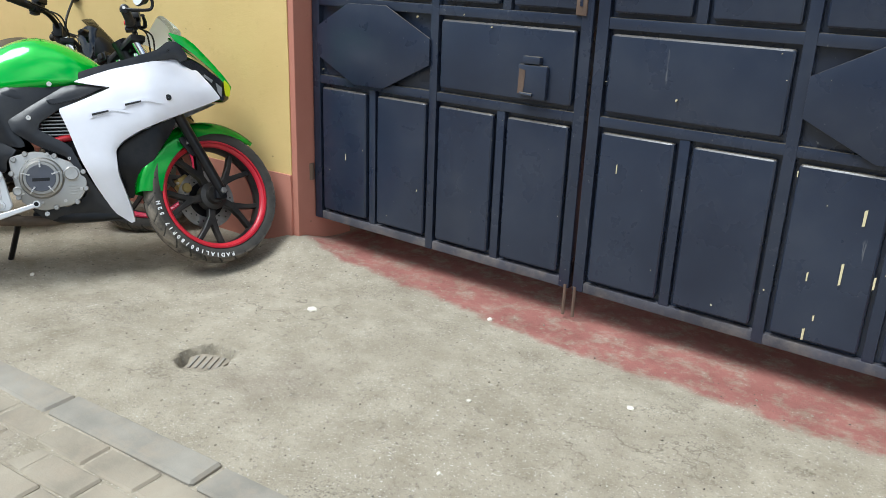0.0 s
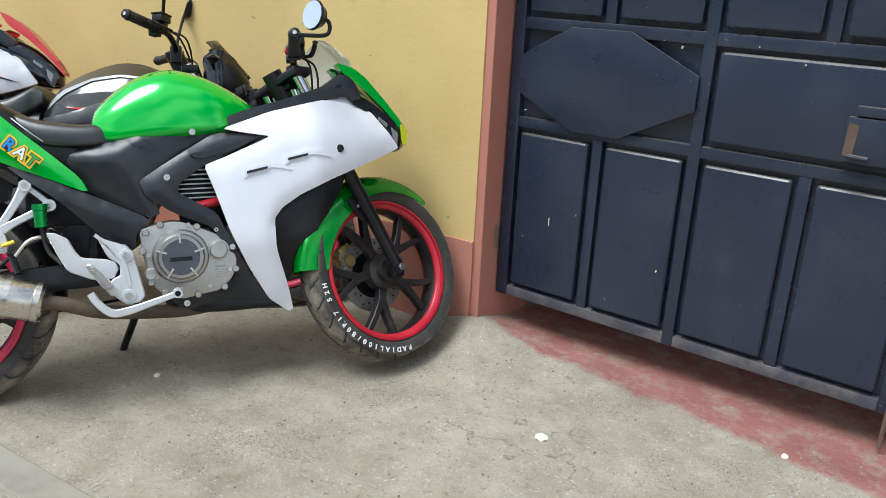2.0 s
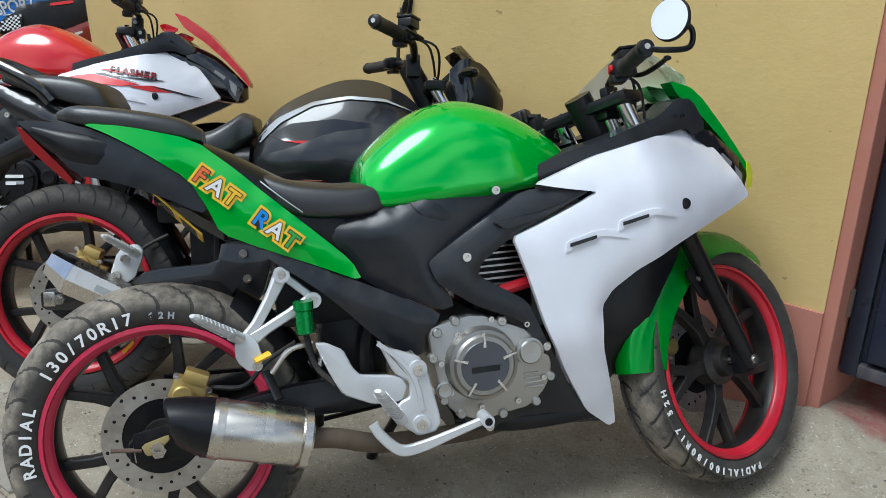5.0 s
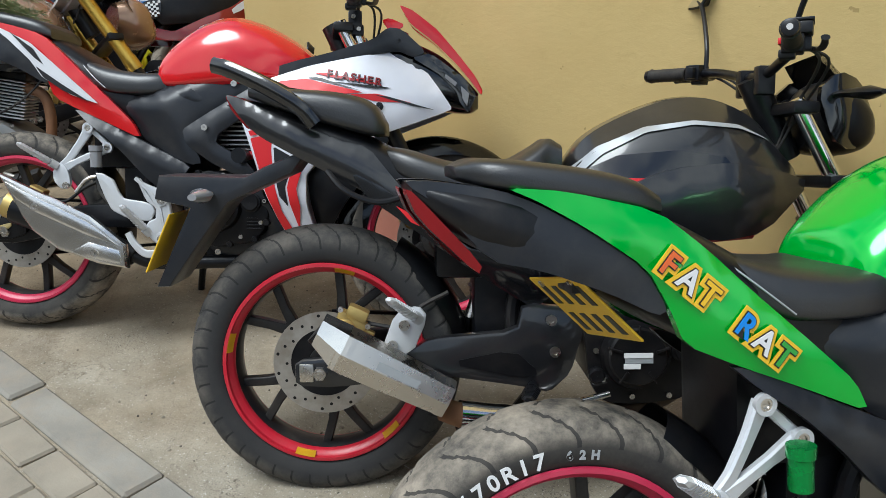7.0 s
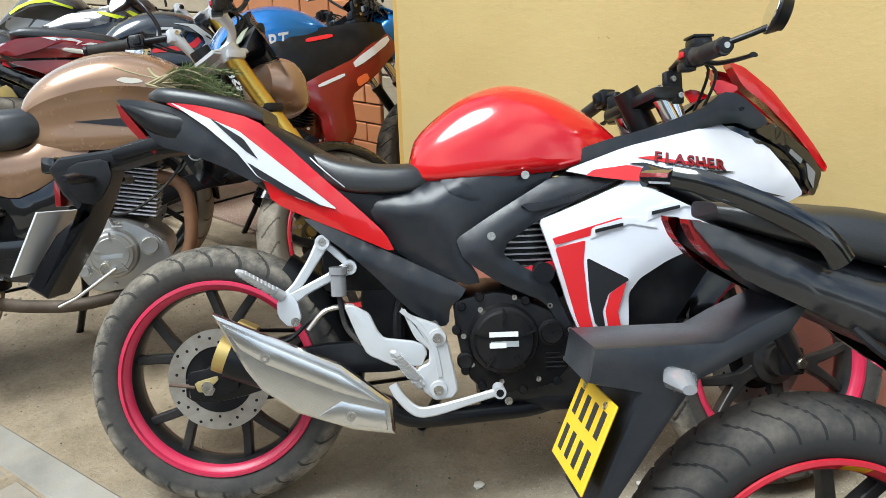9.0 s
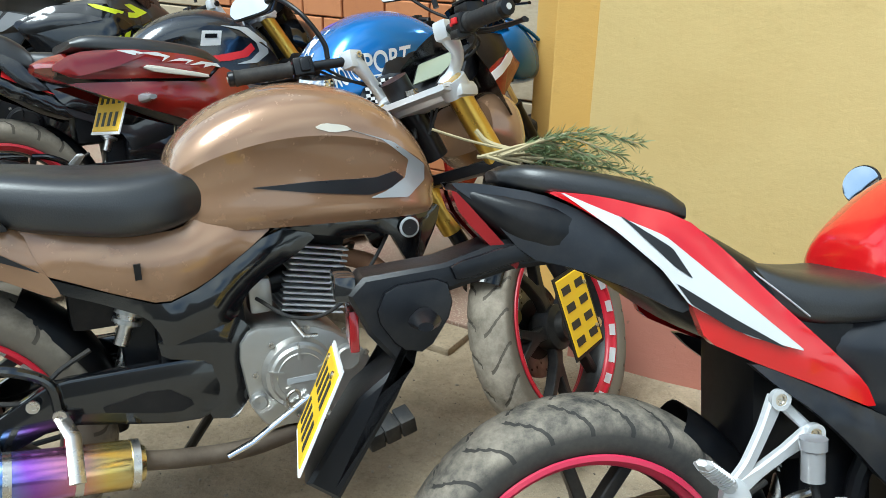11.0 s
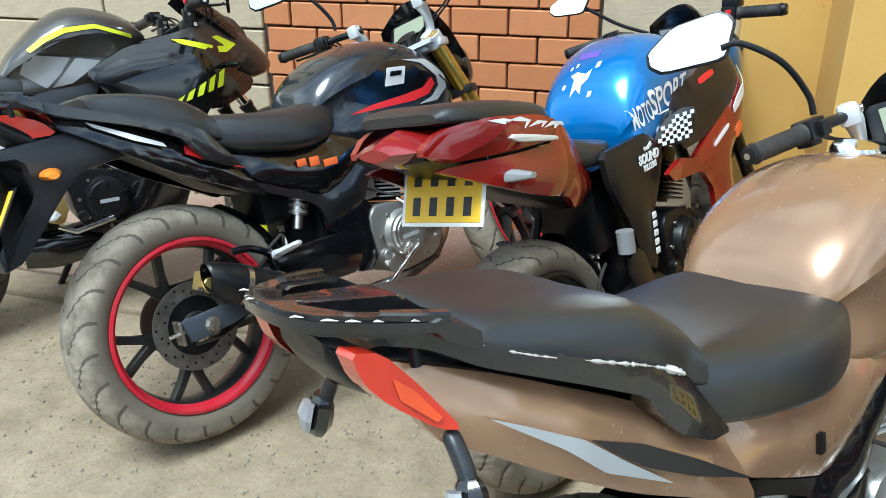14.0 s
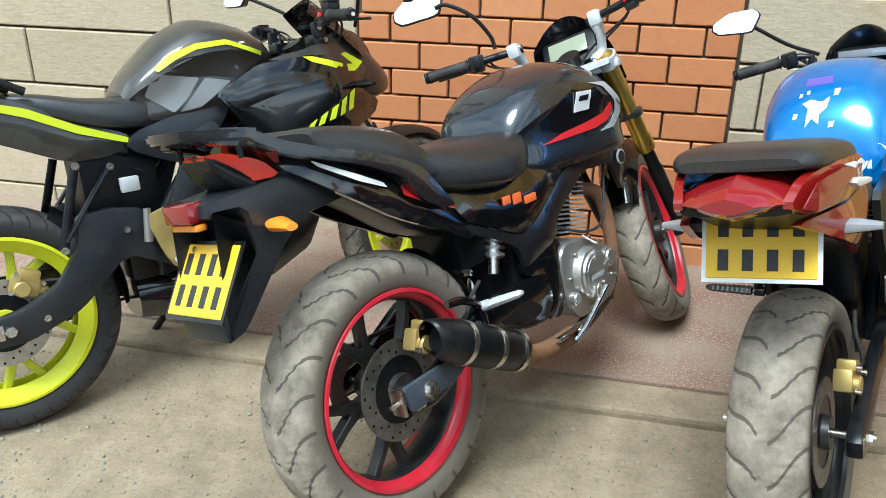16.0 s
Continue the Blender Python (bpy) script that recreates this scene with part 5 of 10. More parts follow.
def swingarm(bike, outline, y, half=0.016, mat="matte"):
    for sgn in (-1, 1):
        part("swingarm", plate(outline, sgn * y - half, sgn * y + half, 0.008), M[mat], bike, "", 35)
    part("rear_axle", tube([(0, y + 0.04, 0.305), (0, -y - 0.035, 0.305)], 0.009, 12), M["steel"], bike)
    part("axle_nut", tube([(0, -y - half, 0.305), (0, -y - half - 0.014, 0.305)], 0.015, 6), M["steel"], bike)
    part("chain_adjuster", box((-0.045, -y - half - 0.004, 0.285), (-0.014, -y - half + 0.006, 0.325), 0.003), M["steel"], bike)
    sp = lathe([(0.05, y - 0.038), (0.088, y - 0.038), (0.092, y - 0.034), (0.088, y - 0.030), (0.05, y - 0.030)], 42)
    bmesh.ops.translate(sp, verts=sp.verts, vec=(0, 0, 0.305))
    part("sprocket", sp, M["rust"], bike)
    for z0, z1 in ((0.395, 0.375), (0.215, 0.265)):
        part("chain", tube([(0, y - 0.034, z0), (0.50, y - 0.034, z1)], 0.009, 8, True, 0.6), M["engine_dark"], bike)


def shock(bike, a, b):
    a, b = Vector(a), Vector(b)
    part("shock_absorber", tube([a, a + (b - a) * 0.3], 0.014, 12), M["steel"], bike)
    body = part("shock_spring", tube([a + (b - a) * 0.28, b], 0.022, 14), M["steel"], bike)
    for k in range(5):
        p = a + (b - a) * (0.34 + 0.13 * k)
        part("coil", tube([p - (b - a).normalized() * 0.004, p + (b - a).normalized() * 0.004], 0.028, 14), M["alloy"], body)


def foot_peg(bike, at, toward, mat="silver"):
    a, d = Vector(at), Vector(toward)
    e = a + d
    u = d.normalized()
    peg = part("foot_peg", tube([a, a + d * 0.12, a + d * 0.15, a + d * 0.93, e], [0.010, 0.011, 0.0185, 0.0145, 0.008], 6, True, 0.55), M[mat], bike, "ribbed foot peg", 25)
    for k in range(8):
        p = a + d * (0.20 + 0.09 * k)
        part("peg_rib", tube([p, p + u * 0.0045], 0.0198 - 0.0005 * k, 6, True, 0.58), M[mat], peg, "", 25)
    part("peg_pin", tube([a - u * 0.012, a + u * 0.012], 0.0125, 12), M[mat], peg)


def tail_lamp(bike, poly, width, mat="lens_red"):
    return cover("tail_lamp", poly, width, mat, bike, "red tail lamp lens", True, edge=0.006, lip=0.03)


def can_round(bike, a, b, r, mat="steel", inner=None):
    """A round silencer from its outlet a to its inlet b, with straps and an end cap."""
    a, b = Vector(a), Vector(b)
    d = (b - a).normalized()
    L = (b - a).length
    can = part("silencer", tube([a, a + d * 0.003, b - d * 0.03, b], [r * 0.97, r, r, r * 0.72], 36), M[mat], bike, "", 35)
    cap = tube([a - d * 0.060, a - d * 0.054, a - d * 0.030, a + d * 0.004], [r * 0.66, r * 0.78, r * 0.93, r * 1.015], 32, False)
    for v in cap.verts:
        k = (v.co - a).dot(d)
        if k < -0.02:
            v.co += d * (0.55 * (a.z - v.co.z)) * min(1, -k / 0.05)
    part("silencer_cap", cap, M["matte"], can)
    part("outlet", tube([a - d * 0.050, a - d * 0.048, a + d * 0.03], [r * 0.58, r * 0.60, r * 0.55], 28, True), M["engine_dark"], can)
    for t in (0.10, 0.55, 0.93):
        p = a + d * L * t
        part("silencer_band", tube([p - d * 0.007, p + d * 0.007], r * 1.03, 36), M["steel"], can)
    return can


def pipe(bike, pts, r=0.019, mat="pipe"):
    part("exhaust_pipe", tube(curve_pts(pts, 6), r, 16), M[mat], bike, "", 40)


def bike_thing(label, x, y, heading, lean, dz=0.0, group="row of parked motorcycles"):
    m = Matrix.Translation((x, y, dz)) @ Matrix.Rotation(radians(heading), 4, "Z") @ Matrix.Rotation(radians(-lean), 4, "X")
    return thing("motorcycle", label, "motorcycle", m, group)
# ---- the sports twins: the green and white one, and the red and white one ----
TWIN_TANK = [(0.435, 0.74, 0.79, 0.09), (0.45, 0.735, 0.832, 0.112), (0.49, 0.73, 0.872, 0.130), (0.55, 0.73, 0.916, 0.142), (0.61, 0.735, 0.940, 0.150), (0.67, 0.74, 0.947, 0.152),
             (0.74, 0.745, 0.930, 0.148), (0.80, 0.75, 0.902, 0.135), (0.86, 0.755, 0.864, 0.11), (0.90, 0.76, 0.83, 0.085)]
TWIN_SECTION = [(0.90, 0.0), (1.0, 0.10), (1.0, 0.36), (0.94, 0.58), (0.82, 0.76), (0.66, 0.885, 1), (0.36, 0.975), (0.0, 1.0)]


def twin_width(x, z):
    w = 0.186 - 0.30 * max(0.0, 0.42 - z) - 0.42 * max(0.0, z - 0.73) - 0.30 * max(0.0, x - 1.06)
    return max(0.05, w)


def running_gear(b, steer, rear_tape="rim_red", front_tape="rim_red", rear_tyre="tyre_dusty", front_tyre="tyre_dusty", style="black", turn=0.0, dashes=None, fdashes=None, top=(0.985, 0, 0.925), wide=0.0, head=(1.02, 0, 0.88), gap=0.098, alloy="wheel", rear_r=0.306, rear_w=0.135, axle=(1.338, 0, 0.300)):
    S = steering(steer, head, 28)
    rear = wheel(b, (0, 0, 0.305), rear_r, rear_w, rear_tape, None, rear_tyre, turn, 5, dashes, alloy, -0.052, wide_tape=wide)
    front = wheel(b, axle, axle[2], 0.112, front_tape, S, front_tyre, turn + 20, 5, fdashes, alloy, 0.052, 0.125, wide_tape=wide)
    forks(b, S, top, axle, gap, style)
    caliper(b, axle[0] - 0.078, 0.075, axle[2] + 0.06, -30, S)
    side_stand(b)
    shock(b, (0.33, -0.02, 0.40), (0.40, 0, 0.60))
    part("rear_guard", mudguard(0.330, 0.072, -6, 58, (0, 0, 0.305)), M["matte"], b, "", 40)
    # frame tubes under the covers
    for sgn in (-1, 1):
        part("frame_tube", tube(curve_pts([(0.42, sgn * 0.085, 0.34), (0.44, sgn * 0.095, 0.50), (0.62, sgn * 0.10, 0.70), (0.97, sgn * 0.045, 0.82)], 6), 0.016, 10), M["matte"], b)
        part("subframe_tube", tube([(0.42, sgn * 0.075, 0.64), (-0.06, sgn * 0.060, 0.85)], 0.012, 10), M["matte"], b)
    part("inner_guard", box((0.335, -0.075, 0.33), (0.47, 0.075, 0.62), 0.02), M["matte"], b)
    part("battery_box", box((0.25, -0.085, 0.50), (0.46, 0.085, 0.72), 0.02), M["engine_dark"], b)
    part("head_tube", tube([(0.965, 0, 0.94), (1.055, 0, 0.76)], 0.032, 16), M["matte"], b)
    return S, rear, front


def twin_body(b, paint, tail_paint, fairing_paint, engine_case, engine_lid, lift=Matrix()):
    part("fuel_tank", hull(TWIN_TANK, TWIN_SECTION), M[paint], b, "", 28, lift)
    cap = lathe([(0.0008, -0.006), (0.034, -0.006), (0.038, 0.0), (0.038, 0.010), (0.0008, 0.010)], 32)
    part("filler_cap", cap, M["matte"], b, "", 35, pose(0.66, 0, 0.940, -88, 0, 0))
    part("rider_seat", cushion([(0.185, 0.81, 0.836, 0.035, 0.5), (0.22, 0.785, 0.832, 0.088, 0.5), (0.30, 0.728, 0.803, 0.122, 0.45), (0.40, 0.718, 0.787, 0.132, 0.45), (0.47, 0.722, 0.786, 0.125, 0.45), (0.52, 0.742, 0.772, 0.095, 0.5), (0.545, 0.748, 0.760, 0.05, 0.5)], 30, 5, 2.8), M["seat"], b, "black vinyl seat with a stitched seam", 60)
    part("seat_seam", tube(curve_pts([(0.225, -0.095, 0.818), (0.275, -0.122, 0.772), (0.315, -0.129, 0.738)], 5), 0.0015, 6), M["decal_silver"], b)
    part("pillion_seat", cushion([(-0.128, 0.950, 0.966, 0.03, 0.5), (-0.085, 0.935, 0.974, 0.085, 0.4), (0.02, 0.915, 0.958, 0.102, 0.4), (0.10, 0.895, 0.938, 0.102, 0.4), (0.138, 0.885, 0.915, 0.075, 0.5)], 28, 5, 2.8), M["seat"], b, "", 60)
    part("tail_core", loft([(-0.190, 0.925, 0.950, 0.045, 0.6), (-0.10, 0.850, 0.935, 0.088, 0.5), (0.03, 0.800, 0.915, 0.098, 0.5), (0.15, 0.720, 0.885, 0.108, 0.5), (0.30, 0.650, 0.80, 0.115, 0.5), (0.43, 0.60, 0.74, 0.115, 0.5)], 26, 4, 3.2), M["matte"], b, "", 50)
    green = [(-0.078, 0.937), (0.003, 0.927), (0.122, 0.894), (0.191, 0.835), (0.252, 0.775), (0.340, 0.694), (0.401, 0.635), (0.422, 0.590), (0.325, 0.634), (0.233, 0.673), (0.155, 0.710), (0.135, 0.762), (0.106, 0.818), (0.026, 0.878), (-0.035, 0.916)]
    wt = lambda x, z: 0.112 + 0.035 * max(0, min(1, x / 0.4)) - 0.10 * max(0.0, z - 0.86)
    tail = cover("tail_panel", green, wt, tail_paint, b, crown=0.004)
    black = [(-0.199, 0.952), (-0.156, 0.949), (-0.079, 0.933), (-0.035, 0.913), (0.026, 0.876), (0.107, 0.815), (0.136, 0.759), (0.121, 0.752), (0.056, 0.788), (-0.035, 0.826), (-0.098, 0.841), (-0.160, 0.919), (-0.192, 0.943)]
    cover("tail_underpanel", black, lambda x, z: wt(x, z) - 0.006 + 0.25 * min(0.0, x + 0.02), "grey_plastic", b)
    tail_lamp(b, [(-0.200, 0.942), (-0.189, 0.937), (-0.106, 0.836), (-0.112, 0.822), (-0.186, 0.903)], lambda x, z: 0.074 + 0.25 * min(0.0, x + 0.10))
    side = [(0.303, 0.733), (0.386, 0.727), (0.473, 0.733), (0.518, 0.757), (0.62, 0.768), (0.724, 0.766), (0.785, 0.756), (0.662, 0.674), (0.555, 0.611), (0.609, 0.523), (0.573, 0.515), (0.463, 0.565), (0.418, 0.594), (0.398, 0.641), (0.340, 0.697)]
    crease = [(0.640, 0.775), (0.560, 0.735), (0.490, 0.690), (0.530, 0.630), (0.570, 0.560)]

    def side_width(x, z):
        line = float(np.interp(-z, [-q[1] for q in crease], [q[0] for q in crease]))
        return 0.158 - 0.25 * max(0.0, z - 0.70) - 0.30 * max(0.0, line - x) - 0.10 * max(0.0, x - line)

    cover("side_cover", side, side_width, "grey_plastic", b, crown=0.002, step=0.014, edge=0.010)
    hump = [(0.520, 0.752), (0.560, 0.748), (0.640, 0.700), (0.600, 0.690), (0.545, 0.716)]
    part("cover_ridge", shell(hump, lambda x, z: side_width(x, z) + 0.006, -1, 0.010, 0.010, 0.0, 0.010, 0.2), M["grey_plastic"], b, "", 40)
    cover("frame_cover", [(0.215, 0.679), (0.314, 0.640), (0.459, 0.568), (0.574, 0.512), (0.560, 0.490), (0.536, 0.470), (0.532, 0.430), (0.500, 0.425), (0.437, 0.474), (0.370, 0.547), (0.311, 0.601), (0.252, 0.644)], lambda x, z: 0.148 + 0.05 * max(0, x - 0.2) - 0.55 * max(0.0, z - (0.632 - 0.42 * (x - 0.25))) - 0.12 * max(0.0, (0.632 - 0.42 * (x - 0.25)) - z), "grey_plastic", b, crown=0.0, step=0.013, edge=0.009)
    belly = [(0.553, 0.618), (0.628, 0.666), (0.768, 0.748), (0.925, 0.742), (0.734, 0.656), (0.663, 0.607), (0.654, 0.581), (0.758, 0.517), (0.800, 0.416), (0.855, 0.311), (0.950, 0.212), (0.812, 0.224), (0.647, 0.236), (0.598, 0.287), (0.733, 0.283), (0.800, 0.325), (0.797, 0.387), (0.742, 0.476), (0.643, 0.521), (0.568, 0.574)]
    cover("lower_fairing", belly, lambda x, z: twin_width(x, z) - 0.010 - 0.22 * max(0.0, z - 0.60 - 0.60 * (x - 0.60)), "grey_plastic", b, step=0.014, cut=0.10, edge=0.014)
    part("scoop_fin", shell([(0.690, 0.690), (0.800, 0.700), (0.905, 0.736), (0.800, 0.690), (0.715, 0.672)], lambda x, z: twin_width(x, z) - 0.002, -1, 0.008, 0.012, 0.004, 0.012, 0.15), M["grey_plastic"], b, "", 40)
    part("belly_pan", loft([(0.60, 0.225, 0.275, 0.10, 0.5), (0.75, 0.215, 0.27, 0.13, 0.5), (0.93, 0.215, 0.26, 0.12, 0.5)], 20, 4, 3.5), M["matte"], b, "", 40)
    white = [(0.789, 0.758), (0.930, 0.806), (1.062, 0.834), (1.178, 0.857), (1.256, 0.805), (1.300, 0.748), (1.340, 0.690), (1.300, 0.672), (1.194, 0.632), (1.096, 0.596), (1.007, 0.559), (0.946, 0.522), (0.921, 0.490), (0.921, 0.403), (0.954, 0.279), (0.967, 0.209), (0.952, 0.202), (0.894, 0.249), (0.837, 0.354), (0.792, 0.460), (0.759, 0.572), (0.731, 0.654), (0.788, 0.675), (0.859, 0.704), (0.925, 0.732), (0.849, 0.745)]
    fair = cover("side_fairing", white, twin_width, fairing_paint, b, crown=0.004, step=0.018, cut=0.10)
    cover("inner_fairing", [(0.915, 0.486), (0.945, 0.520), (1.009, 0.557), (1.094, 0.594), (1.165, 0.622), (1.134, 0.555), (1.082, 0.485), (1.013, 0.387), (0.955, 0.285), (0.930, 0.380)], lambda x, z: twin_width(x, z) - 0.045, "matte", b)
    # air slots: the dark inside is a black patch on the closed fairing
    for x, z, w in ((0.878, 0.633, 0.030), (0.999, 0.667, 0.030)):
        sl = [(x - w, z - 0.009), (x + w, z + 0.004), (x + w, z + 0.011), (x - w, z - 0.001)]
        decal("slot_shade", sl, twin_width, "decal_black", fair, "air slot's dark inside, painted as a black patch", 0.0120)
        ridge = [(x - w * 1.35, z - 0.022), (x - w * 1.2, z + 0.003), (x + w, z + 0.020), (x + w * 2.2, z + 0.020), (x + w * 3.6, z - 0.004), (x + w * 1.4, z + 0.009), (x + w * 0.9, z + 0.001), (x - w * 0.8, z - 0.014)]
        part("fairing_ridge", shell(ridge, lambda px, pz: twin_width(px, pz) + 0.0105, -1, 0.006, 0.008, 0.0, 0.012, 0.12), M[fairing_paint], fair, "", 30)
    hx, hz = 1.132, 0.690
    hole = lathe([(0.0008, 0), (0.009, 0), (0.012, 0.001), (0.012, 0.004), (0.0008, 0.004)], 20)
    part("bolt_hole", hole, M["matte"], fair, "", 35, pose(hx, -twin_width(hx, hz) - 0.0065, hz))
    hexbolts(b, [(0.707, -0.152, 0.752), (0.628, -0.182, 0.624), (0.657, -0.168, 0.262), (0.500, -0.160, 0.435)], 0.009)
    # nose: dash tray, dark core, lamps behind smoked lenses and a painted band along its brow
    dx = -0.035 if paint == "green" else 0.0
    wn = lambda x, z: 0.120 - 0.40 * max(0.0, x - 1.22 - dx)
    tray = [(0.740, 0.772), (0.870, 0.818), (0.985, 0.845), (1.055, 0.868), (1.105, 0.884), (1.150, 0.920), (1.190, 0.916), (1.262 + dx, 0.852), (1.225 + dx, 0.835), (1.178, 0.855), (1.062, 0.832), (0.930, 0.804), (0.789, 0.756)]
    cover("dash_tray", tray, lambda x, z: 0.138 - 0.10 * max(0.0, x - 1.0), "grey_plastic", b, "black plastic tray beside the instruments", lip=0.09, step=0.015)
    part("nose", loft([(1.10, 0.80, 0.862, 0.085, 0.5), (1.16 + dx, 0.73, 0.900, 0.105, 0.55), (1.23 + dx, 0.700, 0.885, 0.100, 0.5), (1.31 + dx, 0.685, 0.845, 0.078, 0.5), (1.385 + dx, 0.680, 0.775, 0.042, 0.5), (1.415 + dx, 0.695, 0.742, 0.015, 0.5)], 28, 5, 2.6), M["black_gloss"], b, "", 50)
    lens = [(1.220, 0.834), (1.272, 0.850), (1.372, 0.784), (1.410, 0.737), (1.386, 0.680), (1.360, 0.712), (1.350, 0.742), (1.300, 0.790)]
    lamp = cover("headlamp", [(x + dx, z) for x, z in lens], wn, "lens_smoke", b, "smoked headlamp lens", edge=0.006, step=0.014, cut=0.12)
    decal("lamp_reflector", [(x + dx, z) for x, z in ((1.362, 0.760), (1.388, 0.738), (1.382, 0.700), (1.368, 0.722))], wn, "lens_clear", lamp, "bright reflector behind the lens", 0.0015)
    decal("lamp_reflector", [(x + dx, z) for x, z in ((1.318, 0.792), (1.352, 0.768), (1.346, 0.757), (1.314, 0.782))], wn, "lens_clear", lamp, "", 0.0015)
    brow = [(1.178, 0.990), (1.215, 0.978), (1.252, 0.952), (1.290, 0.924), (1.350, 0.858), (1.405, 0.792), (1.428, 0.750), (1.424, 0.736), (1.386, 0.784), (1.346, 0.828), (1.280, 0.888), (1.212, 0.936)]
    if paint == "green":
        brow = [(1.190, 0.962)] + [(x, z - 0.006) for x, z in brow[2:]]
    cover("nose_brow", [(x + dx, z) for x, z in brow], lambda x, z: 0.085 - 0.26 * max(0.0, x - dx - 1.18), paint, b, "painted brow over the lamps", lip=0.045, step=0.012, edge=0.006, cut=0.12)
    if paint == "red":
        cover("brow_fin", [(1.128, 0.943), (1.152, 0.950), (1.200, 0.930), (1.157, 0.905)], 0.098, paint, b, "", edge=0.005, lip=0.008, step=0.01)
    # ribs under the tray and the steps moulded into the covers
    hexbolts(b, [(1.185 + dx, -0.135, 0.880)], 0.005, "matte")
    engine(b, 0.650, 0.398, 0.158, engine_case, engine_lid, None, 0.076, [(-0.108, 0.082), (-0.075, 0.093), (-0.003, 0.105), (0.071, 0.073), (0.122, 0.050), (0.149, 0.010), (0.157, -0.028), (0.142, -0.072), (0.105, -0.108), (0.045, -0.116), (-0.006, -0.126), (-0.071, -0.098), (-0.092, -0.038), (-0.103, 0.020)])
    for k in range(4):
        part("case_rib", box((0.742, -0.1660, 0.330 + k * 0.010), (0.785 - 0.004 * k, -0.160, 0.3335 + k * 0.010), 0.001, 1), M[engine_case], b, "", None)
    for px, pz in ((0.560, 0.472), (0.600, 0.492), (0.700, 0.480), (0.565, 0.330), (0.600, 0.296), (0.690, 0.284), (0.765, 0.300), (0.800, 0.350), (0.795, 0.415), (0.548, 0.420)):
        tw = lathe([(0.0008, -0.1690), (0.008, -0.1690), (0.010, -0.1660), (0.010, -0.150), (0.0008, -0.150)], 16)
        bmesh.ops.translate(tw, verts=tw.verts, vec=(px, 0, pz))
        part("bolt_boss", tw, M[engine_case], b)
    part("cylinder_block", box((0.66, -0.085, 0.47), (0.80, 0.085, 0.68), 0.015), M["engine_dark"], b)
    for k in range(8):
        part("cooling_fin", box((0.645, -0.112, 0.548 + k * 0.0135), (0.795, 0.112, 0.552 + k * 0.0135)), M["alloy"], b, "", None)
    part("frame_rail", tube(curve_pts([(0.66, -0.135, 0.525), (0.74, -0.135, 0.545), (0.86, -0.10, 0.56)], 5), 0.013, 10), M["frame_red"], b, "red frame tube")
    swingarm(b, soften([(-0.055, 0.275), (-0.055, 0.332), (0.02, 0.345), (0.22, 0.392), (0.44, 0.400), (0.50, 0.36), (0.44, 0.325), (0.22, 0.325), (0.03, 0.27)], 0.2), 0.118)
    # foot plates
    plt = part("pillion_bracket", ribbon([(0.262, -0.126, 0.620), (0.236, -0.134, 0.575), (0.206, -0.142, 0.530), (0.182, -0.146, 0.498)], 0.014, [0.030, 0.022, 0.020, 0.030]), M["silver"], b, "triangular cast aluminium bracket", 30)
    part("bracket_arm", ribbon([(0.320, -0.126, 0.563), (0.270, -0.135, 0.540), (0.225, -0.142, 0.518), (0.182, -0.146, 0.494)], 0.014, [0.030, 0.020, 0.020, 0.030]), M["silver"], plt, "", 30)
    part("bracket_arm", ribbon([(0.264, -0.124, 0.618), (0.292, -0.122, 0.592), (0.320, -0.124, 0.565)], 0.010, 0.016), M["silver"], plt, "", 30)
    part("bracket_foot", plate(soften([(0.160, 0.498), (0.182, 0.520), (0.204, 0.500), (0.214, 0.452), (0.186, 0.436), (0.160, 0.462)], 0.2), -0.156, -0.140, 0.004), M["silver"], plt, "", 30)
    hexbolts(b, [(0.262, -0.134, 0.620), (0.319, -0.134, 0.563)], 0.0125)
    hexbolts(b, [(0.200, -0.156, 0.450)], 0.010)
    for at in ((0.262, 0.620), (0.319, 0.563)):
        rg = lathe([(0.0095, -0.1410), (0.016, -0.1410), (0.0165, -0.132), (0.0095, -0.132)], 24)
        bmesh.ops.translate(rg, verts=rg.verts, vec=(at[0], 0, at[1]))
        part("bolt_ring", rg, M["silver"], plt)
    foot_peg(b, (0.165, -0.158, 0.512), (-0.072, -0.062, 0.060))
    lobe = [(0.309, 0.490), (0.331, 0.488), (0.363, 0.470), (0.379, 0.433), (0.392, 0.416), (0.450, 0.408), (0.476, 0.400), (0.484, 0.380), (0.470, 0.352), (0.414, 0.353), (0.355, 0.381), (0.334, 0.424)]
    hp = part("heel_plate", plate(soften(lobe, 0.12), -0.203, -0.190, 0.006, 3), M["silver"], b, "silver painted heel plate")
    main = [(0.428, 0.482), (0.451, 0.463), (0.511, 0.440), (0.527, 0.409), (0.548, 0.300), (0.534, 0.281), (0.498, 0.277), (0.472, 0.298), (0.450, 0.330), (0.466, 0.352), (0.486, 0.360), (0.487, 0.390), (0.458, 0.412)]
    part("heel_plate_main", plate(soften(main, 0.12), -0.207, -0.188, 0.007, 3), M["silver"], hp, "", 35)
    part("plate_rib", ribbon([(0.430, -0.208, 0.476), (0.470, -0.209, 0.440), (0.498, -0.209, 0.395), (0.510, -0.208, 0.330)], 0.004, 0.010), M["silver"], hp, "", 30)
    for at in ((0.506, 0.414), (0.505, 0.302)):
        rg = lathe([(0.0008, -0.2115), (0.018, -0.2115), (0.0195, -0.2080), (0.0195, -0.203), (0.0008, -0.203)], 24)
        bmesh.ops.translate(rg, verts=rg.verts, vec=(at[0], 0, at[1]))
        part("washer", rg, M["silver"], hp)
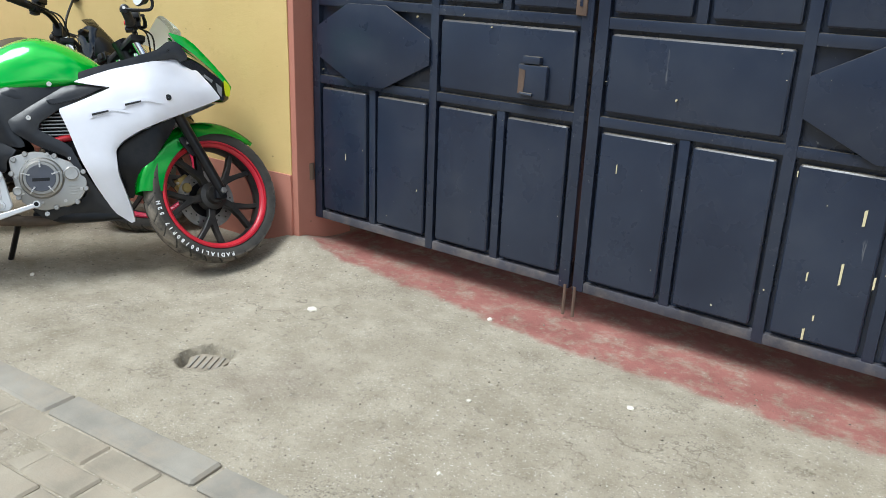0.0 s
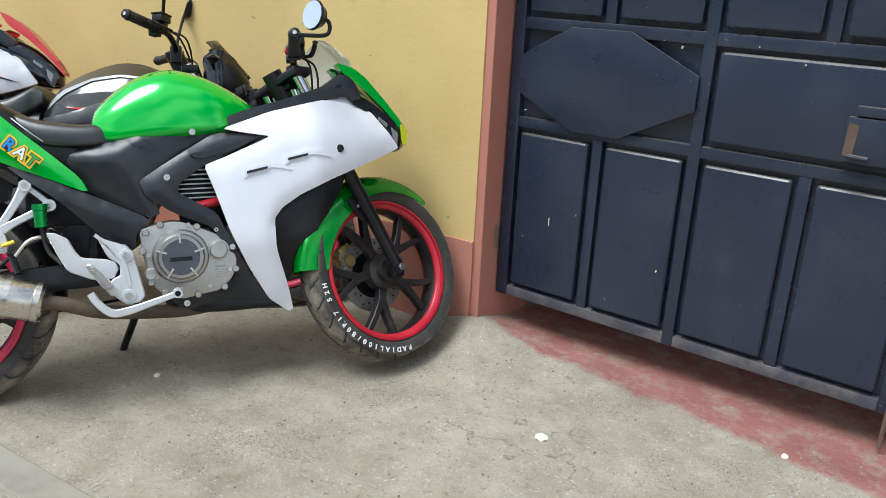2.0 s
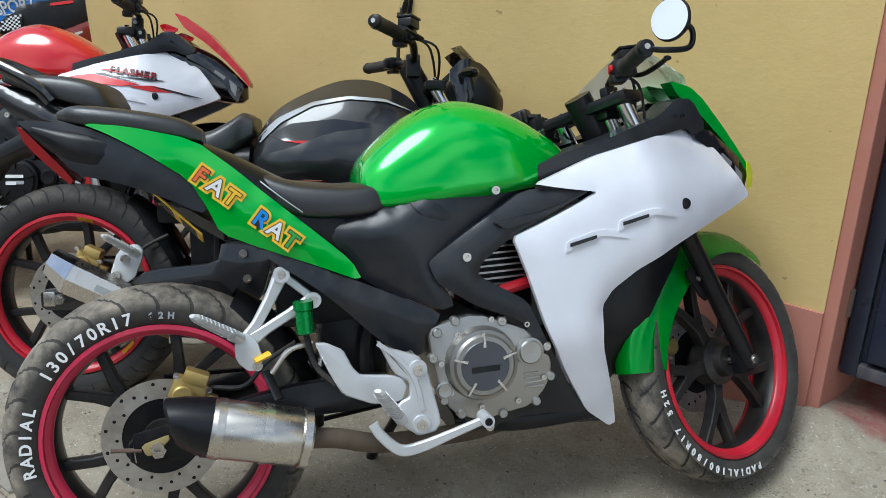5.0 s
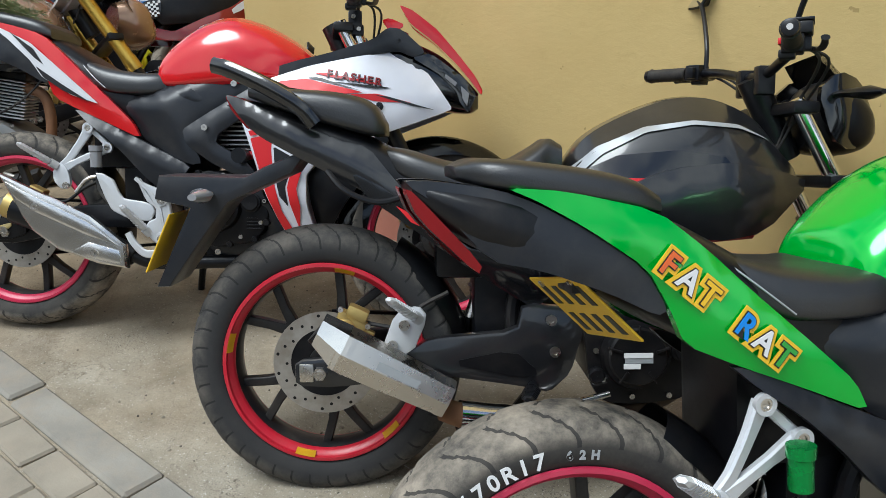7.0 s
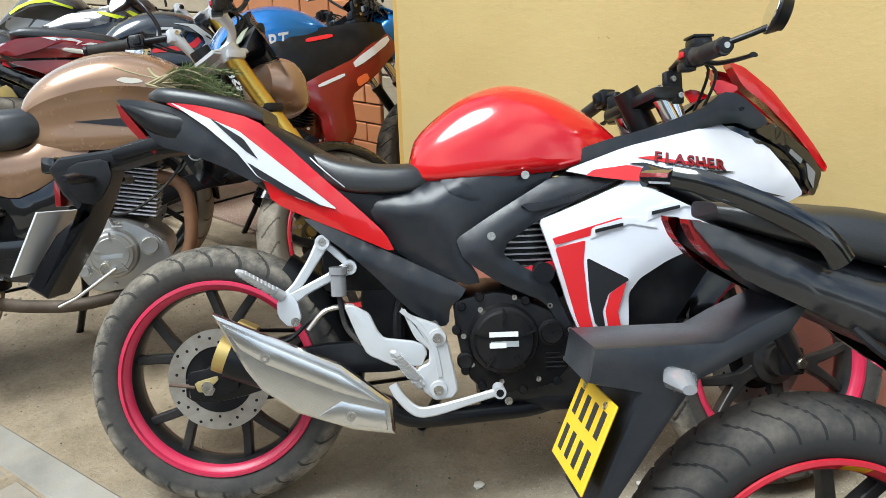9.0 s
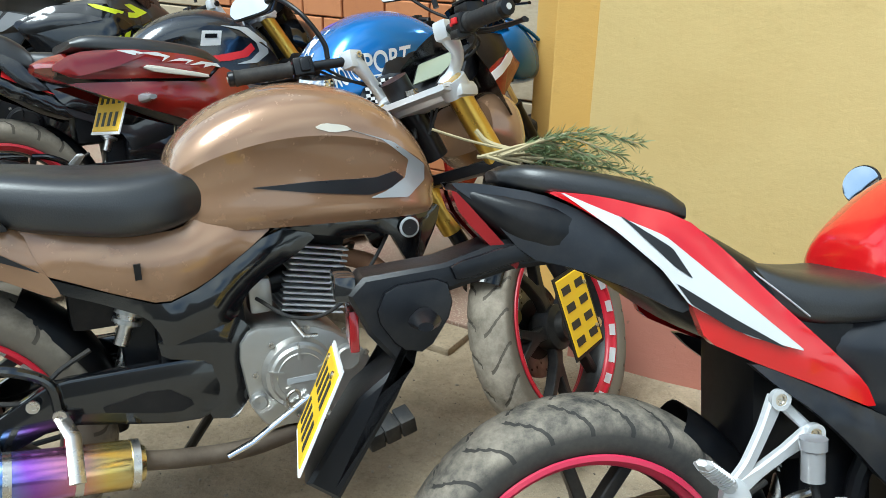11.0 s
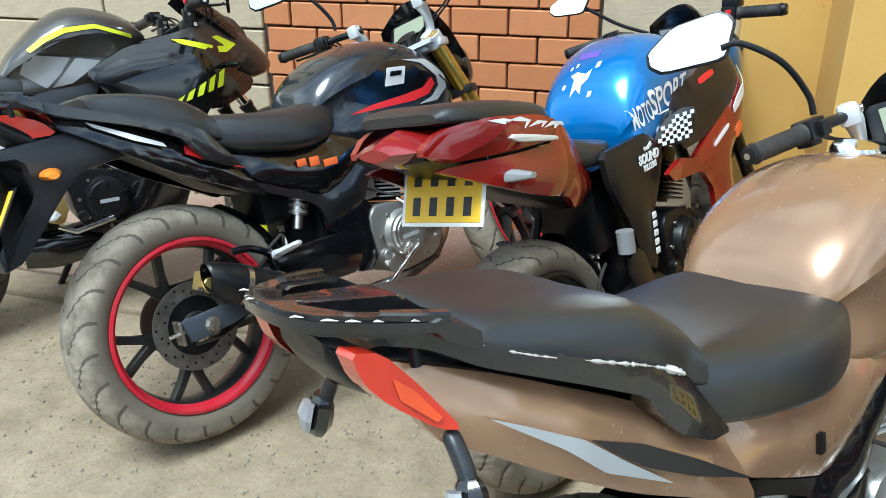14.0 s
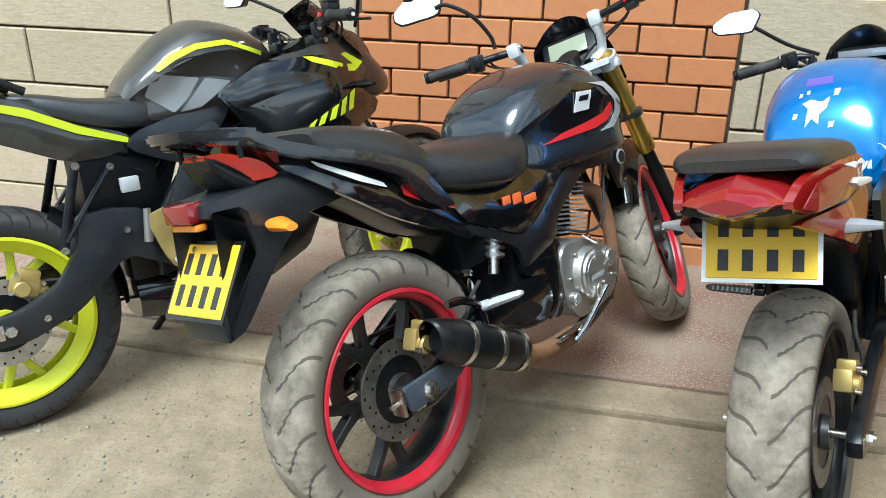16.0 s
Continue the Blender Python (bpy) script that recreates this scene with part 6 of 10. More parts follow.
    hexbolts(b, [(0.506, -0.2115, 0.414), (0.505, -0.2115, 0.302)], 0.011)
    foot_peg(b, (0.462, -0.208, 0.322), (-0.048, -0.062, 0.078))
    pedal = part("brake_pedal", ribbon([(0.408, -0.214, 0.318), (0.424, -0.216, 0.290), (0.458, -0.220, 0.260), (0.500, -0.222, 0.262), (0.560, -0.224, 0.278), (0.630, -0.226, 0.298)], 0.012, [0.020, 0.020, 0.022, 0.022, 0.018, 0.016]), M["silver"], b, "silver painted brake pedal", 30)
    part("pedal_tip", tube([(0.632, -0.252, 0.301), (0.632, -0.208, 0.301)], [0.013, 0.013], 16), M["silver"], pedal)
    part("tip_bore", tube([(0.632, -0.2532, 0.301), (0.632, -0.250, 0.301)], 0.008, 14), M["engine_dark"], pedal)
    part("axle_plate", plate(soften([(-0.045, 0.343), (0.010, 0.352), (0.066, 0.352), (0.066, 0.302), (0.010, 0.284), (-0.041, 0.283)], 0.1), -0.146, -0.136, 0.003), M["engine_dark"], b, "black axle plate")
    part("adjuster", plate(soften([(-0.030, 0.322), (0.022, 0.336), (0.024, 0.326), (-0.006, 0.300), (-0.022, 0.300)], 0.15), -0.150, -0.146, 0.0015), M["brass_dull"], b, "dull brass axle lock plate")
    part("adjuster_screw", tube([(-0.030, -0.143, 0.311), (-0.085, -0.143, 0.318)], 0.0045, 8), M["rust"], b)
    hexbolts(b, [(0.0, -0.150, 0.312)], 0.013)
    res = part("brake_fluid_cup", tube([(0.297, -0.165, 0.505), (0.297, -0.165, 0.550), (0.297, -0.165, 0.552), (0.297, -0.165, 0.568)], [0.017, 0.017, 0.020, 0.020], 18), M["brass" if paint == "green" else "lens_clear"], b, "brake fluid cup")
    part("cup_hose", tube(curve_pts([(0.297, -0.165, 0.505), (0.310, -0.175, 0.44), (0.345, -0.19, 0.40)], 5), 0.006, 8), M["grip"], res)
    part("brake_hose_coil", tube(curve_pts([(0.225, -0.150, 0.430), (0.262, -0.150, 0.470), (0.310, -0.145, 0.480)], 6), 0.006, 8), M["steel"], b)
    rear_brake(b)
    return fair, tail, wt


def twin_front(b, S, fender, axle=(1.338, 0, 0.300)):
    guard = part("front_mudguard", mudguard(0.318, 0.074, 48, 176, axle, 30, 0.088), M[fender], b, "painted mudguard with deep side skirts", 40, S)
    for sgn in (-1, 1):
        part("guard_bracket", plate(soften([(axle[0] - 0.075, axle[2] + 0.165), (axle[0] - 0.125, axle[2] + 0.235), (axle[0] - 0.155, axle[2] + 0.225), (axle[0] - 0.105, axle[2] + 0.150)], 0.2), sgn * 0.086 - 0.004, sgn * 0.086 + 0.004, 0.002), M["matte"], guard)
        part("bolt", bolt(0.006, 0.005, (axle[0] - 0.12, -0.092 if sgn < 0 else 0.088, axle[2] + 0.205)), M["steel"], guard)


def windscreen(b, mat, edge_mat, top=1.02, rim=0.010):
    """A curved screen over the nose with a painted rim."""
    bm = bmesh.new()
    rows = []
    for k in range(8):
        t = k / 7
        x, z, w = 1.08 + 0.21 * t, top - 0.01 - (top - 0.90) * t, 0.085 + 0.035 * math.sin(math.pi * t)
        rows.append([bm.verts.new((x - 0.06 * abs(u) ** 2, w * u, z - 0.05 * abs(u) ** 2)) for u in [j / 6 - 1 for j in range(13)]])
    for p, q in zip(rows, rows[1:]):
        for j in range(12):
            bm.faces.new((p[j], p[j + 1], q[j + 1], q[j]))
    bmesh.ops.solidify(bm, geom=bm.faces, thickness=0.0025)
    part("windscreen", bm, M[mat], b, "", 50)
    for sgn in (-1, 1):
        part("screen_rim", tube(curve_pts([(1.125, sgn * 0.090, 0.965), (1.19, sgn * 0.108, 0.930), (1.28, sgn * 0.100, 0.880), (1.36, sgn * 0.070, 0.815), (1.405, sgn * 0.025, 0.745)], 5), rim, 10, True, 0.6), M[edge_mat], b)


def bent_screen(b):
    """A loose, clear windscreen that stands skewed over the nose, its pale reflection put into the colour."""
    top = curve_pts([(1.050, 0.190, 0.962), (1.090, 0.135, 1.010), (1.130, 0.065, 1.056), (1.160, 0.000, 1.030), (1.180, -0.055, 0.985)], 4)
    low = curve_pts([(1.120, 0.150, 0.895), (1.170, 0.105, 0.905), (1.205, 0.050, 0.918), (1.215, 0.000, 0.924), (1.205, -0.065, 0.930)], 4)
    bm = bmesh.new()
    rows = [[bm.verts.new(p.lerp(q, k / 5) + Vector((0.012, 0, 0.012)) * math.sin(math.pi * k / 5)) for k in range(6)] for p, q in zip(top, low)]
    for p, q in zip(rows, rows[1:]):
        for j in range(5):
            bm.faces.new((p[j], p[j + 1], q[j + 1], q[j]))
    bmesh.ops.solidify(bm, geom=bm.faces, thickness=0.003)
    part("windscreen", bm, M["screen_sheen"], b, "clear windscreen with its pale reflection in the colour, bent out of place", 50)


def make_green():
    b = bike_thing("green and white sports motorcycle with lettered tail, leaning on its stand", -3.536, 0.928, 57.4, 16, -0.012)
    axle = (1.270, 0, 0.285)
    S, rear, front = running_gear(b, 24.5, "rim_pink", "rim_red", "tyre_dusty", "tyre_dusty", turn=8, top=(0.983, 0, 0.925), axle=axle)
    fair, tail, wt = twin_body(b, "green", "green", "white", "alloy", "steel")
    twin_front(b, S, "green", axle)
    bent_screen(b)
    grip = S.inverted() @ Vector((1.000, -0.262, 1.012))
    bars(b, S, (1.000, 0.06, 0.905), grip, (grip.x + 0.02, 0.36, grip.z - 0.03), style="clip", feet=((1.012, -0.028, 0.912), (1.000, 0.165, 0.905)))
    q = S.inverted()
    arm = [q @ Vector(p) for p in ((1.000, -0.270, 1.010), (1.040, -0.278, 1.005), (1.092, -0.272, 1.010), (1.100, -0.268, 1.045), (1.072, -0.262, 1.062))]
    round_mirror(b, S, q @ Vector((1.058, -0.262, 1.066)), arm, q.to_3x3() @ Vector((-0.80, -0.50, -0.10)), (0.044, 0.044))
    # silencer
    can = can_round(b, (0.100, -0.202, 0.356), (0.288, -0.197, 0.303), 0.056, "steel")
    for k in range(6):
        a = radians(60 * k + 15)
        part("rivet", bolt(0.0035, 0.002, (0.115, -0.258, 0.352)) if k == 0 else tube([(0.272, -0.198 - 0.0545 * math.cos(a), 0.307 + 0.0545 * math.sin(a)), (0.272, -0.198 - 0.0572 * math.cos(a), 0.307 + 0.0572 * math.sin(a))], 0.0035, 8), M["steel"], can)
    pipe(b, [(0.285, -0.197, 0.304), (0.34, -0.187, 0.292), (0.42, -0.165, 0.262), (0.52, -0.13, 0.245), (0.68, -0.09, 0.235), (0.82, -0.05, 0.27), (0.86, 0, 0.42)], 0.020)
    part("silencer_strap", tube([(0.215, -0.150, 0.435), (0.235, -0.185, 0.385)], 0.010, 8, True, 0.5), M["matte"], b)
    # lettering on the tyre and the tail
    y = -0.0686
    ring_words("130/70R17", 0.2500, 150, 5.36, 0.033, M["decal_white"], rear, y)
    ring_words("62H", 0.2505, 97, 4.4, 0.018, M["decal_silver"], rear, y)
    ring_words("RADIAL", 0.2505, 196, 5.68, 0.031, M["decal_white"], rear, y)
    ring_words("RADIAL", 0.259, -75 + 20, 5.0, 0.022, M["decal_white"], front, -0.0574)
    ring_words("100/80R17 52H", 0.259, -105 + 20, 5.0, 0.022, M["decal_white"], front, -0.0574)
    a = math.atan2(0.667 - 0.837, 0.310 - 0.116)
    cols = ["decal_orange", "decal_white", "decal_yellow", None, "decal_blue", "decal_white", "decal_green"]
    for k, ch in enumerate("FAT RAT"):
        if ch == " ":
            continue
        t = k / 6
        x, z = 0.129 + 0.156 * t, 0.823 - 0.138 * t
        w = wt(x, z) + 0.0045
        turn = Matrix.Translation((x, -w, z)) @ Matrix.Rotation(-a, 4, "Y") @ SIDE
        words("sticker_edge", ch, 0.044, M["decal_yellow"], tail, turn, 0.0075, "yellow edge of a sticker letter")
        words("sticker_ground", ch, 0.044, M["decal_black"], tail, turn @ Matrix.Translation((0, 0, 0.0012)), 0.0026)
        words("sticker_letter", ch, 0.044, M[cols[k]], tail, turn @ Matrix.Translation((0, 0, 0.0024)), 0.0010, "cartoon sticker letter")
    across, face = Vector((0.04, -0.985, 0.16)).normalized(), Vector((0.73, 0.137, 0.66))
    face = (face - across * face.dot(across)).normalized()
    up = across.cross(face)
    number_plate(b, Matrix(((across.x, face.x, up.x, 0.069), (across.y, face.y, up.y, 0.028), (across.z, face.z, up.z, 0.742), (0, 0, 0, 1))), 0.19, 0.135)
    part("plate_bracket", box((0.03, -0.03, 0.775), (0.11, 0.03, 0.82), 0.005), M["matte"], b)
    part("lime_sticker", shell([(1.360, 0.775), (1.388, 0.745), (1.382, 0.700), (1.362, 0.705)], lambda x, z: 0.118 - 0.60 * max(0, x - 1.26) + 0.003, -1, 0.002, 0.002), M["lime"], b, "lime sticker with ragged marks", 40)
    part("peg_tape", tube([(0.225, -0.152, 0.470), (0.195, -0.160, 0.460)], 0.012, 8, True, 0.5), M["decal_yellow"], b, "frayed yellow tape")
    return b


def make_red():
    b = bike_thing("red and white sports motorcycle with black engine and crimson rim stripes", -5.634, 0.891, 42.5, 17.0, 0.0)
    axle = (1.300, 0, 0.295)
    S, rear, front = running_gear(b, 14, "rim_pink", "rim_pink", "tyre_dusty", "tyre_dusty", turn=-10, axle=axle)
    fair, tail, wt = twin_body(b, "red", "red", "white", "engine_dark", "engine_dark", Matrix.Translation((0.022, 0, 0.012)))
    twin_front(b, S, "black_gloss", axle)
    grip = S.inverted() @ Vector((1.075, -0.330, 0.985))
    bars(b, S, (1.020, 0.03, 0.920), grip, (grip.x, 0.36, grip.z), style="clip", feet=((1.030, -0.075, 0.925), (1.010, 0.130, 0.925)))
    q = S.inverted()
    round_mirror(b, S, q @ Vector((1.165, -0.345, 1.045)), [q @ Vector(p) for p in ((1.080, -0.335, 0.990), (1.125, -0.345, 1.005), (1.165, -0.350, 1.020))], (-1, 0.3, 0.15), (0.045, 0.045))
    tip = S @ Vector((grip.x, 0.372, grip.z))
    round_mirror(b, Matrix(), (0.800, 0.385, 0.905), [tip, (tip + Vector((0.808, 0.392, 0.900))) / 2 + Vector((0, 0.012, -0.010)), (0.812, 0.390, 0.898)], (-0.93, -0.36, 0.0), (0.044, 0.044))
    # tail stripes
    decal("silver_stripe", [(-0.060, 0.936), (0.090, 0.868), (0.200, 0.775), (0.300, 0.690), (0.215, 0.716), (0.125, 0.768), (0.085, 0.820), (0.020, 0.878)], wt, "decal_pearl", tail, "pearl white flash", 0.006)
    decal("black_stripe", [(0.025, 0.900), (0.100, 0.850), (0.130, 0.805), (0.105, 0.822)], wt, "decal_black", tail, "black dagger stripe", 0.0075)
    decal("black_stripe", [(0.105, 0.800), (0.190, 0.745), (0.275, 0.694), (0.190, 0.728), (0.128, 0.768)], wt, "decal_black", tail, "", 0.0075)
    # fairing graphics
    f = twin_width
    decal("red_stripe", [(0.832, 0.746), (0.850, 0.758), (0.925, 0.766), (1.088, 0.728), (1.020, 0.722), (0.900, 0.736)], f, "decal_red", fair, "red flash", 0.006)
    decal("red_stripe", [(1.050, 0.722), (1.125, 0.726), (1.225, 0.702), (1.120, 0.704)], f, "decal_red", fair, "", 0.006)
    decal("black_stripe", [(1.120, 0.722), (1.160, 0.718), (1.290, 0.684), (1.225, 0.694)], f, "decal_black", fair, "", 0.0065)
    decal("black_stripe", [(0.925, 0.770), (0.960, 0.770), (1.090, 0.730), (1.060, 0.738)], f, "decal_black", fair, "", 0.0065)
    decal("black_stripe", [(1.000, 0.758), (1.165, 0.744), (1.120, 0.740)], f, "decal_black", fair, "", 0.007)
    decal("red_stripe", [(0.945, 0.782), (0.995, 0.784), (1.000, 0.778), (1.110, 0.760), (1.140, 0.750), (1.000, 0.770)], f, "decal_red", fair, "", 0.0068)
    wrap_words("name_shadow", "FLASHER", (0.990, 0.778), (1.128, 0.757), 0.034, lambda x, z: f(x, z) + 0.0045, M["decal_black"], fair, 0.0016, "black edge of the sticker lettering")
    wrap_words("name_letter", "FLASHER", (0.989, 0.779), (1.127, 0.758), 0.034, lambda x, z: f(x, z) + 0.0058, M["decal_maroon"], fair, 0.0004, "dark red sticker lettering")
    decal("red_stripe", [(0.757, 0.615), (0.905, 0.656), (0.915, 0.636), (0.764, 0.601)], f, "decal_red", fair, "", 0.006)
    decal("red_stripe", [(0.763, 0.594), (0.828, 0.609), (0.823, 0.562), (0.832, 0.457), (0.850, 0.385), (0.905, 0.285), (0.890, 0.275), (0.845, 0.345), (0.805, 0.440), (0.778, 0.540)], f, "decal_red", fair, "", 0.006)
    decal("black_stripe", [(0.830, 0.572), (0.922, 0.522), (0.875, 0.492), (0.862, 0.455), (0.870, 0.400), (0.845, 0.430), (0.835, 0.480)], f, "decal_black", fair, "", 0.006)
    decal("red_stripe", [(0.915, 0.518), (0.878, 0.492), (0.868, 0.455), (0.876, 0.405), (0.900, 0.330), (0.905, 0.400), (0.895, 0.452)], f, "decal_red", fair, "", 0.006)
    part("crash_knob", tube([(0.735, -0.15, 0.545), (0.735, -0.215, 0.545)], [0.018, 0.022], 20), M["matte"], b, "round black crash knob")
    for down, length in ((0.0, 0.062), (0.024, 0.036)):
        part("name_bar", bars_of(0.617, 0.408 - down, [(0.0, length, 0.011)], -0.1965), M["decal_white"], b, "white name bar on the cover")
    # pointed silencer with a heat shield
    can = part("silencer", tube([(0.060, -0.175, 0.385), (0.405, -0.165, 0.245)], [0.050, 0.030], 20), M["matte"], b)
    sh = part("heat_shield", plate([(0.037, 0.486), (0.147, 0.436), (0.303, 0.367), (0.406, 0.285), (0.412, 0.215), (0.324, 0.228), (0.206, 0.268), (0.134, 0.320), (0.103, 0.363)], -0.236, -0.205, 0.014, 3), M["polished"], can, "polished steel heat shield ending in a point")
    part("shield_facet", plate([(0.062, 0.462), (0.150, 0.420), (0.300, 0.350), (0.385, 0.285), (0.300, 0.310), (0.150, 0.375), (0.095, 0.410)], -0.242, -0.232, 0.006, 2), M["polished"], sh, "raised polished facet")
    part("shield_step", plate([(0.250, 0.262), (0.330, 0.240), (0.395, 0.228), (0.392, 0.268), (0.300, 0.292)], -0.240, -0.232, 0.005, 2), M["polished"], sh)
    part("bronze_tip", tube([(0.035, -0.175, 0.395), (0.080, -0.175, 0.377)], 0.043, 24), M["caliper"], can)
    hexbolts(b, [(0.147, -0.237, 0.390), (0.320, -0.237, 0.260)], 0.010)
    pipe(b, [(0.40, -0.165, 0.247), (0.46, -0.155, 0.225), (0.60, -0.13, 0.225), (0.75, -0.10, 0.235), (0.84, -0.04, 0.29), (0.86, 0, 0.42)], 0.020, "matte")
    part("hanging_tag", box((1.222, -0.118, 0.385), (1.272, -0.113, 0.450), 0.004), M["paper"], b, "faded paper tag in a clear sleeve", 35, S)
    # long plate holder behind the rear wheel
    holder = part("plate_holder", plate([(-0.02, 0.830), (-0.115, 0.872), (-0.217, 0.840), (-0.331, 0.826), (-0.356, 0.801), (-0.327, 0.742), (-0.288, 0.698), (-0.347, 0.653), (-0.425, 0.536), (-0.378, 0.506), (-0.290, 0.648), (-0.250, 0.728), (-0.226, 0.793), (-0.116, 0.823)], -0.066, 0.066, 0.016, 3), M["matte"], b, "long black plastic plate holder")
    number_plate(holder, Matrix.Translation((-0.402, 0, 0.635)) @ Matrix.Rotation(radians(-90), 4, "Z") @ Matrix.Rotation(radians(-25), 4, "X"), border="decal_white")
    part("rear_lamp", box((-0.372, -0.06, 0.790), (-0.340, 0.06, 0.828), 0.008), M["lens_smoke"], holder, "smoked plate lamp")
    part("reflector", box((-0.352, -0.045, 0.715), (-0.338, 0.045, 0.775), 0.004), M["lens_red"], holder, "small red reflector")
    part("holder_boss", plate(soften([(-0.30, 0.812), (-0.215, 0.822), (-0.205, 0.775), (-0.245, 0.715), (-0.285, 0.722), (-0.318, 0.770)], 0.2), -0.078, -0.064, 0.008), M["matte"], holder, "raised oval boss", 30)
    part("holder_rib", plate(soften([(-0.21, 0.838), (-0.10, 0.866), (-0.04, 0.842), (-0.11, 0.836), (-0.20, 0.812)], 0.15), -0.076, -0.064, 0.006), M["matte"], holder, "", 30)
    for sgn in (-1, 1):
        part("rear_indicator", tube([(-0.25, sgn * 0.085, 0.775), (-0.26, sgn * 0.15, 0.775), (-0.265, sgn * 0.19, 0.775)], [0.012, 0.022, 0.010], 12, True, 0.6), M["matte"], holder)
    return b


green_bike, red_bike = make_green(), make_red()
# ---- the black naked motorcycle between the twins ----
def make_black():
    b = bike_thing("black naked motorcycle with red rims and a square steel silencer", -4.367, 1.109, 46.0, 16, -0.022)
    S, rear, front = running_gear(b, 4, "rim_red", "rim_pink", "tyre_clean", "tyre_dusty", turn=5, dashes=("decal_yellow", (82, 172, -42, 262), 12), top=(1.02, 0, 0.885), head=(1.04, 0, 0.86), rear_r=0.312, rear_w=0.14)
    tank = [(0.515, 0.62, 0.69, 0.08), (0.535, 0.62, 0.745, 0.10), (0.58, 0.62, 0.808, 0.125), (0.65, 0.62, 0.853, 0.143), (0.75, 0.62, 0.892, 0.155), (0.82, 0.62, 0.901, 0.158), (0.885, 0.625, 0.890, 0.152), (0.96, 0.64, 0.852, 0.13), (1.02, 0.66, 0.79, 0.10), (1.05, 0.68, 0.755, 0.07)]
    section = [(0.90, 0.0), (1.0, 0.18), (1.0, 0.38), (0.955, 0.52, 1), (0.88, 0.64), (0.76, 0.79, 1), (0.50, 0.90), (0.30, 0.985, 1), (0.0, 1.0)]
    wt = hull_width(tank, section)
    t = part("fuel_tank", hull(tank, section), M["black_satin"], b, "", 20)
    decal("knee_panel", [(0.575, 0.742), (0.640, 0.772), (0.760, 0.782), (0.860, 0.768), (0.875, 0.752), (0.800, 0.730), (0.700, 0.714), (0.630, 0.722)], wt, "black_gloss", t, "glossy black knee panel", 0.0045)
    decal("silver_stripe", [(0.535, 0.735), (0.60, 0.790), (0.70, 0.832), (0.80, 0.845), (0.90, 0.836), (0.98, 0.800), (0.90, 0.828), (0.80, 0.836), (0.70, 0.820), (0.61, 0.775), (0.55, 0.722)], wt, "decal_silver", t, "thin silver line", 0.0060)
    decal("red_stripe", [(0.615, 0.725), (0.70, 0.712), (0.80, 0.728), (0.86, 0.752), (0.80, 0.740), (0.70, 0.724)], wt, "decal_red", t, "red line", 0.0062)
    cover("tank_shroud", [(0.536, 0.680), (0.640, 0.705), (0.748, 0.745), (0.871, 0.757), (0.980, 0.740), (1.070, 0.712), (0.958, 0.606), (0.833, 0.590), (0.697, 0.622), (0.591, 0.610)], lambda x, z: 0.172 - 0.35 * max(0, x - 0.88), "black_satin", b, "dark satin side shroud with a scuff", crown=0.008)
    part("rider_seat", cushion([(0.13, 0.760, 0.792, 0.06, 0.5), (0.19, 0.722, 0.785, 0.115, 0.5), (0.30, 0.685, 0.755, 0.130, 0.45), (0.40, 0.678, 0.755, 0.130, 0.45), (0.465, 0.69, 0.786, 0.115, 0.45), (0.50, 0.715, 0.808, 0.095, 0.5), (0.528, 0.74, 0.795, 0.07, 0.5)], 30, 5, 2.8), M["seat"], b, "", 60)
    part("pillion_seat", cushion([(-0.155, 0.900, 0.926, 0.04, 0.5), (-0.075, 0.870, 0.918, 0.092, 0.4), (0.037, 0.835, 0.910, 0.108, 0.4), (0.115, 0.815, 0.888, 0.105, 0.4), (0.145, 0.815, 0.845, 0.07, 0.5)], 28, 5, 2.8), M["seat"], b, "", 60)
    tailp = [(-0.205, 0.906), (-0.172, 0.898), (-0.060, 0.850), (0.030, 0.816), (0.110, 0.790), (0.155, 0.735), (0.205, 0.676), (0.172, 0.655), (0.085, 0.704), (-0.030, 0.763), (-0.128, 0.815), (-0.160, 0.845)]
    wtail = lambda x, z: 0.104 + 0.20 * min(0, x + 0.05) + 0.10 * max(0, x) - 0.35 * max(0.0, z - (0.800 - 0.46 * x))
    cover("tail_panel", tailp, wtail, "black_satin", b, "dark satin tail panel", crown=0.003, step=0.013)
    part("tail_core", loft([(-0.18, 0.86, 0.90, 0.05, 0.5), (-0.05, 0.77, 0.87, 0.085, 0.5), (0.10, 0.69, 0.82, 0.10, 0.5), (0.30, 0.60, 0.72, 0.11, 0.5), (0.52, 0.58, 0.72, 0.11, 0.5)], 24, 4, 3.2), M["matte"], b, "", 50)
    tail_lamp(b, [(-0.205, 0.905), (-0.180, 0.902), (-0.125, 0.845), (-0.150, 0.825), (-0.190, 0.870)], lambda x, z: 0.088 + 0.20 * min(0, x + 0.05))
    for sgn in (-1, 1):
        rail = curve_pts([(-0.224, sgn * 0.060, 0.968), (-0.182, sgn * 0.085, 0.955), (-0.098, sgn * 0.108, 0.915), (-0.034, sgn * 0.116, 0.875), (-0.003, sgn * 0.112, 0.838)], 6)
        part("grab_rail", tube(rail, 0.012, 10, True, 1.5), M["black_gloss"], b, "black grab rail", 40)
    part("grab_rail_bridge", tube([(-0.222, -0.062, 0.967), (-0.222, 0.062, 0.967)], 0.011, 10), M["black_gloss"], b)
    cover("side_cover", [(0.072, 0.740), (0.151, 0.700), (0.226, 0.632), (0.339, 0.600), (0.470, 0.640), (0.530, 0.600), (0.528, 0.489), (0.467, 0.440), (0.361, 0.504), (0.226, 0.600), (0.100, 0.690)], 0.128, "black_gloss", b, crown=0.006)
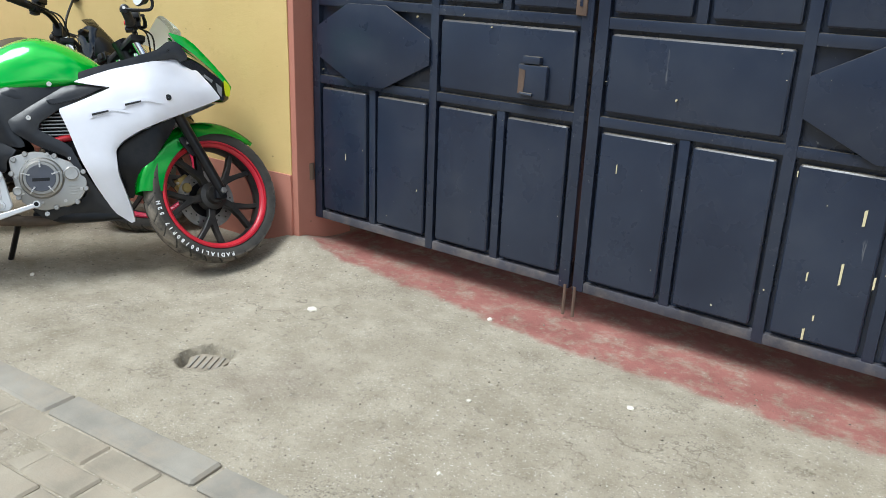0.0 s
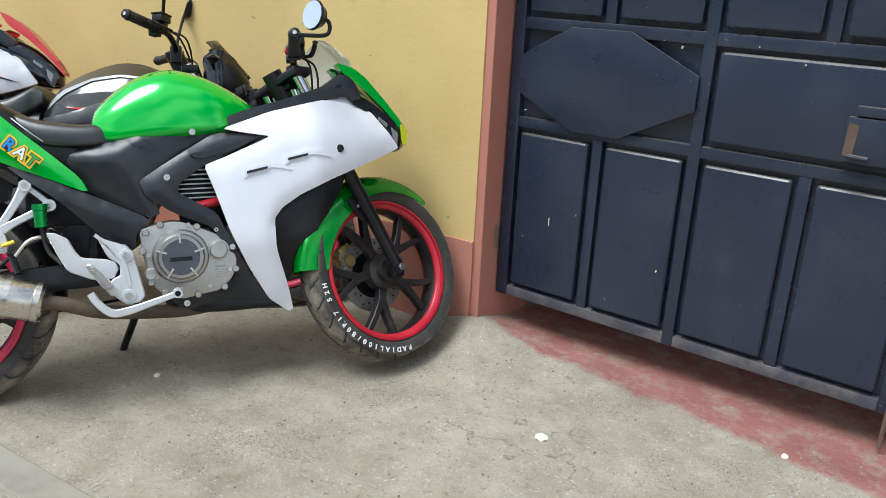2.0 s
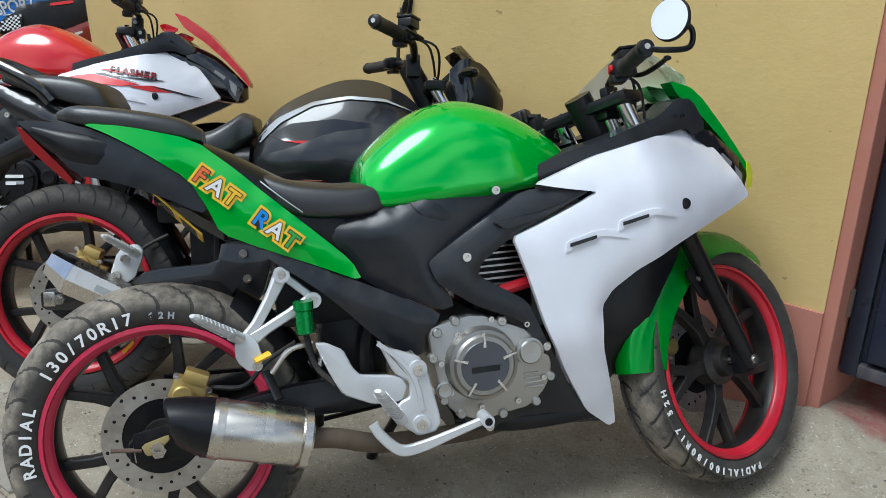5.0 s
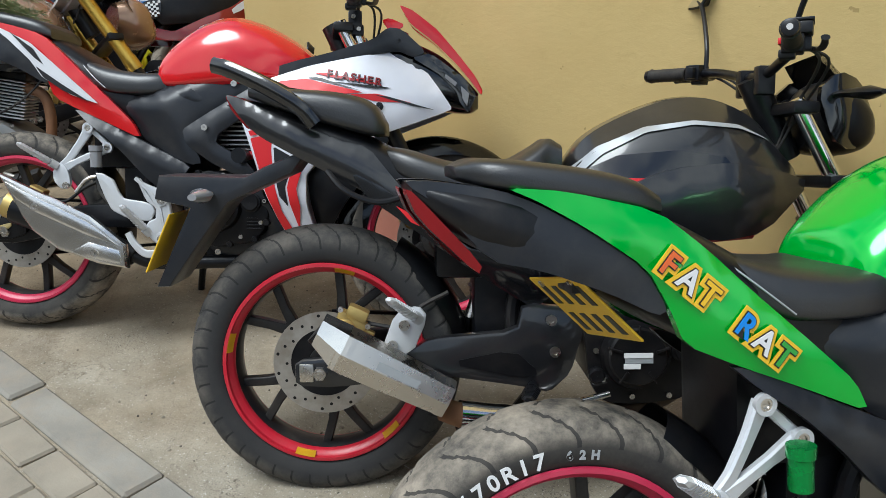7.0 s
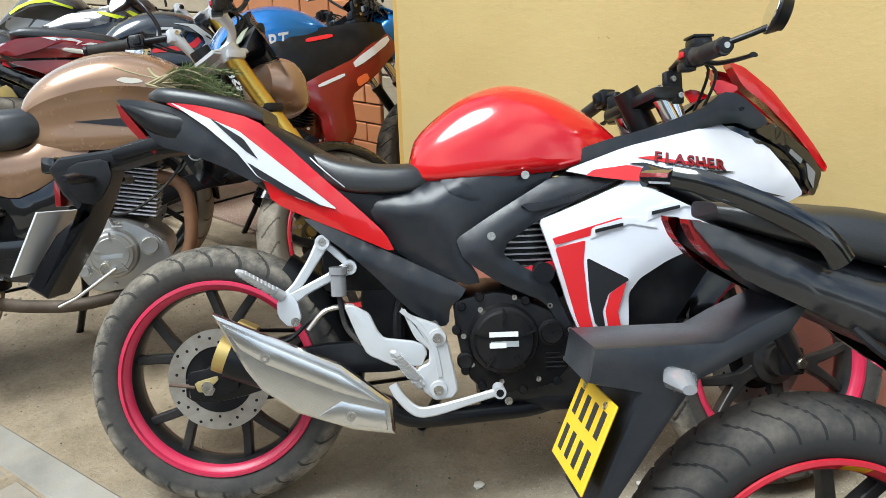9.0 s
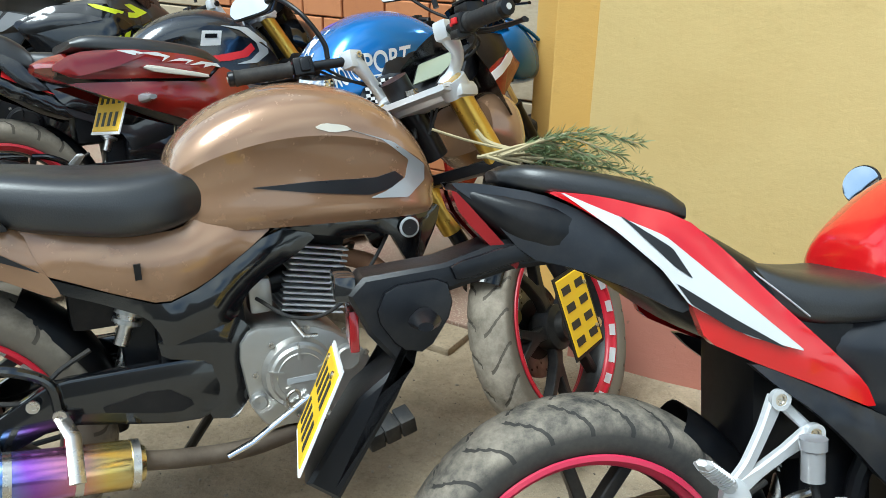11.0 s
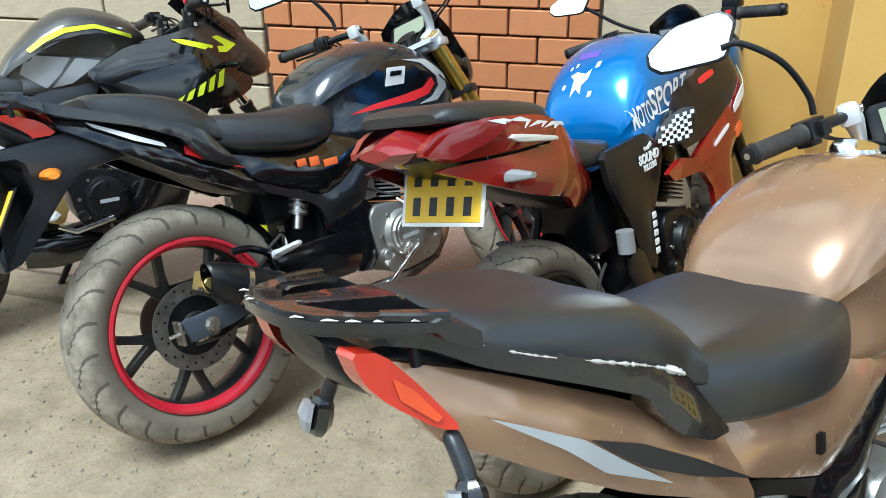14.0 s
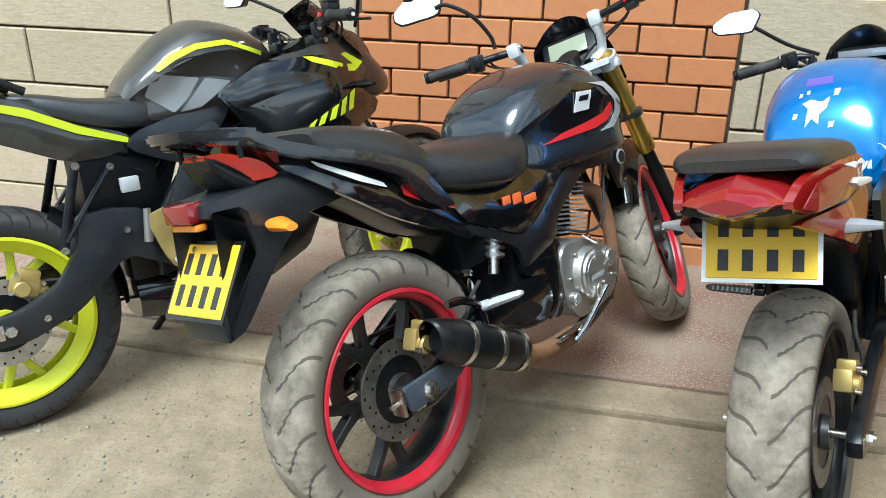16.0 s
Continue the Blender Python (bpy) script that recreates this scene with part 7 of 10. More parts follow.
    decal("red_stripe", [(0.168, 0.668), (0.205, 0.648), (0.240, 0.615), (0.200, 0.632)], 0.128, "decal_red", b, "red pinstripe", 0.008)
    swingarm(b, soften([(-0.055, 0.275), (-0.055, 0.330), (0.05, 0.340), (0.191, 0.350), (0.238, 0.380), (0.426, 0.395), (0.44, 0.455), (0.60, 0.440), (0.571, 0.385), (0.547, 0.300), (0.50, 0.255), (0.449, 0.268), (0.259, 0.296), (0.03, 0.27)], 0.15), 0.122, 0.016, "black_satin")
    # shade of the arm's recess, drawn as a thin darker plate
    part("recess_shade", plate(soften([(0.27, 0.325), (0.42, 0.355), (0.48, 0.30), (0.44, 0.290)], 0.2), -0.1395, -0.1375), M["engine_dark"], b)
    engine(b, 0.683, 0.345, 0.145, "engine_dark", "engine_dark", (0.74, 0.44, 18, 0.16), 0.074)
    for down, length in ((0.0, 0.062), (0.024, 0.036)):
        part("name_bar", bars_of(0.650, 0.345 - down, [(0.0, length, 0.011)], -0.1835), M["decal_white"], b, "white name bar on the cover")
    part("frame_rail", tube(curve_pts([(0.60, -0.13, 0.57), (0.70, -0.13, 0.60), (0.80, -0.12, 0.595), (0.95, -0.08, 0.60)], 5), 0.014, 10), M["frame_red"], b, "red frame tube")
    part("frame_rail", tube([(0.70, -0.13, 0.60), (0.73, -0.12, 0.50)], 0.013, 10), M["frame_red"], b)
    rear_brake(b)
    # square silencer
    bm = loft([(0.0, -0.052, 0.052, 0.050, 0.5), (0.06, -0.052, 0.052, 0.050, 0.5), (0.26, -0.042, 0.042, 0.042, 0.5)], 8, 3, 2.6)
    can = part("silencer", bm, M["steel"], b, "faceted brushed steel silencer with an engraved name bar", 20, pose(0.045, -0.190, 0.378, 0, 27, 1))
    part("silencer_cap", loft([(-0.05, -0.020, 0.053, 0.045, 0.5), (0.012, -0.054, 0.054, 0.052, 0.5)], 8, 2, 2.6), M["chrome"], can, "", 20)
    part("outlet", tube([(-0.052, 0, 0.015), (0.0, 0, 0.0)], 0.033, 20), M["engine_dark"], can)
    part("name_bar", bars_of(0.09, 0.004, [(0.0, 0.095, 0.018)], -0.0505), M["decal_silver"], can, "engraved name bar")
    for x in (0.022, 0.245):
        part("silencer_band", loft([(x, -0.053, 0.053, 0.052, 0.5), (x + 0.012, -0.053, 0.053, 0.0515, 0.5)] if x < 0.1 else [(x, -0.044, 0.044, 0.044, 0.5), (x + 0.012, -0.043, 0.043, 0.043, 0.5)], 8, 2, 2.6), M["steel"], can, "", 20)
    pipe(b, [(0.265, -0.175, 0.235), (0.33, -0.165, 0.205)], 0.026, "rust_pipe")
    part("heat_shield", tube([(0.30, -0.168, 0.215), (0.36, -0.158, 0.206), (0.50, -0.13, 0.197)], [0.036, 0.034, 0.024], 20), M["chrome"], b, "conical chromed heat shield")
    pipe(b, [(0.50, -0.13, 0.195), (0.66, -0.10, 0.20), (0.82, -0.05, 0.25), (0.90, 0, 0.42)], 0.020, "pipe")
    part("pillion_bracket", plate(soften([(0.135, 0.360), (0.20, 0.345), (0.235, 0.43), (0.215, 0.455), (0.165, 0.44)], 0.2), -0.150, -0.138, 0.004), M["silver"], b)
    hexbolts(b, [(0.184, -0.152, 0.413), (0.158, -0.152, 0.368), (0.509, -0.145, 0.350), (0.50, -0.145, 0.42)], 0.012)
    foot_peg(b, (0.21, -0.155, 0.43), (-0.055, -0.075, 0.055))
    part("brake_pedal", tube([(0.44, -0.175, 0.245), (0.47, -0.18, 0.225), (0.62, -0.19, 0.270)], 0.010, 10, True, 0.7), M["chrome"], b)
    foot_peg(b, (0.46, -0.16, 0.275), (-0.02, -0.085, 0.0), "matte")
    holder = part("plate_holder", plate([(-0.02, 0.790), (-0.119, 0.750), (-0.163, 0.728), (-0.350, 0.732), (-0.362, 0.680), (-0.285, 0.660), (-0.311, 0.606), (-0.366, 0.485), (-0.335, 0.486), (-0.253, 0.602), (-0.200, 0.672), (-0.060, 0.735)], -0.08, 0.08, 0.010), M["grey_plastic"], b, "long dark plastic plate holder")
    number_plate(holder, Matrix.Translation((-0.352, 0, 0.585)) @ Matrix.Rotation(radians(-90), 4, "Z") @ Matrix.Rotation(radians(-24), 4, "X"))
    for sgn in (-1, 1):
        part("rear_indicator", tube([(-0.24, sgn * 0.08, 0.690), (-0.245, sgn * 0.13, 0.690), (-0.25, sgn * 0.175, 0.690)], [0.012, 0.024, 0.010], 12, True, 0.7), M["lens_clear"], holder)
    part("tag_loop", tube(curve_pts([(0.02, -0.10, 0.74), (0.06, -0.125, 0.70), (0.13, -0.13, 0.675), (0.20, -0.12, 0.69)], 6), 0.007, 8), M["matte"], b)
    part("front_mudguard", mudguard(0.332, 0.070, 45, 150, (1.338, 0, 0.300)), M["black_gloss"], b, "", 40, S)
    # headlamp cowl
    cowl = part("headlamp_cowl", loft([(1.07, 0.78, 0.88, 0.06, 0.5), (1.105, 0.77, 0.925, 0.095, 0.5), (1.150, 0.765, 0.930, 0.105, 0.5), (1.200, 0.775, 0.890, 0.090, 0.5), (1.232, 0.800, 0.850, 0.05, 0.5)], 28, 5, 2.8), M["matte"], b, "", 50, S)
    for sgn in (-1, 1):
        part("cowl_cheek", shell([(1.065, 0.905), (1.110, 0.945), (1.175, 0.930), (1.222, 0.865), (1.212, 0.802), (1.155, 0.775), (1.100, 0.800)], lambda x, z: 0.112 - 0.55 * max(0.0, x - 1.12), sgn, 0.010, 0.016, 0.008), M["black_gloss"], cowl, "", 30)
    part("headlamp_glass", loft([(1.195, 0.790, 0.868, 0.070, 0.5), (1.236, 0.808, 0.848, 0.035, 0.5)], 20, 3, 2.2), M["lens_clear"], cowl, "", 40)
    bm = bmesh.new()
    rows = []
    for k in range(7):
        t = k / 6
        x, z, w = 1.120 + 0.118 * t, 0.995 - 0.130 * t, 0.050 + 0.040 * math.sin(math.pi * min(1.0, 0.2 + 0.8 * t))
        rows.append([bm.verts.new((x - 0.040 * u * u, w * u, z - 0.020 * u * u)) for u in [j / 4 - 1 for j in range(9)]])
    for p, q in zip(rows, rows[1:]):
        for j in range(8):
            bm.faces.new((p[j], p[j + 1], q[j + 1], q[j]))
    bmesh.ops.solidify(bm, geom=bm.faces, thickness=0.003)
    part("fly_screen", bm, M["black_gloss"], cowl, "small dark fly screen", 50)
    for sgn in (-1, 1):
        part("front_indicator", tube([(1.105, sgn * 0.095, 0.895), (1.108, sgn * 0.14, 0.895), (1.115, sgn * 0.21, 0.890), (1.118, sgn * 0.255, 0.888)], [0.012, 0.014, 0.024, 0.008], 12, True, 0.6), M["matte"], b, "", 35, S)
    bars(b, S, (0.975, 0, 0.945), (0.86, -0.372, 0.987), (0.86, 0.372, 0.987), 0.030)
    for sgn in (-1, 1):
        round_mirror(b, S, (0.975, sgn * 0.36, 1.20), [(0.95, sgn * 0.22, 0.985), (0.955, sgn * 0.23, 1.05), (0.97, sgn * 0.30, 1.15), (0.975, sgn * 0.355, 1.19)], (-1, -sgn * 0.2, 0.05), (0.080, 0.045), "cut-cornered mirror glass")
    return b


black_bike = make_black()


# ---- the two alike naked motorcycles: the brown one and the black and red one ----
HAWK_TANK = [(0.455, 0.70, 0.79, 0.10), (0.475, 0.69, 0.837, 0.125), (0.515, 0.68, 0.878, 0.145), (0.575, 0.672, 0.914, 0.158), (0.66, 0.668, 0.941, 0.165), (0.75, 0.665, 0.946, 0.168), (0.84, 0.662, 0.926, 0.168),
             (0.915, 0.66, 0.884, 0.165), (0.96, 0.66, 0.837, 0.155), (0.99, 0.665, 0.772, 0.135), (1.005, 0.68, 0.72, 0.10)]
HAWK_SECTION = [(0.90, 0.0), (0.95, 0.10), (0.925, 0.33), (0.95, 0.52), (1.0, 0.63, 1), (0.965, 0.74), (0.84, 0.87), (0.60, 0.955), (0.30, 0.992), (0.0, 1.0)]


def rail_width(x):
    """Half the breadth of the grab rail at x."""
    return float(np.interp(x, [-0.30, -0.245, -0.17, -0.05, 0.10, 0.19], [0.070, 0.102, 0.130, 0.147, 0.158, 0.162]))


RAIL_TOP = [(-0.245, 0.990), (-0.192, 0.978), (-0.160, 0.950), (-0.097, 0.917), (-0.005, 0.879), (0.064, 0.850), (0.112, 0.822), (0.145, 0.776), (0.186, 0.722)]


def slotted_plate(outline, holes, height, thick, bevel):
    """A flat plate (x, y) with holes; height gives z at x."""
    pts, edges = [], []
    for loop in [outline] + holes:
        k, n = len(pts), len(loop)
        pts += loop
        edges += [(k + i, k + (i + 1) % n) for i in range(n)]
    vs, _, fs, *_ = geometry.delaunay_2d_cdt([Vector(p) for p in pts], edges, [list(range(len(outline)))], 1, 1e-5)
    bm = bmesh.new()
    made = [bm.verts.new((v[0], v[1], height(v[0]))) for v in vs]
    for f in fs:
        c = (sum(vs[k][0] for k in f) / len(f), sum(vs[k][1] for k in f) / len(f))
        if not any(ngon_inside(c, h) for h in holes):
            bm.faces.new([made[k] for k in f])
    bmesh.ops.delete(bm, geom=[v for v in bm.verts if not v.link_faces], context="VERTS")
    bmesh.ops.recalc_face_normals(bm, faces=bm.faces)
    if sum(f.normal.z for f in bm.faces) < 0:
        bmesh.ops.reverse_faces(bm, faces=bm.faces)
    grown = bmesh.ops.extrude_face_region(bm, geom=list(bm.faces))
    bmesh.ops.translate(bm, vec=(0, 0, thick), verts=[v for v in grown["geom"] if isinstance(v, bmesh.types.BMVert)])
    bmesh.ops.recalc_face_normals(bm, faces=bm.faces)
    rims = [e for e in bm.edges if len(e.link_faces) == 2 and e.calc_face_angle(0) > 0.9 and abs(e.verts[0].co.z - e.verts[1].co.z) < thick * 0.9]
    bmesh.ops.bevel(bm, geom=rims, offset=bevel, segments=2, affect="EDGES", clamp_overlap=True)
    return bm


def grab_rail(b, m, deck_dx):
    """Two slim arms with wide front legs, and the slotted platform that joins them behind the seat."""
    low = [(0.152, 0.722), (0.098, 0.752), (0.070, 0.784), (0.048, 0.818), (-0.040, 0.864), (-0.150, 0.918), (-0.200, 0.951), (-0.250, 0.968)]
    reach = lambda x: x + deck_dx * min(1.0, max(0.0, (-0.03 - x) / 0.20))
    side = [(reach(x), z) for x, z in RAIL_TOP + low]
    for sgn in (-1, 1):
        part("grab_rail", shell(side, lambda x, z: rail_width(x - deck_dx * min(1.0, max(0.0, (-0.03 - x) / (0.20 - deck_dx)))), sgn, 0.007, 0.034, 0.0, 0.012, 0.12), M["rail"], b, "slim black painted grab rail with worn edges", 30, m)
    half = [(-0.304, 0.0), (-0.302, -0.040), (-0.286, -0.074), (-0.250, -0.103), (-0.196, -0.128), (-0.150, -0.132), (-0.128, -0.100), (-0.120, 0.0)]
    outline = half + [(x, -y) for x, y in half[-2:0:-1]]
    slot = [(-0.272, -0.020), (-0.250, -0.066), (-0.240, -0.076), (-0.172, -0.092), (-0.160, -0.084), (-0.158, -0.044), (-0.168, -0.034)]
    deck = part("rail_platform", slotted_plate(outline, [slot, [(x, -y) for x, y in slot[::-1]]], lambda x: 0.984 - 0.20 * (x + 0.30) - 1.2 * max(0.0, x + 0.165), 0.020, 0.005), M["rail"], b, "slotted black platform with chipped edges", 30, m @ Matrix.Translation((deck_dx, 0, 0)))
    for sgn in (-1, 1):
        part("platform_rib", ribbon([(-0.235, sgn * 0.098, 0.990), (-0.205, sgn * 0.113, 0.984), (-0.178, sgn * 0.121, 0.978)], [0.012, 0.016, 0.014], 0.010), M["rail"], deck, "", 30)
        part("mounting_stud", tube([(-0.208, sgn * 0.104, 0.935), (-0.208, sgn * 0.104, 0.972)], 0.006, 8), M["matte"], deck)


def hawk_body(b, paint, cover_paint, tail_paint, shroud, lamp, seat_dz=0.0, deck_dx=0.0, tail_top=None, lamp_width=None):
    tank = part("fuel_tank", hull(HAWK_TANK, HAWK_SECTION), M[paint], b, "", 25)
    part("rider_seat", cushion([(0.105, 0.765, 0.812, 0.105), (0.140, 0.738, 0.822, 0.135), (0.20, 0.714, 0.818, 0.152), (0.29, 0.696, 0.806, 0.168), (0.38, 0.684, 0.800, 0.174), (0.46, 0.690, 0.802, 0.160), (0.52, 0.714, 0.794, 0.130), (0.560, 0.738, 0.772, 0.090)]), M["seat"], b, "worn black vinyl seat", 45)
    part("seat_crease", tube(curve_pts([(0.112, -0.128, 0.760), (0.118, -0.118, 0.812), (0.122, -0.06, 0.838), (0.124, 0.0, 0.842), (0.122, 0.06, 0.838), (0.118, 0.118, 0.812)], 5), 0.006, 8), M["matte"], b)
    part("pillion_seat", cushion([(-0.140, 0.920, 0.948, 0.095), (-0.112, 0.893, 0.955, 0.120), (-0.018, 0.856, 0.941, 0.136), (0.07, 0.812, 0.917, 0.146), (0.128, 0.788, 0.882, 0.144), (0.154, 0.785, 0.848, 0.122)]), M["seat"], b, "", 45, Matrix.Translation((0, 0, seat_dz)))
    side = [(0.173, 0.725), (0.256, 0.708), (0.386, 0.683), (0.466, 0.686), (0.514, 0.715), (0.590, 0.687), (0.645, 0.673), (0.585, 0.630), (0.495, 0.574), (0.421, 0.548), (0.335, 0.583), (0.272, 0.613), (0.221, 0.636)]
    ws = lambda x, z: 0.152 - 0.30 * max(0.0, z - 0.645)
    sc = cover("side_cover", side, ws, cover_paint, b, crown=0.010)
    tailp = (tail_top or [(-0.243, 0.925), (-0.185, 0.900), (-0.058, 0.834), (0.103, 0.752), (0.201, 0.710)]) + [(0.215, 0.665), (0.252, 0.593), (0.233, 0.590), (0.156, 0.635), (0.037, 0.695), (-0.068, 0.765), (-0.162, 0.832), (-0.205, 0.860)]
    ridge = 0.785 if tail_top else 0.765
    wt = lambda x, z: (0.140 if tail_top else 0.130) + (0.15 if tail_top else 0.22) * min(0.0, x + 0.06) + 0.06 * max(0.0, x) - 0.45 * max(0.0, z - ridge + 0.58 * x) - 0.15 * max(0.0, 0.755 - 0.58 * x - z)
    tl = cover("tail_panel", tailp, wt, tail_paint, b, crown=0.008)
    part("tail_core", loft([(-0.19, 0.868, 0.905, 0.045, 0.5), (-0.16, 0.845, 0.905, 0.060, 0.5), (-0.10, 0.800, 0.88, 0.074, 0.5), (0.05, 0.70, 0.80, 0.092, 0.5), (0.22, 0.60, 0.74, 0.125, 0.5), (0.48, 0.57, 0.72, 0.125, 0.5)], 24, 4, 3.2), M["matte"], b, "", 50)
    dx, dz = lamp[0][0] + 0.272, lamp[0][1] - 0.968
    part("tail_cap", loft([(-0.268 + dx, 0.940 + dz, 0.966 + dz, 0.048, 0.5), (-0.245 + dx, 0.905 + dz, 0.956 + dz, 0.062, 0.5), (-0.190 + dx, 0.868 + dz, 0.915 + dz, 0.066, 0.5), (-0.150 + dx, 0.845 + dz, 0.890 + dz, 0.066, 0.5)], 20, 4, 3.2), M["matte"], b, "", 50)
    tail_lamp(b, lamp, lamp_width or (lambda x, z: 0.112 + 0.42 * min(0.0, x + 0.15)), "lamp_orange")
    cover("frame_cover", [(0.219, 0.632), (0.335, 0.580), (0.420, 0.544), (0.495, 0.570), (0.645, 0.668), (0.729, 0.644), (0.693, 0.616), (0.612, 0.572), (0.577, 0.545), (0.551, 0.495), (0.475, 0.475), (0.411, 0.459), (0.409, 0.487), (0.388, 0.527), (0.314, 0.566), (0.242, 0.597)], 0.150, shroud, b, crown=0.008)
    cover("tank_shroud", [(0.645, 0.672), (0.702, 0.691), (0.805, 0.688), (0.948, 0.668), (1.015, 0.672), (1.003, 0.630), (0.954, 0.555), (0.934, 0.534), (0.906, 0.585), (0.885, 0.628), (0.766, 0.634), (0.677, 0.654)], lambda x, z: 0.145 - 0.35 * max(0, x - 0.93), shroud, b, crown=0.006)
    badge = lathe([(0.0008, 0), (0.020, 0), (0.022, 0.001), (0.022, 0.004), (0.0008, 0.004)], 28)
    part("round_badge", badge, M["decal_silver"], b, "round silver badge", 35, pose(0.925, -0.1525, 0.635))
    part("badge_field", lathe([(0.0008, 0), (0.0175, 0), (0.0175, 0.002), (0.0008, 0.002)], 28), M["decal_black"], b, "", 35, pose(0.925, -0.1535, 0.635))
    grab_rail(b, Matrix.Translation((0, 0, 1.1 * seat_dz)), deck_dx)
    swingarm(b, soften([(-0.055, 0.275), (-0.055, 0.330), (0.05, 0.345), (0.150, 0.400), (0.211, 0.432), (0.380, 0.432), (0.527, 0.430), (0.530, 0.346), (0.471, 0.301), (0.407, 0.304), (0.213, 0.345), (0.03, 0.27)], 0.15), 0.125, 0.016, "black_gloss")
    # thin dark plate that paints the recess's shade on the arm
    part("recess_shade", plate(soften([(0.26, 0.362), (0.40, 0.385), (0.46, 0.34), (0.42, 0.325)], 0.2), -0.1425, -0.1405), M["engine_dark"], b)
    part("pillion_hanger", tube(curve_pts([(0.10, -0.150, 0.478), (0.15, -0.155, 0.470), (0.205, -0.150, 0.435), (0.215, -0.150, 0.375)], 5), 0.010, 10), M["black_gloss"], b)
    hexbolts(b, [(0.175, -0.160, 0.400), (0.215, -0.158, 0.372)], 0.012)
    shock(b, (0.335, -0.10, 0.470), (0.385, -0.09, 0.60))
    engine(b, 0.660, 0.368, 0.150, "alloy", "alloy", (0.715, 0.455, 12, 0.155), 0.072)
    cover("pivot_plate", [(0.40, 0.478), (0.550, 0.505), (0.580, 0.470), (0.570, 0.340), (0.530, 0.290), (0.475, 0.300), (0.505, 0.360), (0.490, 0.420), (0.405, 0.440)], 0.147, "black_gloss", b, "black frame plate", crown=0.004)
    part("frame_core", box((0.40, -0.115, 0.31), (0.575, 0.115, 0.60), 0.02), M["engine_dark"], b)
    part("air_box", box((0.42, -0.13, 0.56), (0.62, 0.13, 0.68), 0.02), M["matte"], b)
    part("throttle_cable", tube(curve_pts([(0.60, -0.10, 0.52), (0.66, -0.16, 0.485), (0.74, -0.17, 0.49), (0.84, -0.13, 0.56), (0.95, -0.08, 0.70)], 6), 0.004, 8), M["grip"], b)
    part("clutch_arm", tube([(0.66, -0.155, 0.475), (0.675, -0.185, 0.450), (0.70, -0.185, 0.448)], 0.006, 8, True, 0.6), M["steel"], b)
    part("carburettor", tube([(0.60, -0.03, 0.53), (0.68, -0.03, 0.54)], 0.028, 16), M["engine_dark"], b)
    part("carb_bowl", box((0.585, -0.10, 0.485), (0.635, -0.05, 0.56), 0.012), M["alloy"], b)
    pipe(b, [(0.80, -0.06, 0.575), (0.87, -0.09, 0.54), (0.885, -0.10, 0.44), (0.86, -0.11, 0.33), (0.78, -0.125, 0.255)], 0.020, "rust_pipe")
    pipe(b, [(0.80, -0.12, 0.265), (0.72, -0.13, 0.245), (0.55, -0.15, 0.225), (0.42, -0.165, 0.240), (0.335, -0.18, 0.262)], 0.019, "pipe")
    part("brake_pedal", tube([(0.50, -0.19, 0.235), (0.55, -0.195, 0.255), (0.67, -0.20, 0.330)], 0.009, 10, True, 0.7), M["chrome"], b)
    part("kick_spring", tube(curve_pts([(0.63, -0.195, 0.30), (0.625, -0.20, 0.335), (0.645, -0.20, 0.345), (0.655, -0.2, 0.315)], 5), 0.003, 6), M["steel"], b)
    rear_brake(b, -0.098, (0.036, 0.414))
    # square end of the swing arm with the axle nut and the chain adjuster
    end = part("axle_block", plate(soften([(-0.078, 0.352), (0.062, 0.356), (0.105, 0.348), (0.112, 0.312), (0.060, 0.300), (-0.062, 0.290)], 0.08), -0.152, -0.138, 0.004), M["blue_grey"], b, "blue-grey painted end of the swing arm")
    part("axle_nut", tube([(-0.002, -0.150, 0.318), (-0.002, -0.166, 0.318)], 0.016, 6), M["steel"], end)
    part("axle_washer", tube([(-0.002, -0.151, 0.318), (-0.002, -0.155, 0.318)], 0.021, 20), M["steel"], end)
    part("adjuster_plate", box((-0.086, -0.150, 0.290), (-0.077, -0.112, 0.352), 0.002), M["steel"], end)
    part("adjuster_bolt", tube([(-0.110, -0.135, 0.320), (-0.070, -0.135, 0.321)], 0.005, 8), M["steel"], end)
    return tank, sc, tl, ws, wt


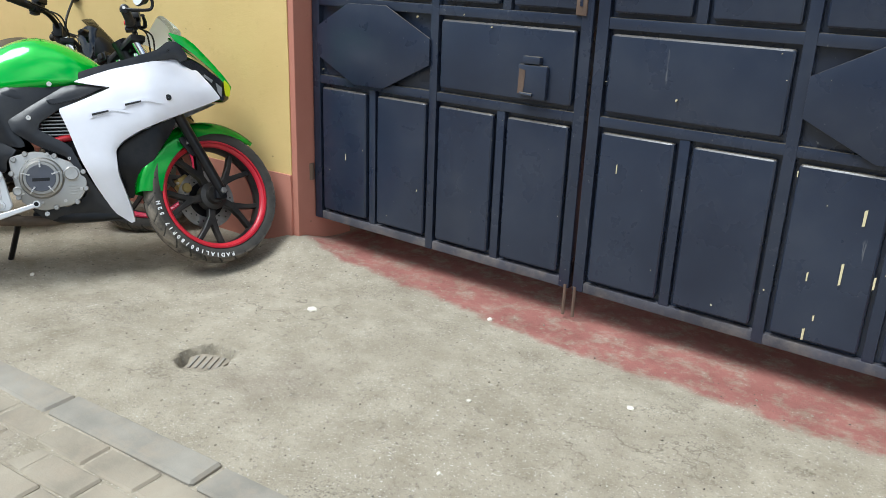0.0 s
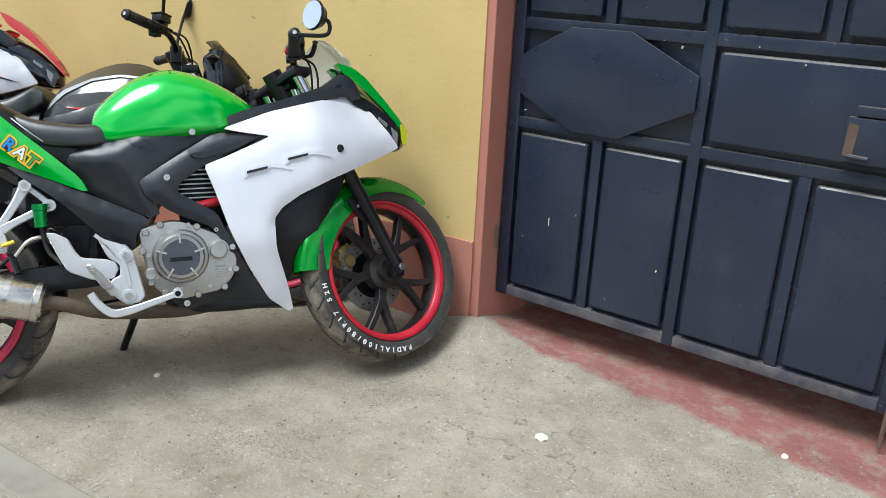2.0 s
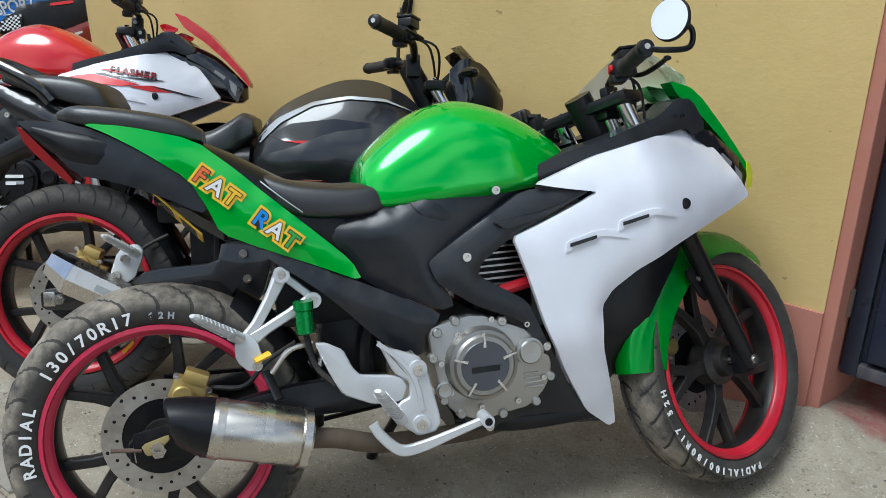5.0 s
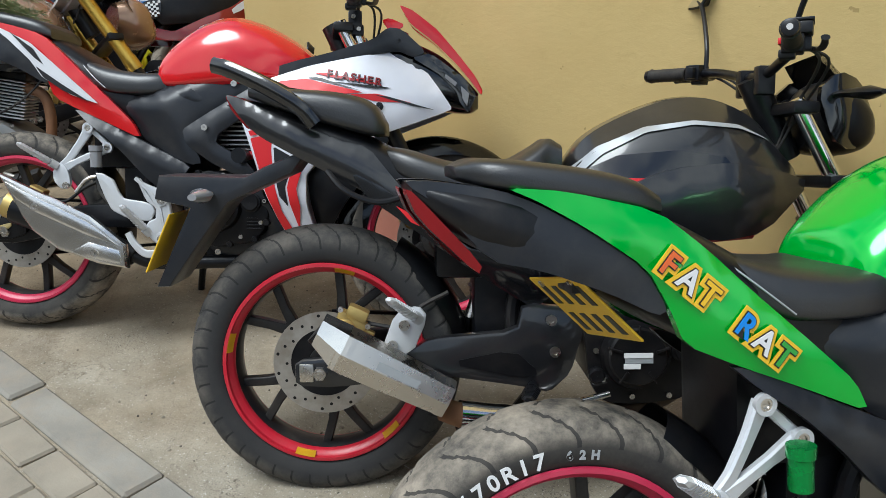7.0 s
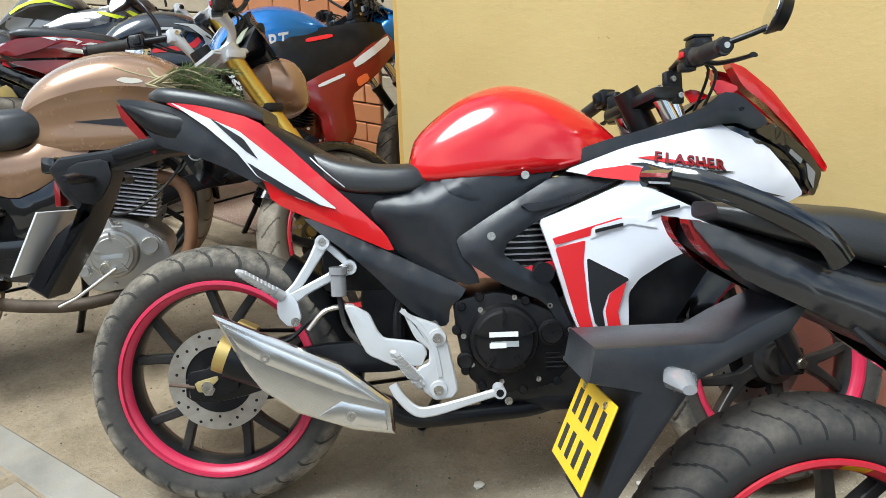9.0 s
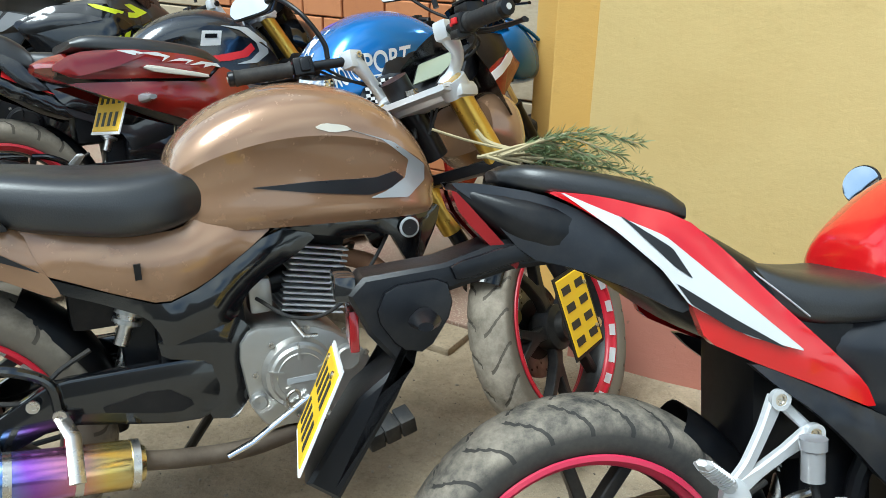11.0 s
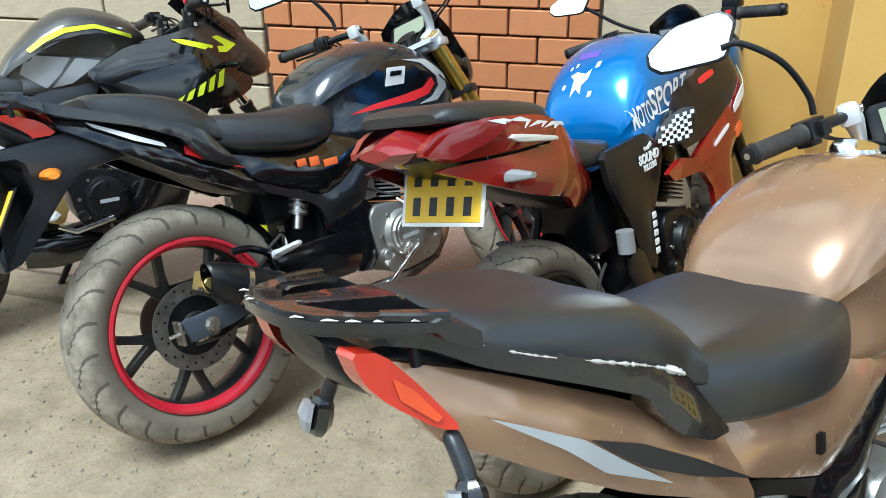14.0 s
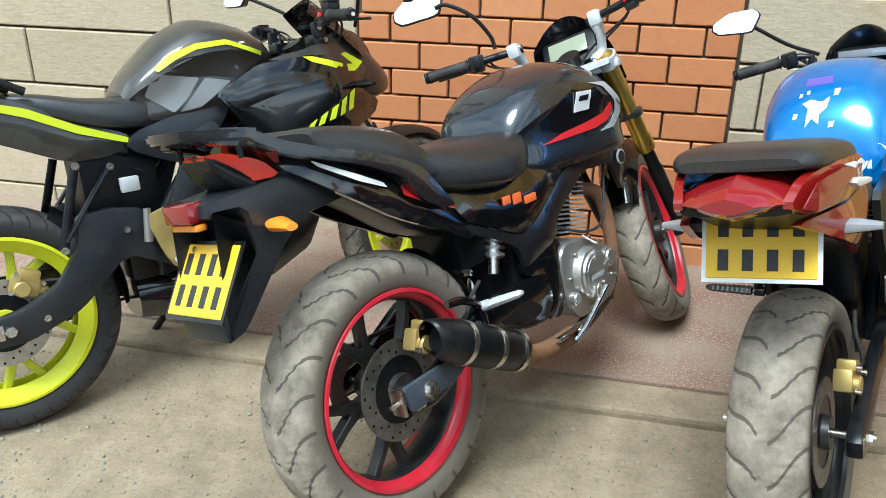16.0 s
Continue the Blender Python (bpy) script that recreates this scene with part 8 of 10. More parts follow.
def hawk_front(b, S, fender, cowl, mirror_left=True, mirror_right=True, ends=((0.905, -0.385, 1.026), (0.905, 0.385, 1.026)), roots=((0.962, -0.125, 1.006), (0.962, 0.125, 1.006))):
    part("front_mudguard", mudguard(0.332, 0.070, 40, 150, (1.338, 0, 0.300)), M[fender], b, "", 40, S)
    bars(b, S, (0.962, 0, 1.006), ends[0], ends[1], style="riser", roots=roots)
    for sgn in (-1, 1):
        rx, ry, rz = roots[0 if sgn < 0 else 1]
        part("bar_riser", tube(curve_pts([(1.002, sgn * 0.090, 0.892), (1.010, sgn * 0.108, 0.922), (rx + 0.034, ry - sgn * 0.006, rz - 0.042), (rx + 0.002, ry - sgn * 0.002, rz - 0.001)], 3), [0.026, 0.024, 0.018, 0.014, 0.0135, 0.0135, 0.014, 0.016, 0.019, 0.020], 12), M["silver"], b, "silver painted bar riser", 35, S)
        part("riser_clamp", box((rx - 0.022, ry - 0.019, rz - 0.021), (rx + 0.022, ry + 0.019, rz + 0.022), 0.011), M["silver"], b, "", 35, S)
        part("bolt", bolt(0.007, 0.005, (rx, ry - 0.020, rz + 0.006)), M["steel"], b, "", 35, S)
        part("yoke_clamp", tube([(0.983, sgn * 0.112, 0.900), (1.001, sgn * 0.112, 0.870)], 0.034, 20), M["silver"], b, "", 35, S)
    part("top_yoke", plate(soften([(0.935, 0.870), (0.935, 0.890), (1.045, 0.900), (1.055, 0.880)], 0.2), -0.128, 0.128, 0.008), M["silver"], b, "silver painted top yoke", 35, S)
    part("stem_nut", tube([(0.985, 0, 0.893), (0.982, 0, 0.910)], 0.017, 6), M["steel"], b, "", 35, S)
    # instrument and screen
    clock = part("instrument", plate(soften([(1.075, 0.895), (1.065, 0.915), (1.125, 1.000), (1.150, 0.995), (1.14, 0.93)], 0.2), -0.085, 0.085, 0.010), M["matte"], b, "", 35, S)
    part("instrument_display", box((-0.060, -0.030, 0), (0.060, 0.030, 0.004), 0.003), M["lcd"], clock, "grey-green digital display", 35, Matrix.Translation((1.088, 0, 0.964)) @ Matrix.Rotation(radians(-55), 4, "Y") @ Matrix.Rotation(radians(90), 4, "Z"))
    bm = bmesh.new()
    rows = []
    for k in range(7):
        t = k / 6
        x, z, w = 1.225 - 0.085 * t, 0.82 + 0.24 * t, 0.125 * (1 - 0.45 * max(0, t - 0.55) ** 1.2)
        rows.append([bm.verts.new((x - 0.055 * u * u, w * u, z - 0.07 * u * u * t)) for u in [j / 5 - 1 for j in range(11)]])
    for p, q in zip(rows, rows[1:]):
        for j in range(10):
            bm.faces.new((p[j], p[j + 1], q[j + 1], q[j]))
    bmesh.ops.solidify(bm, geom=bm.faces, thickness=0.003)
    part("fly_screen", bm, M["black_gloss"], b, "dark fly screen", 50, S)
    part("headlamp_cowl", loft([(1.13, 0.76, 0.88, 0.095, 0.5), (1.19, 0.72, 0.90, 0.118, 0.5), (1.245, 0.72, 0.88, 0.100, 0.5), (1.28, 0.74, 0.82, 0.055, 0.5)], 26, 4, 2.6), M[cowl], b, "", 50, S)
    for sgn, on in ((-1, mirror_right), (1, mirror_left)):
        if on:
            round_mirror(b, S, (0.885, sgn * 0.328, 1.222), [(0.918, sgn * 0.165, 1.030), (0.915, sgn * 0.165, 1.070), (0.890, sgn * 0.190, 1.140), (0.880, sgn * 0.245, 1.195), (0.876, sgn * 0.280, 1.200)], (-1, -sgn * 0.10, 0.04), (0.088, 0.048), "cut-cornered mirror glass")


def make_brown():
    b = bike_thing("bronze brown naked motorcycle with gold forks and a rainbow tinted silencer", -6.81, 0.56, 55.2, 11, 0.016)
    dash = ("decal_white", tuple(range(0, 360, 17)), 8)
    S, rear, front = running_gear(b, 32, "rim_red", "rim_red", "tyre_pale", "tyre_pale", "gold", 12, dash, dash, (0.990, 0, 0.890), head=(1.06, 0, 0.90), gap=0.112, rear_r=0.31, rear_w=0.145)
    tank, sc, tl, ws, wt = hawk_body(b, "brown", "brown", "brown", "black_gloss", [(-0.272, 0.968), (-0.245, 0.962), (-0.213, 0.919), (-0.179, 0.865), (-0.202, 0.873), (-0.244, 0.910), (-0.264, 0.936)],
                                     tail_top=[(-0.246, 0.952), (-0.185, 0.925), (-0.105, 0.888), (0.064, 0.796), (0.150, 0.744), (0.201, 0.714)], lamp_width=lambda x, z: 0.128 + 0.24 * min(0.0, x + 0.18))
    # highlight on the lens, laid on as a lighter orange patch
    decal("lens_highlight", [(-0.240, 0.937), (-0.222, 0.920), (-0.200, 0.886), (-0.205, 0.882), (-0.236, 0.914)], lambda x, z: 0.128 + 0.24 * min(0.0, x + 0.18), "lamp_highlight", b, "painted orange highlight on the tail lamp lens", 0.001)
    f = hull_width(HAWK_TANK, HAWK_SECTION)
    decal("black_stripe", [(0.604, 0.752), (0.730, 0.753), (0.856, 0.748), (0.899, 0.757), (0.918, 0.742), (0.891, 0.724), (0.842, 0.714), (0.728, 0.730)], f, "decal_black", tank, "black flash", 0.003)
    decal("silver_stripe", [(0.799, 0.852), (0.873, 0.824), (0.930, 0.778), (0.922, 0.741), (0.878, 0.718), (0.842, 0.708), (0.925, 0.700), (0.968, 0.731), (0.966, 0.765), (0.896, 0.818)], f, "decal_silver", tank, "silver flash", 0.003)
    part("paint_chip", shell([(0.735, 0.858), (0.755, 0.866), (0.800, 0.858), (0.812, 0.848), (0.770, 0.846)], lambda x, z: f(x, z) + 0.003, -1, 0.002, 0.002), M["scrap"], tank, "bare chip in the paint", 40)
    cap = lathe([(0.0008, -0.008), (0.036, -0.008), (0.040, 0.0), (0.040, 0.010), (0.0008, 0.010)], 32)
    part("filler_cap", cap, M["chrome"], b, "", 35, pose(0.79, 0, 0.945, -80, 0, 0))
    decal("silver_stripe", [(-0.155, 0.869), (-0.116, 0.847), (-0.046, 0.805), (0.010, 0.756), (0.086, 0.694), (-0.018, 0.753), (-0.073, 0.805)], wt, "decal_silver", tl, "silver flash", 0.009)
    decal("black_stripe", [(-0.038, 0.801), (0.040, 0.764), (0.120, 0.713), (0.226, 0.640), (0.118, 0.690), (0.042, 0.734), (0.012, 0.757)], wt, "decal_black", tl, "black flash", 0.009)
    # dark inside of a rectangular hole, drawn as a dark box on the cover
    part("hole_shade", box((0.376, -0.1655, 0.606), (0.388, -0.158, 0.636)), M["engine_dark"], sc)
    # rainbow tinted silencer
    can_round(b, (0.095, -0.215, 0.300), (0.345, -0.185, 0.258), 0.046, "rainbow")
    part("can_strap", tube([(0.215, -0.152, 0.372), (0.235, -0.205, 0.345), (0.235, -0.262, 0.28)], 0.014, 8, True, 0.3), M["steel"], b)
    # folded rider's peg with its rubber tread
    peg_at = pose(0.815, -0.250, 0.245, 20, -14, 0)
    peg = part("rider_peg", tube([(0.70, -0.150, 0.270), (0.735, -0.215, 0.262), (0.775, -0.245, 0.250)], 0.011, 10), M["steel"], b, "steel peg with a thick rubber tread")
    for k in (-1, 0, 1):
        part("peg_rubber", box((k * 0.036 - 0.0165, -0.024, -0.021), (k * 0.036 + 0.0165, 0.024, 0.021), 0.005), M["grip"], peg, "", 35, peg_at)
    part("peg_core", box((-0.050, -0.018, -0.016), (0.050, 0.018, 0.016), 0.004), M["grip"], peg, "", 35, peg_at)
    hawk_front(b, S, "black_gloss", "brown", ends=((0.879, -0.347, 0.962), (0.724, 0.264, 1.009)), roots=((0.968, -0.138, 0.995), (0.938, 0.110, 1.010)))
    # number plate fixed along the front guard
    number_plate(b, S @ Matrix.Translation((1.250, -0.140, 0.345)) @ Matrix.Rotation(radians(81), 4, "Y"), 0.185, 0.125, border="matte")
    # paint worn to bare metal along the upper edge of the rail, broadest by the front legs
    rng = random.Random(12)
    for sgn in (-1, 1):
        run = curve_pts([(x, sgn * (rail_width(x) - 0.0025), z - 0.0022) for x, z in RAIL_TOP[1:-1]], 22)
        i = 4
        while i < len(run) - 24:
            n = rng.randint(8, 30)
            some = run[i:i + n + 1]
            fat = float(np.interp(run[i].x, [-0.20, -0.09, 0.03, 0.09, 0.13], [0.0014, 0.0026, 0.0050, 0.0066, 0.0020]))
            part("bare_edge", tube(some, [max(0.0002, fat * rng.uniform(0.15, 1.0) * math.sin(math.pi * (k + 0.5) / len(some)) ** 0.4) for k in range(len(some))], 6), M["bare"], b, "bare metal worn through the black paint")
            i += n + rng.randint(1, 9)
    for x, y, k in ((-0.296, -0.058, 0.004), (-0.278, -0.083, 0.005), (-0.262, -0.096, 0.0045), (-0.243, -0.107, 0.003), (-0.214, -0.121, 0.0025), (-0.300, 0.030, 0.003), (-0.288, 0.072, 0.004)):
        part("bare_chip", tube([(x - k, y + k * 0.6, 1.001 - 0.2 * (x - k + 0.30)), (x, y, 1.002 - 0.2 * (x + 0.30)), (x + k * 1.6, y - k, 1.001 - 0.2 * (x + k * 1.6 + 0.30))], [0.0004, 0.0014, 0.0004], 6), M["bare"], b, "chip in the black paint")
    # stubby indicators that hang under the tail
    for sgn in (-1, 1):
        stem = part("rear_indicator", tube(curve_pts([(-0.182, sgn * 0.080, 0.868), (-0.186, sgn * 0.110, 0.858), (-0.188, sgn * 0.128, 0.836), (-0.190, sgn * 0.136, 0.822)], 4), 0.0095, 12), M["grey_plastic"], b, "dusty grey stalk with a black pod")
        turn = Matrix.Translation((-0.192, sgn * 0.140, 0.826)) @ Matrix.Rotation(radians(sgn * 16), 4, "X") @ Matrix.Rotation(radians(100), 4, "Y")
        part("pod", loft([(0.0, -0.010, 0.010, 0.012, 0.5), (0.012, -0.017, 0.017, 0.019, 0.5), (0.040, -0.018, 0.018, 0.020, 0.5), (0.056, -0.008, 0.008, 0.011, 0.5)], 8, 2, 1.6), M["black_gloss"], stem, "", 22, turn)
        part("pod_lens", loft([(0.008, -0.024, -0.012, 0.012, 0.5), (0.026, -0.028, -0.014, 0.016, 0.5), (0.046, -0.022, -0.012, 0.010, 0.5)], 8, 2, 1.6), M["lens_clear"], stem, "grey clear lens", 22, turn)
    return b


def make_hawk():
    b = bike_thing("black naked motorcycle with red flashes, gold forks and orange lettering bars", -7.92, 1.381, 62.5, 15.5, 0.016)
    S, rear, front = running_gear(b, 24, "rim_red", "rim_red", "tyre_pale", "tyre_pale", "gold", 30, None, None, (0.910, 0, 0.890), head=(0.98, 0, 0.90), gap=0.112, axle=(1.258, 0, 0.300), rear_r=0.315, rear_w=0.15)
    tank, sc, tl, ws, wt = hawk_body(b, "black_metal", "black_gloss", "black_gloss", "black_satin", [(-0.330, 0.915), (-0.290, 0.912), (-0.232, 0.884), (-0.204, 0.848), (-0.282, 0.850), (-0.316, 0.880)], -0.032, -0.085)
    f = hull_width(HAWK_TANK, HAWK_SECTION)
    part("knee_panel", shell([(0.540, 0.792), (0.640, 0.838), (0.735, 0.872), (0.800, 0.862), (0.860, 0.812), (0.872, 0.782), (0.780, 0.762), (0.660, 0.752)], lambda x, z: f(x, z) + 0.0035, -1, 0.002, 0.002, 0.0, 0.014, 0.15), M["black_gloss"], tank, "glossy black knee panel", 40)
    decal("red_stripe", [(0.560, 0.742), (0.650, 0.758), (0.760, 0.765), (0.850, 0.775), (0.885, 0.800), (0.898, 0.778), (0.868, 0.752), (0.800, 0.742), (0.680, 0.742)], f, "decal_red", tank, "red flash", 0.0055)
    decal("silver_stripe", [(0.780, 0.868), (0.850, 0.848), (0.905, 0.800), (0.915, 0.770), (0.880, 0.742), (0.820, 0.728), (0.900, 0.728), (0.950, 0.760), (0.945, 0.800), (0.880, 0.858)], f, "decal_silver", tank, "grey flash", 0.0050)
    st = part("square_sticker", shell([(0.700, 0.800), (0.772, 0.798), (0.782, 0.848), (0.712, 0.852)], lambda x, z: f(x, z) + 0.0080, -1, 0.002, 0.002, 0.0, 0.015, 0.03), M["decal_white"], tank, "white square sticker with small grey bars", 40)
    part("sticker_bar", shell([(0.718, 0.826), (0.762, 0.824), (0.764, 0.838), (0.722, 0.840)], lambda x, z: f(x, z) + 0.0098, -1, 0.001, 0.001, 0.0, 0.015, 0.03), M["matte"], st, "", 40)
    decal("red_stripe", [(0.060, 0.762), (0.140, 0.715), (0.205, 0.672), (0.130, 0.700), (0.055, 0.742)], wt, "decal_red", tl, "red dart", 0.009)
    decal("white_stripe", [(-0.150, 0.862), (-0.060, 0.815), (0.010, 0.780), (0.015, 0.768), (-0.060, 0.799), (-0.140, 0.848)], wt, "decal_white", tl, "white dart", 0.009)
    for k, (x, z, w, h) in enumerate(((0.345, 0.640, 0.028, 0.020), (0.385, 0.632, 0.030, 0.026), (0.430, 0.622, 0.045, 0.020))):
        part("name_bar", box((x, -0.1645, z), (x + w, -0.158, z + h), 0.002), M["decal_orange"], sc, "orange name bar")
    can_round(b, (0.070, -0.180, 0.405), (0.270, -0.185, 0.300), 0.050, "engine_dark")
    pipe(b, [(0.265, -0.185, 0.302), (0.31, -0.18, 0.275), (0.40, -0.165, 0.245), (0.55, -0.15, 0.23)], 0.024, "rust_pipe")
    part("heat_guard", tube([(0.43, -0.185, 0.262), (0.56, -0.175, 0.255)], 0.012, 10, True, 0.5), M["chrome"], b)
    foot_peg(b, (0.215, -0.160, 0.435), (0.02, -0.10, 0.03))
    hawk_front(b, S @ Matrix.Translation((-0.08, 0, 0)), "black_gloss", "black_gloss", True, False)
    holder = part("plate_holder", plate(soften([(-0.02, 0.835), (-0.20, 0.850), (-0.300, 0.845), (-0.425, 0.835), (-0.430, 0.805), (-0.355, 0.800), (-0.350, 0.735), (-0.455, 0.620), (-0.452, 0.572), (-0.405, 0.585), (-0.270, 0.722), (-0.221, 0.757), (-0.05, 0.770)], 0.12), -0.075, 0.075, 0.012), M["grey_plastic"], b, "grey plastic tail and plate holder", 35, Matrix.Translation((0.055, 0, 0.0)))
    part("rear_lamp", box((-0.450, -0.045, 0.800), (-0.405, 0.045, 0.838), 0.010), M["lens_red"], holder)
    part("reflector", box((-0.438, -0.045, 0.785), (-0.415, 0.045, 0.798), 0.004), M["amber"], holder)
    number_plate(holder, Matrix.Translation((-0.430, -0.005, 0.690)) @ Matrix.Rotation(radians(-90), 4, "Z") @ Matrix.Rotation(radians(-34), 4, "X"), 0.185, 0.14, border="matte")
    for sgn in (-1, 1):
        part("rear_indicator", tube([(-0.30, sgn * 0.075, 0.765), (-0.31, sgn * 0.11, 0.765), (-0.32, sgn * 0.165, 0.762)], [0.014, 0.024, 0.012], 12, True, 0.6), M["amber"], holder, "amber indicator")
    return b


brown_bike, hawk_bike = make_brown(), make_hawk()
# ---- the dark red and blue sports motorcycle ----
def make_redblue():
    b = bike_thing("dull red sports motorcycle with a sticker-covered metallic blue tank", -7.016, 1.476, 69.2, 13, 0.0)
    S, rear, front = running_gear(b, 6, "wheel", "wheel", "tyre_pale", "tyre_dusty", turn=15, rear_r=0.305, rear_w=0.15)
    tank = [(0.385, 0.74, 0.81, 0.105), (0.402, 0.735, 0.868, 0.128), (0.432, 0.735, 0.918, 0.142), (0.485, 0.735, 0.965, 0.155), (0.560, 0.740, 0.998, 0.164), (0.64, 0.750, 1.010, 0.168), (0.73, 0.765, 0.998, 0.164), (0.81, 0.785, 0.962, 0.150), (0.88, 0.80, 0.915, 0.120), (0.92, 0.81, 0.88, 0.09)]
    section = [(0.90, 0.0), (0.98, 0.12), (0.96, 0.34), (1.0, 0.55, 1), (0.93, 0.72), (0.74, 0.88), (0.40, 0.975), (0.0, 1.0)]
    f = hull_width(tank, section)
    t = part("fuel_tank", hull(tank, section), M["blue"], b, "metallic blue tank with white sticker lettering", 25)
    w = lambda x, z: f(x, z) + 0.003
    brushed_word("tank_lettering", "MOTO", [(0.416, 0.780), (0.499, 0.798), (0.470, 0.852), (0.402, 0.838)], t, "decal_white", "white brush lettering", 0.0010)
    brushed_word("tank_lettering", "SPORT", [(0.492, 0.803), (0.664, 0.826), (0.680, 0.888), (0.464, 0.872)], t, "decal_white", "white brush lettering", 0.0012)
    wrapped("underline", [(0.511, 0.802), (0.600, 0.806), (0.715, 0.818), (0.716, 0.823), (0.600, 0.812), (0.512, 0.806)], Matrix(), t, "decal_white")
    rear = Matrix.Translation((0.40, 0.020, 0.920)) @ Matrix.Rotation(radians(-90), 4, "Z")
    splash = [(-0.020, -0.036), (-0.006, -0.018), (0.010, -0.030), (0.010, -0.010), (0.026, 0.004), (0.030, 0.026), (0.014, 0.016), (-0.012, 0.022), (-0.030, 0.014), (-0.016, 0.004)]
    wrapped("splash_mark", splash, rear, t, "decal_white", "white splash sticker", 0.0015)
    for u, v, k in ((-0.044, -0.012, 0.006), (0.038, -0.032, 0.007), (0.044, 0.034, 0.007), (-0.036, 0.030, 0.004), (-0.020, 0.036, 0.004)):
        wrapped("splash_dot", [(u - k, v - k), (u + k * 0.6, v - k * 0.8), (u + k, v + k), (u - k * 0.7, v + k * 0.9)], rear, t, "decal_white", "", 0.0015)
    wrapped("small_label", [(-0.030, 0.048), (0.030, 0.052), (0.028, 0.066), (-0.030, 0.062)], rear, t, "label_violet", "faded violet label", 0.0015)
    # flared corner of the fairing with a checkered sticker
    flare = lambda x, z: 0.150 + 0.5 * (x - 0.47)
    field = [(0.470, 0.722), (0.477, 0.745), (0.494, 0.772), (0.522, 0.794), (0.568, 0.808), (0.602, 0.802), (0.592, 0.728), (0.560, 0.716)]
    corner = part("fairing_corner", shell(field, flare, -1, 0.004, 0.03, 0.0, 0.012, 0.1), M["black_gloss"], b, "black fairing corner with a checkered sticker", 40)
    for i in range(11):
        for k in range(9):
            x, z = 0.474 + i * 0.0112, 0.722 + k * 0.0100 + i * 0.0004
            if (i + k) % 2 == 0 and ngon_inside((x + 0.0056, z + 0.005), field) and to_edge((x + 0.0056, z + 0.005), field) > 0.007:
                part("checker_square", shell([(x, z), (x + 0.0112, z + 0.0004), (x + 0.0112, z + 0.0104), (x, z + 0.0100)], lambda a, c: flare(a, c) + 0.0012, -1, 0.001, 0.001, 0.0, 0.02, 0.02), M["decal_white"], corner, "", None)
    part("rider_seat", cushion([(0.10, 0.79, 0.83, 0.06, 0.5), (0.16, 0.755, 0.825, 0.11, 0.45), (0.24, 0.735, 0.805, 0.125, 0.45), (0.31, 0.745, 0.79, 0.09, 0.5)], 28, 5, 2.8), M["seat"], b, "", 60)
    part("pillion_seat", cushion([(-0.30, 0.955, 0.975, 0.08, 0.5), (-0.25, 0.942, 0.985, 0.125, 0.4), (-0.12, 0.918, 0.968, 0.138, 0.4), (0.02, 0.885, 0.935, 0.130, 0.4), (0.08, 0.87, 0.90, 0.08, 0.5)], 28, 5, 2.8), M["seat"], b, "slashed grey-black vinyl pillion seat", 60)
    tl = [(-0.36, 0.910), (-0.30, 0.943), (-0.20, 0.945), (-0.02, 0.915), (0.06, 0.885), (0.020, 0.850), (-0.06, 0.856), (-0.17, 0.866), (-0.30, 0.877)]
    low = [(-0.33, 0.872), (-0.17, 0.858), (-0.06, 0.848), (0.022, 0.842), (0.070, 0.878), (0.110, 0.855), (0.236, 0.700), (0.225, 0.682), (0.130, 0.660), (0.090, 0.705), (-0.02, 0.735), (-0.17, 0.795), (-0.28, 0.848)]
    wt = lambda x, z: 0.148 + 0.24 * min(0.0, x + 0.16) - 0.75 * max(0, z - 0.905 + 0.22 * x) - 0.14 * max(0.0, x)
    tp = cover("tail_panel", tl, wt, "dark_red", b, "dull red tail panel with a white tribal sticker", crown=0.010)
    cover("tail_skirt", low, lambda x, z: wt(x, z) - 0.004 - 0.10 * max(0.0, 0.80 - z), "dark_red", b, "dull red lower tail panel", crown=0.010)
    part("tail_core", loft([(-0.34, 0.888, 0.915, 0.09, 0.5), (-0.25, 0.850, 0.932, 0.105, 0.5), (-0.05, 0.740, 0.915, 0.105, 0.5), (0.20, 0.64, 0.80, 0.10, 0.5)], 26, 4, 3.2), M["matte"], b, "", 50)
    part("tail_cap", loft([(-0.352, 0.902, 0.934, 0.070, 0.5), (-0.30, 0.872, 0.950, 0.108, 0.5), (-0.20, 0.840, 0.948, 0.138, 0.5)], 8, 3, 1.25), M["dark_red"], b, "", 18)
    lamp = part("tail_lamp", loft([(-0.380, 0.902, 0.930, 0.045, 0.5), (-0.350, 0.884, 0.942, 0.085, 0.5), (-0.305, 0.873, 0.950, 0.110, 0.5)], 8, 2, 1.25), M["lens_red"], b, "wide faceted red tail lamp lens", 18)
    decal("lamp_wing", [(-0.352, 0.905), (-0.300, 0.934), (-0.205, 0.934), (-0.135, 0.922), (-0.215, 0.897), (-0.300, 0.884)], wt, "lens_red", tp, "red lens wrapping round the side", 0.011)
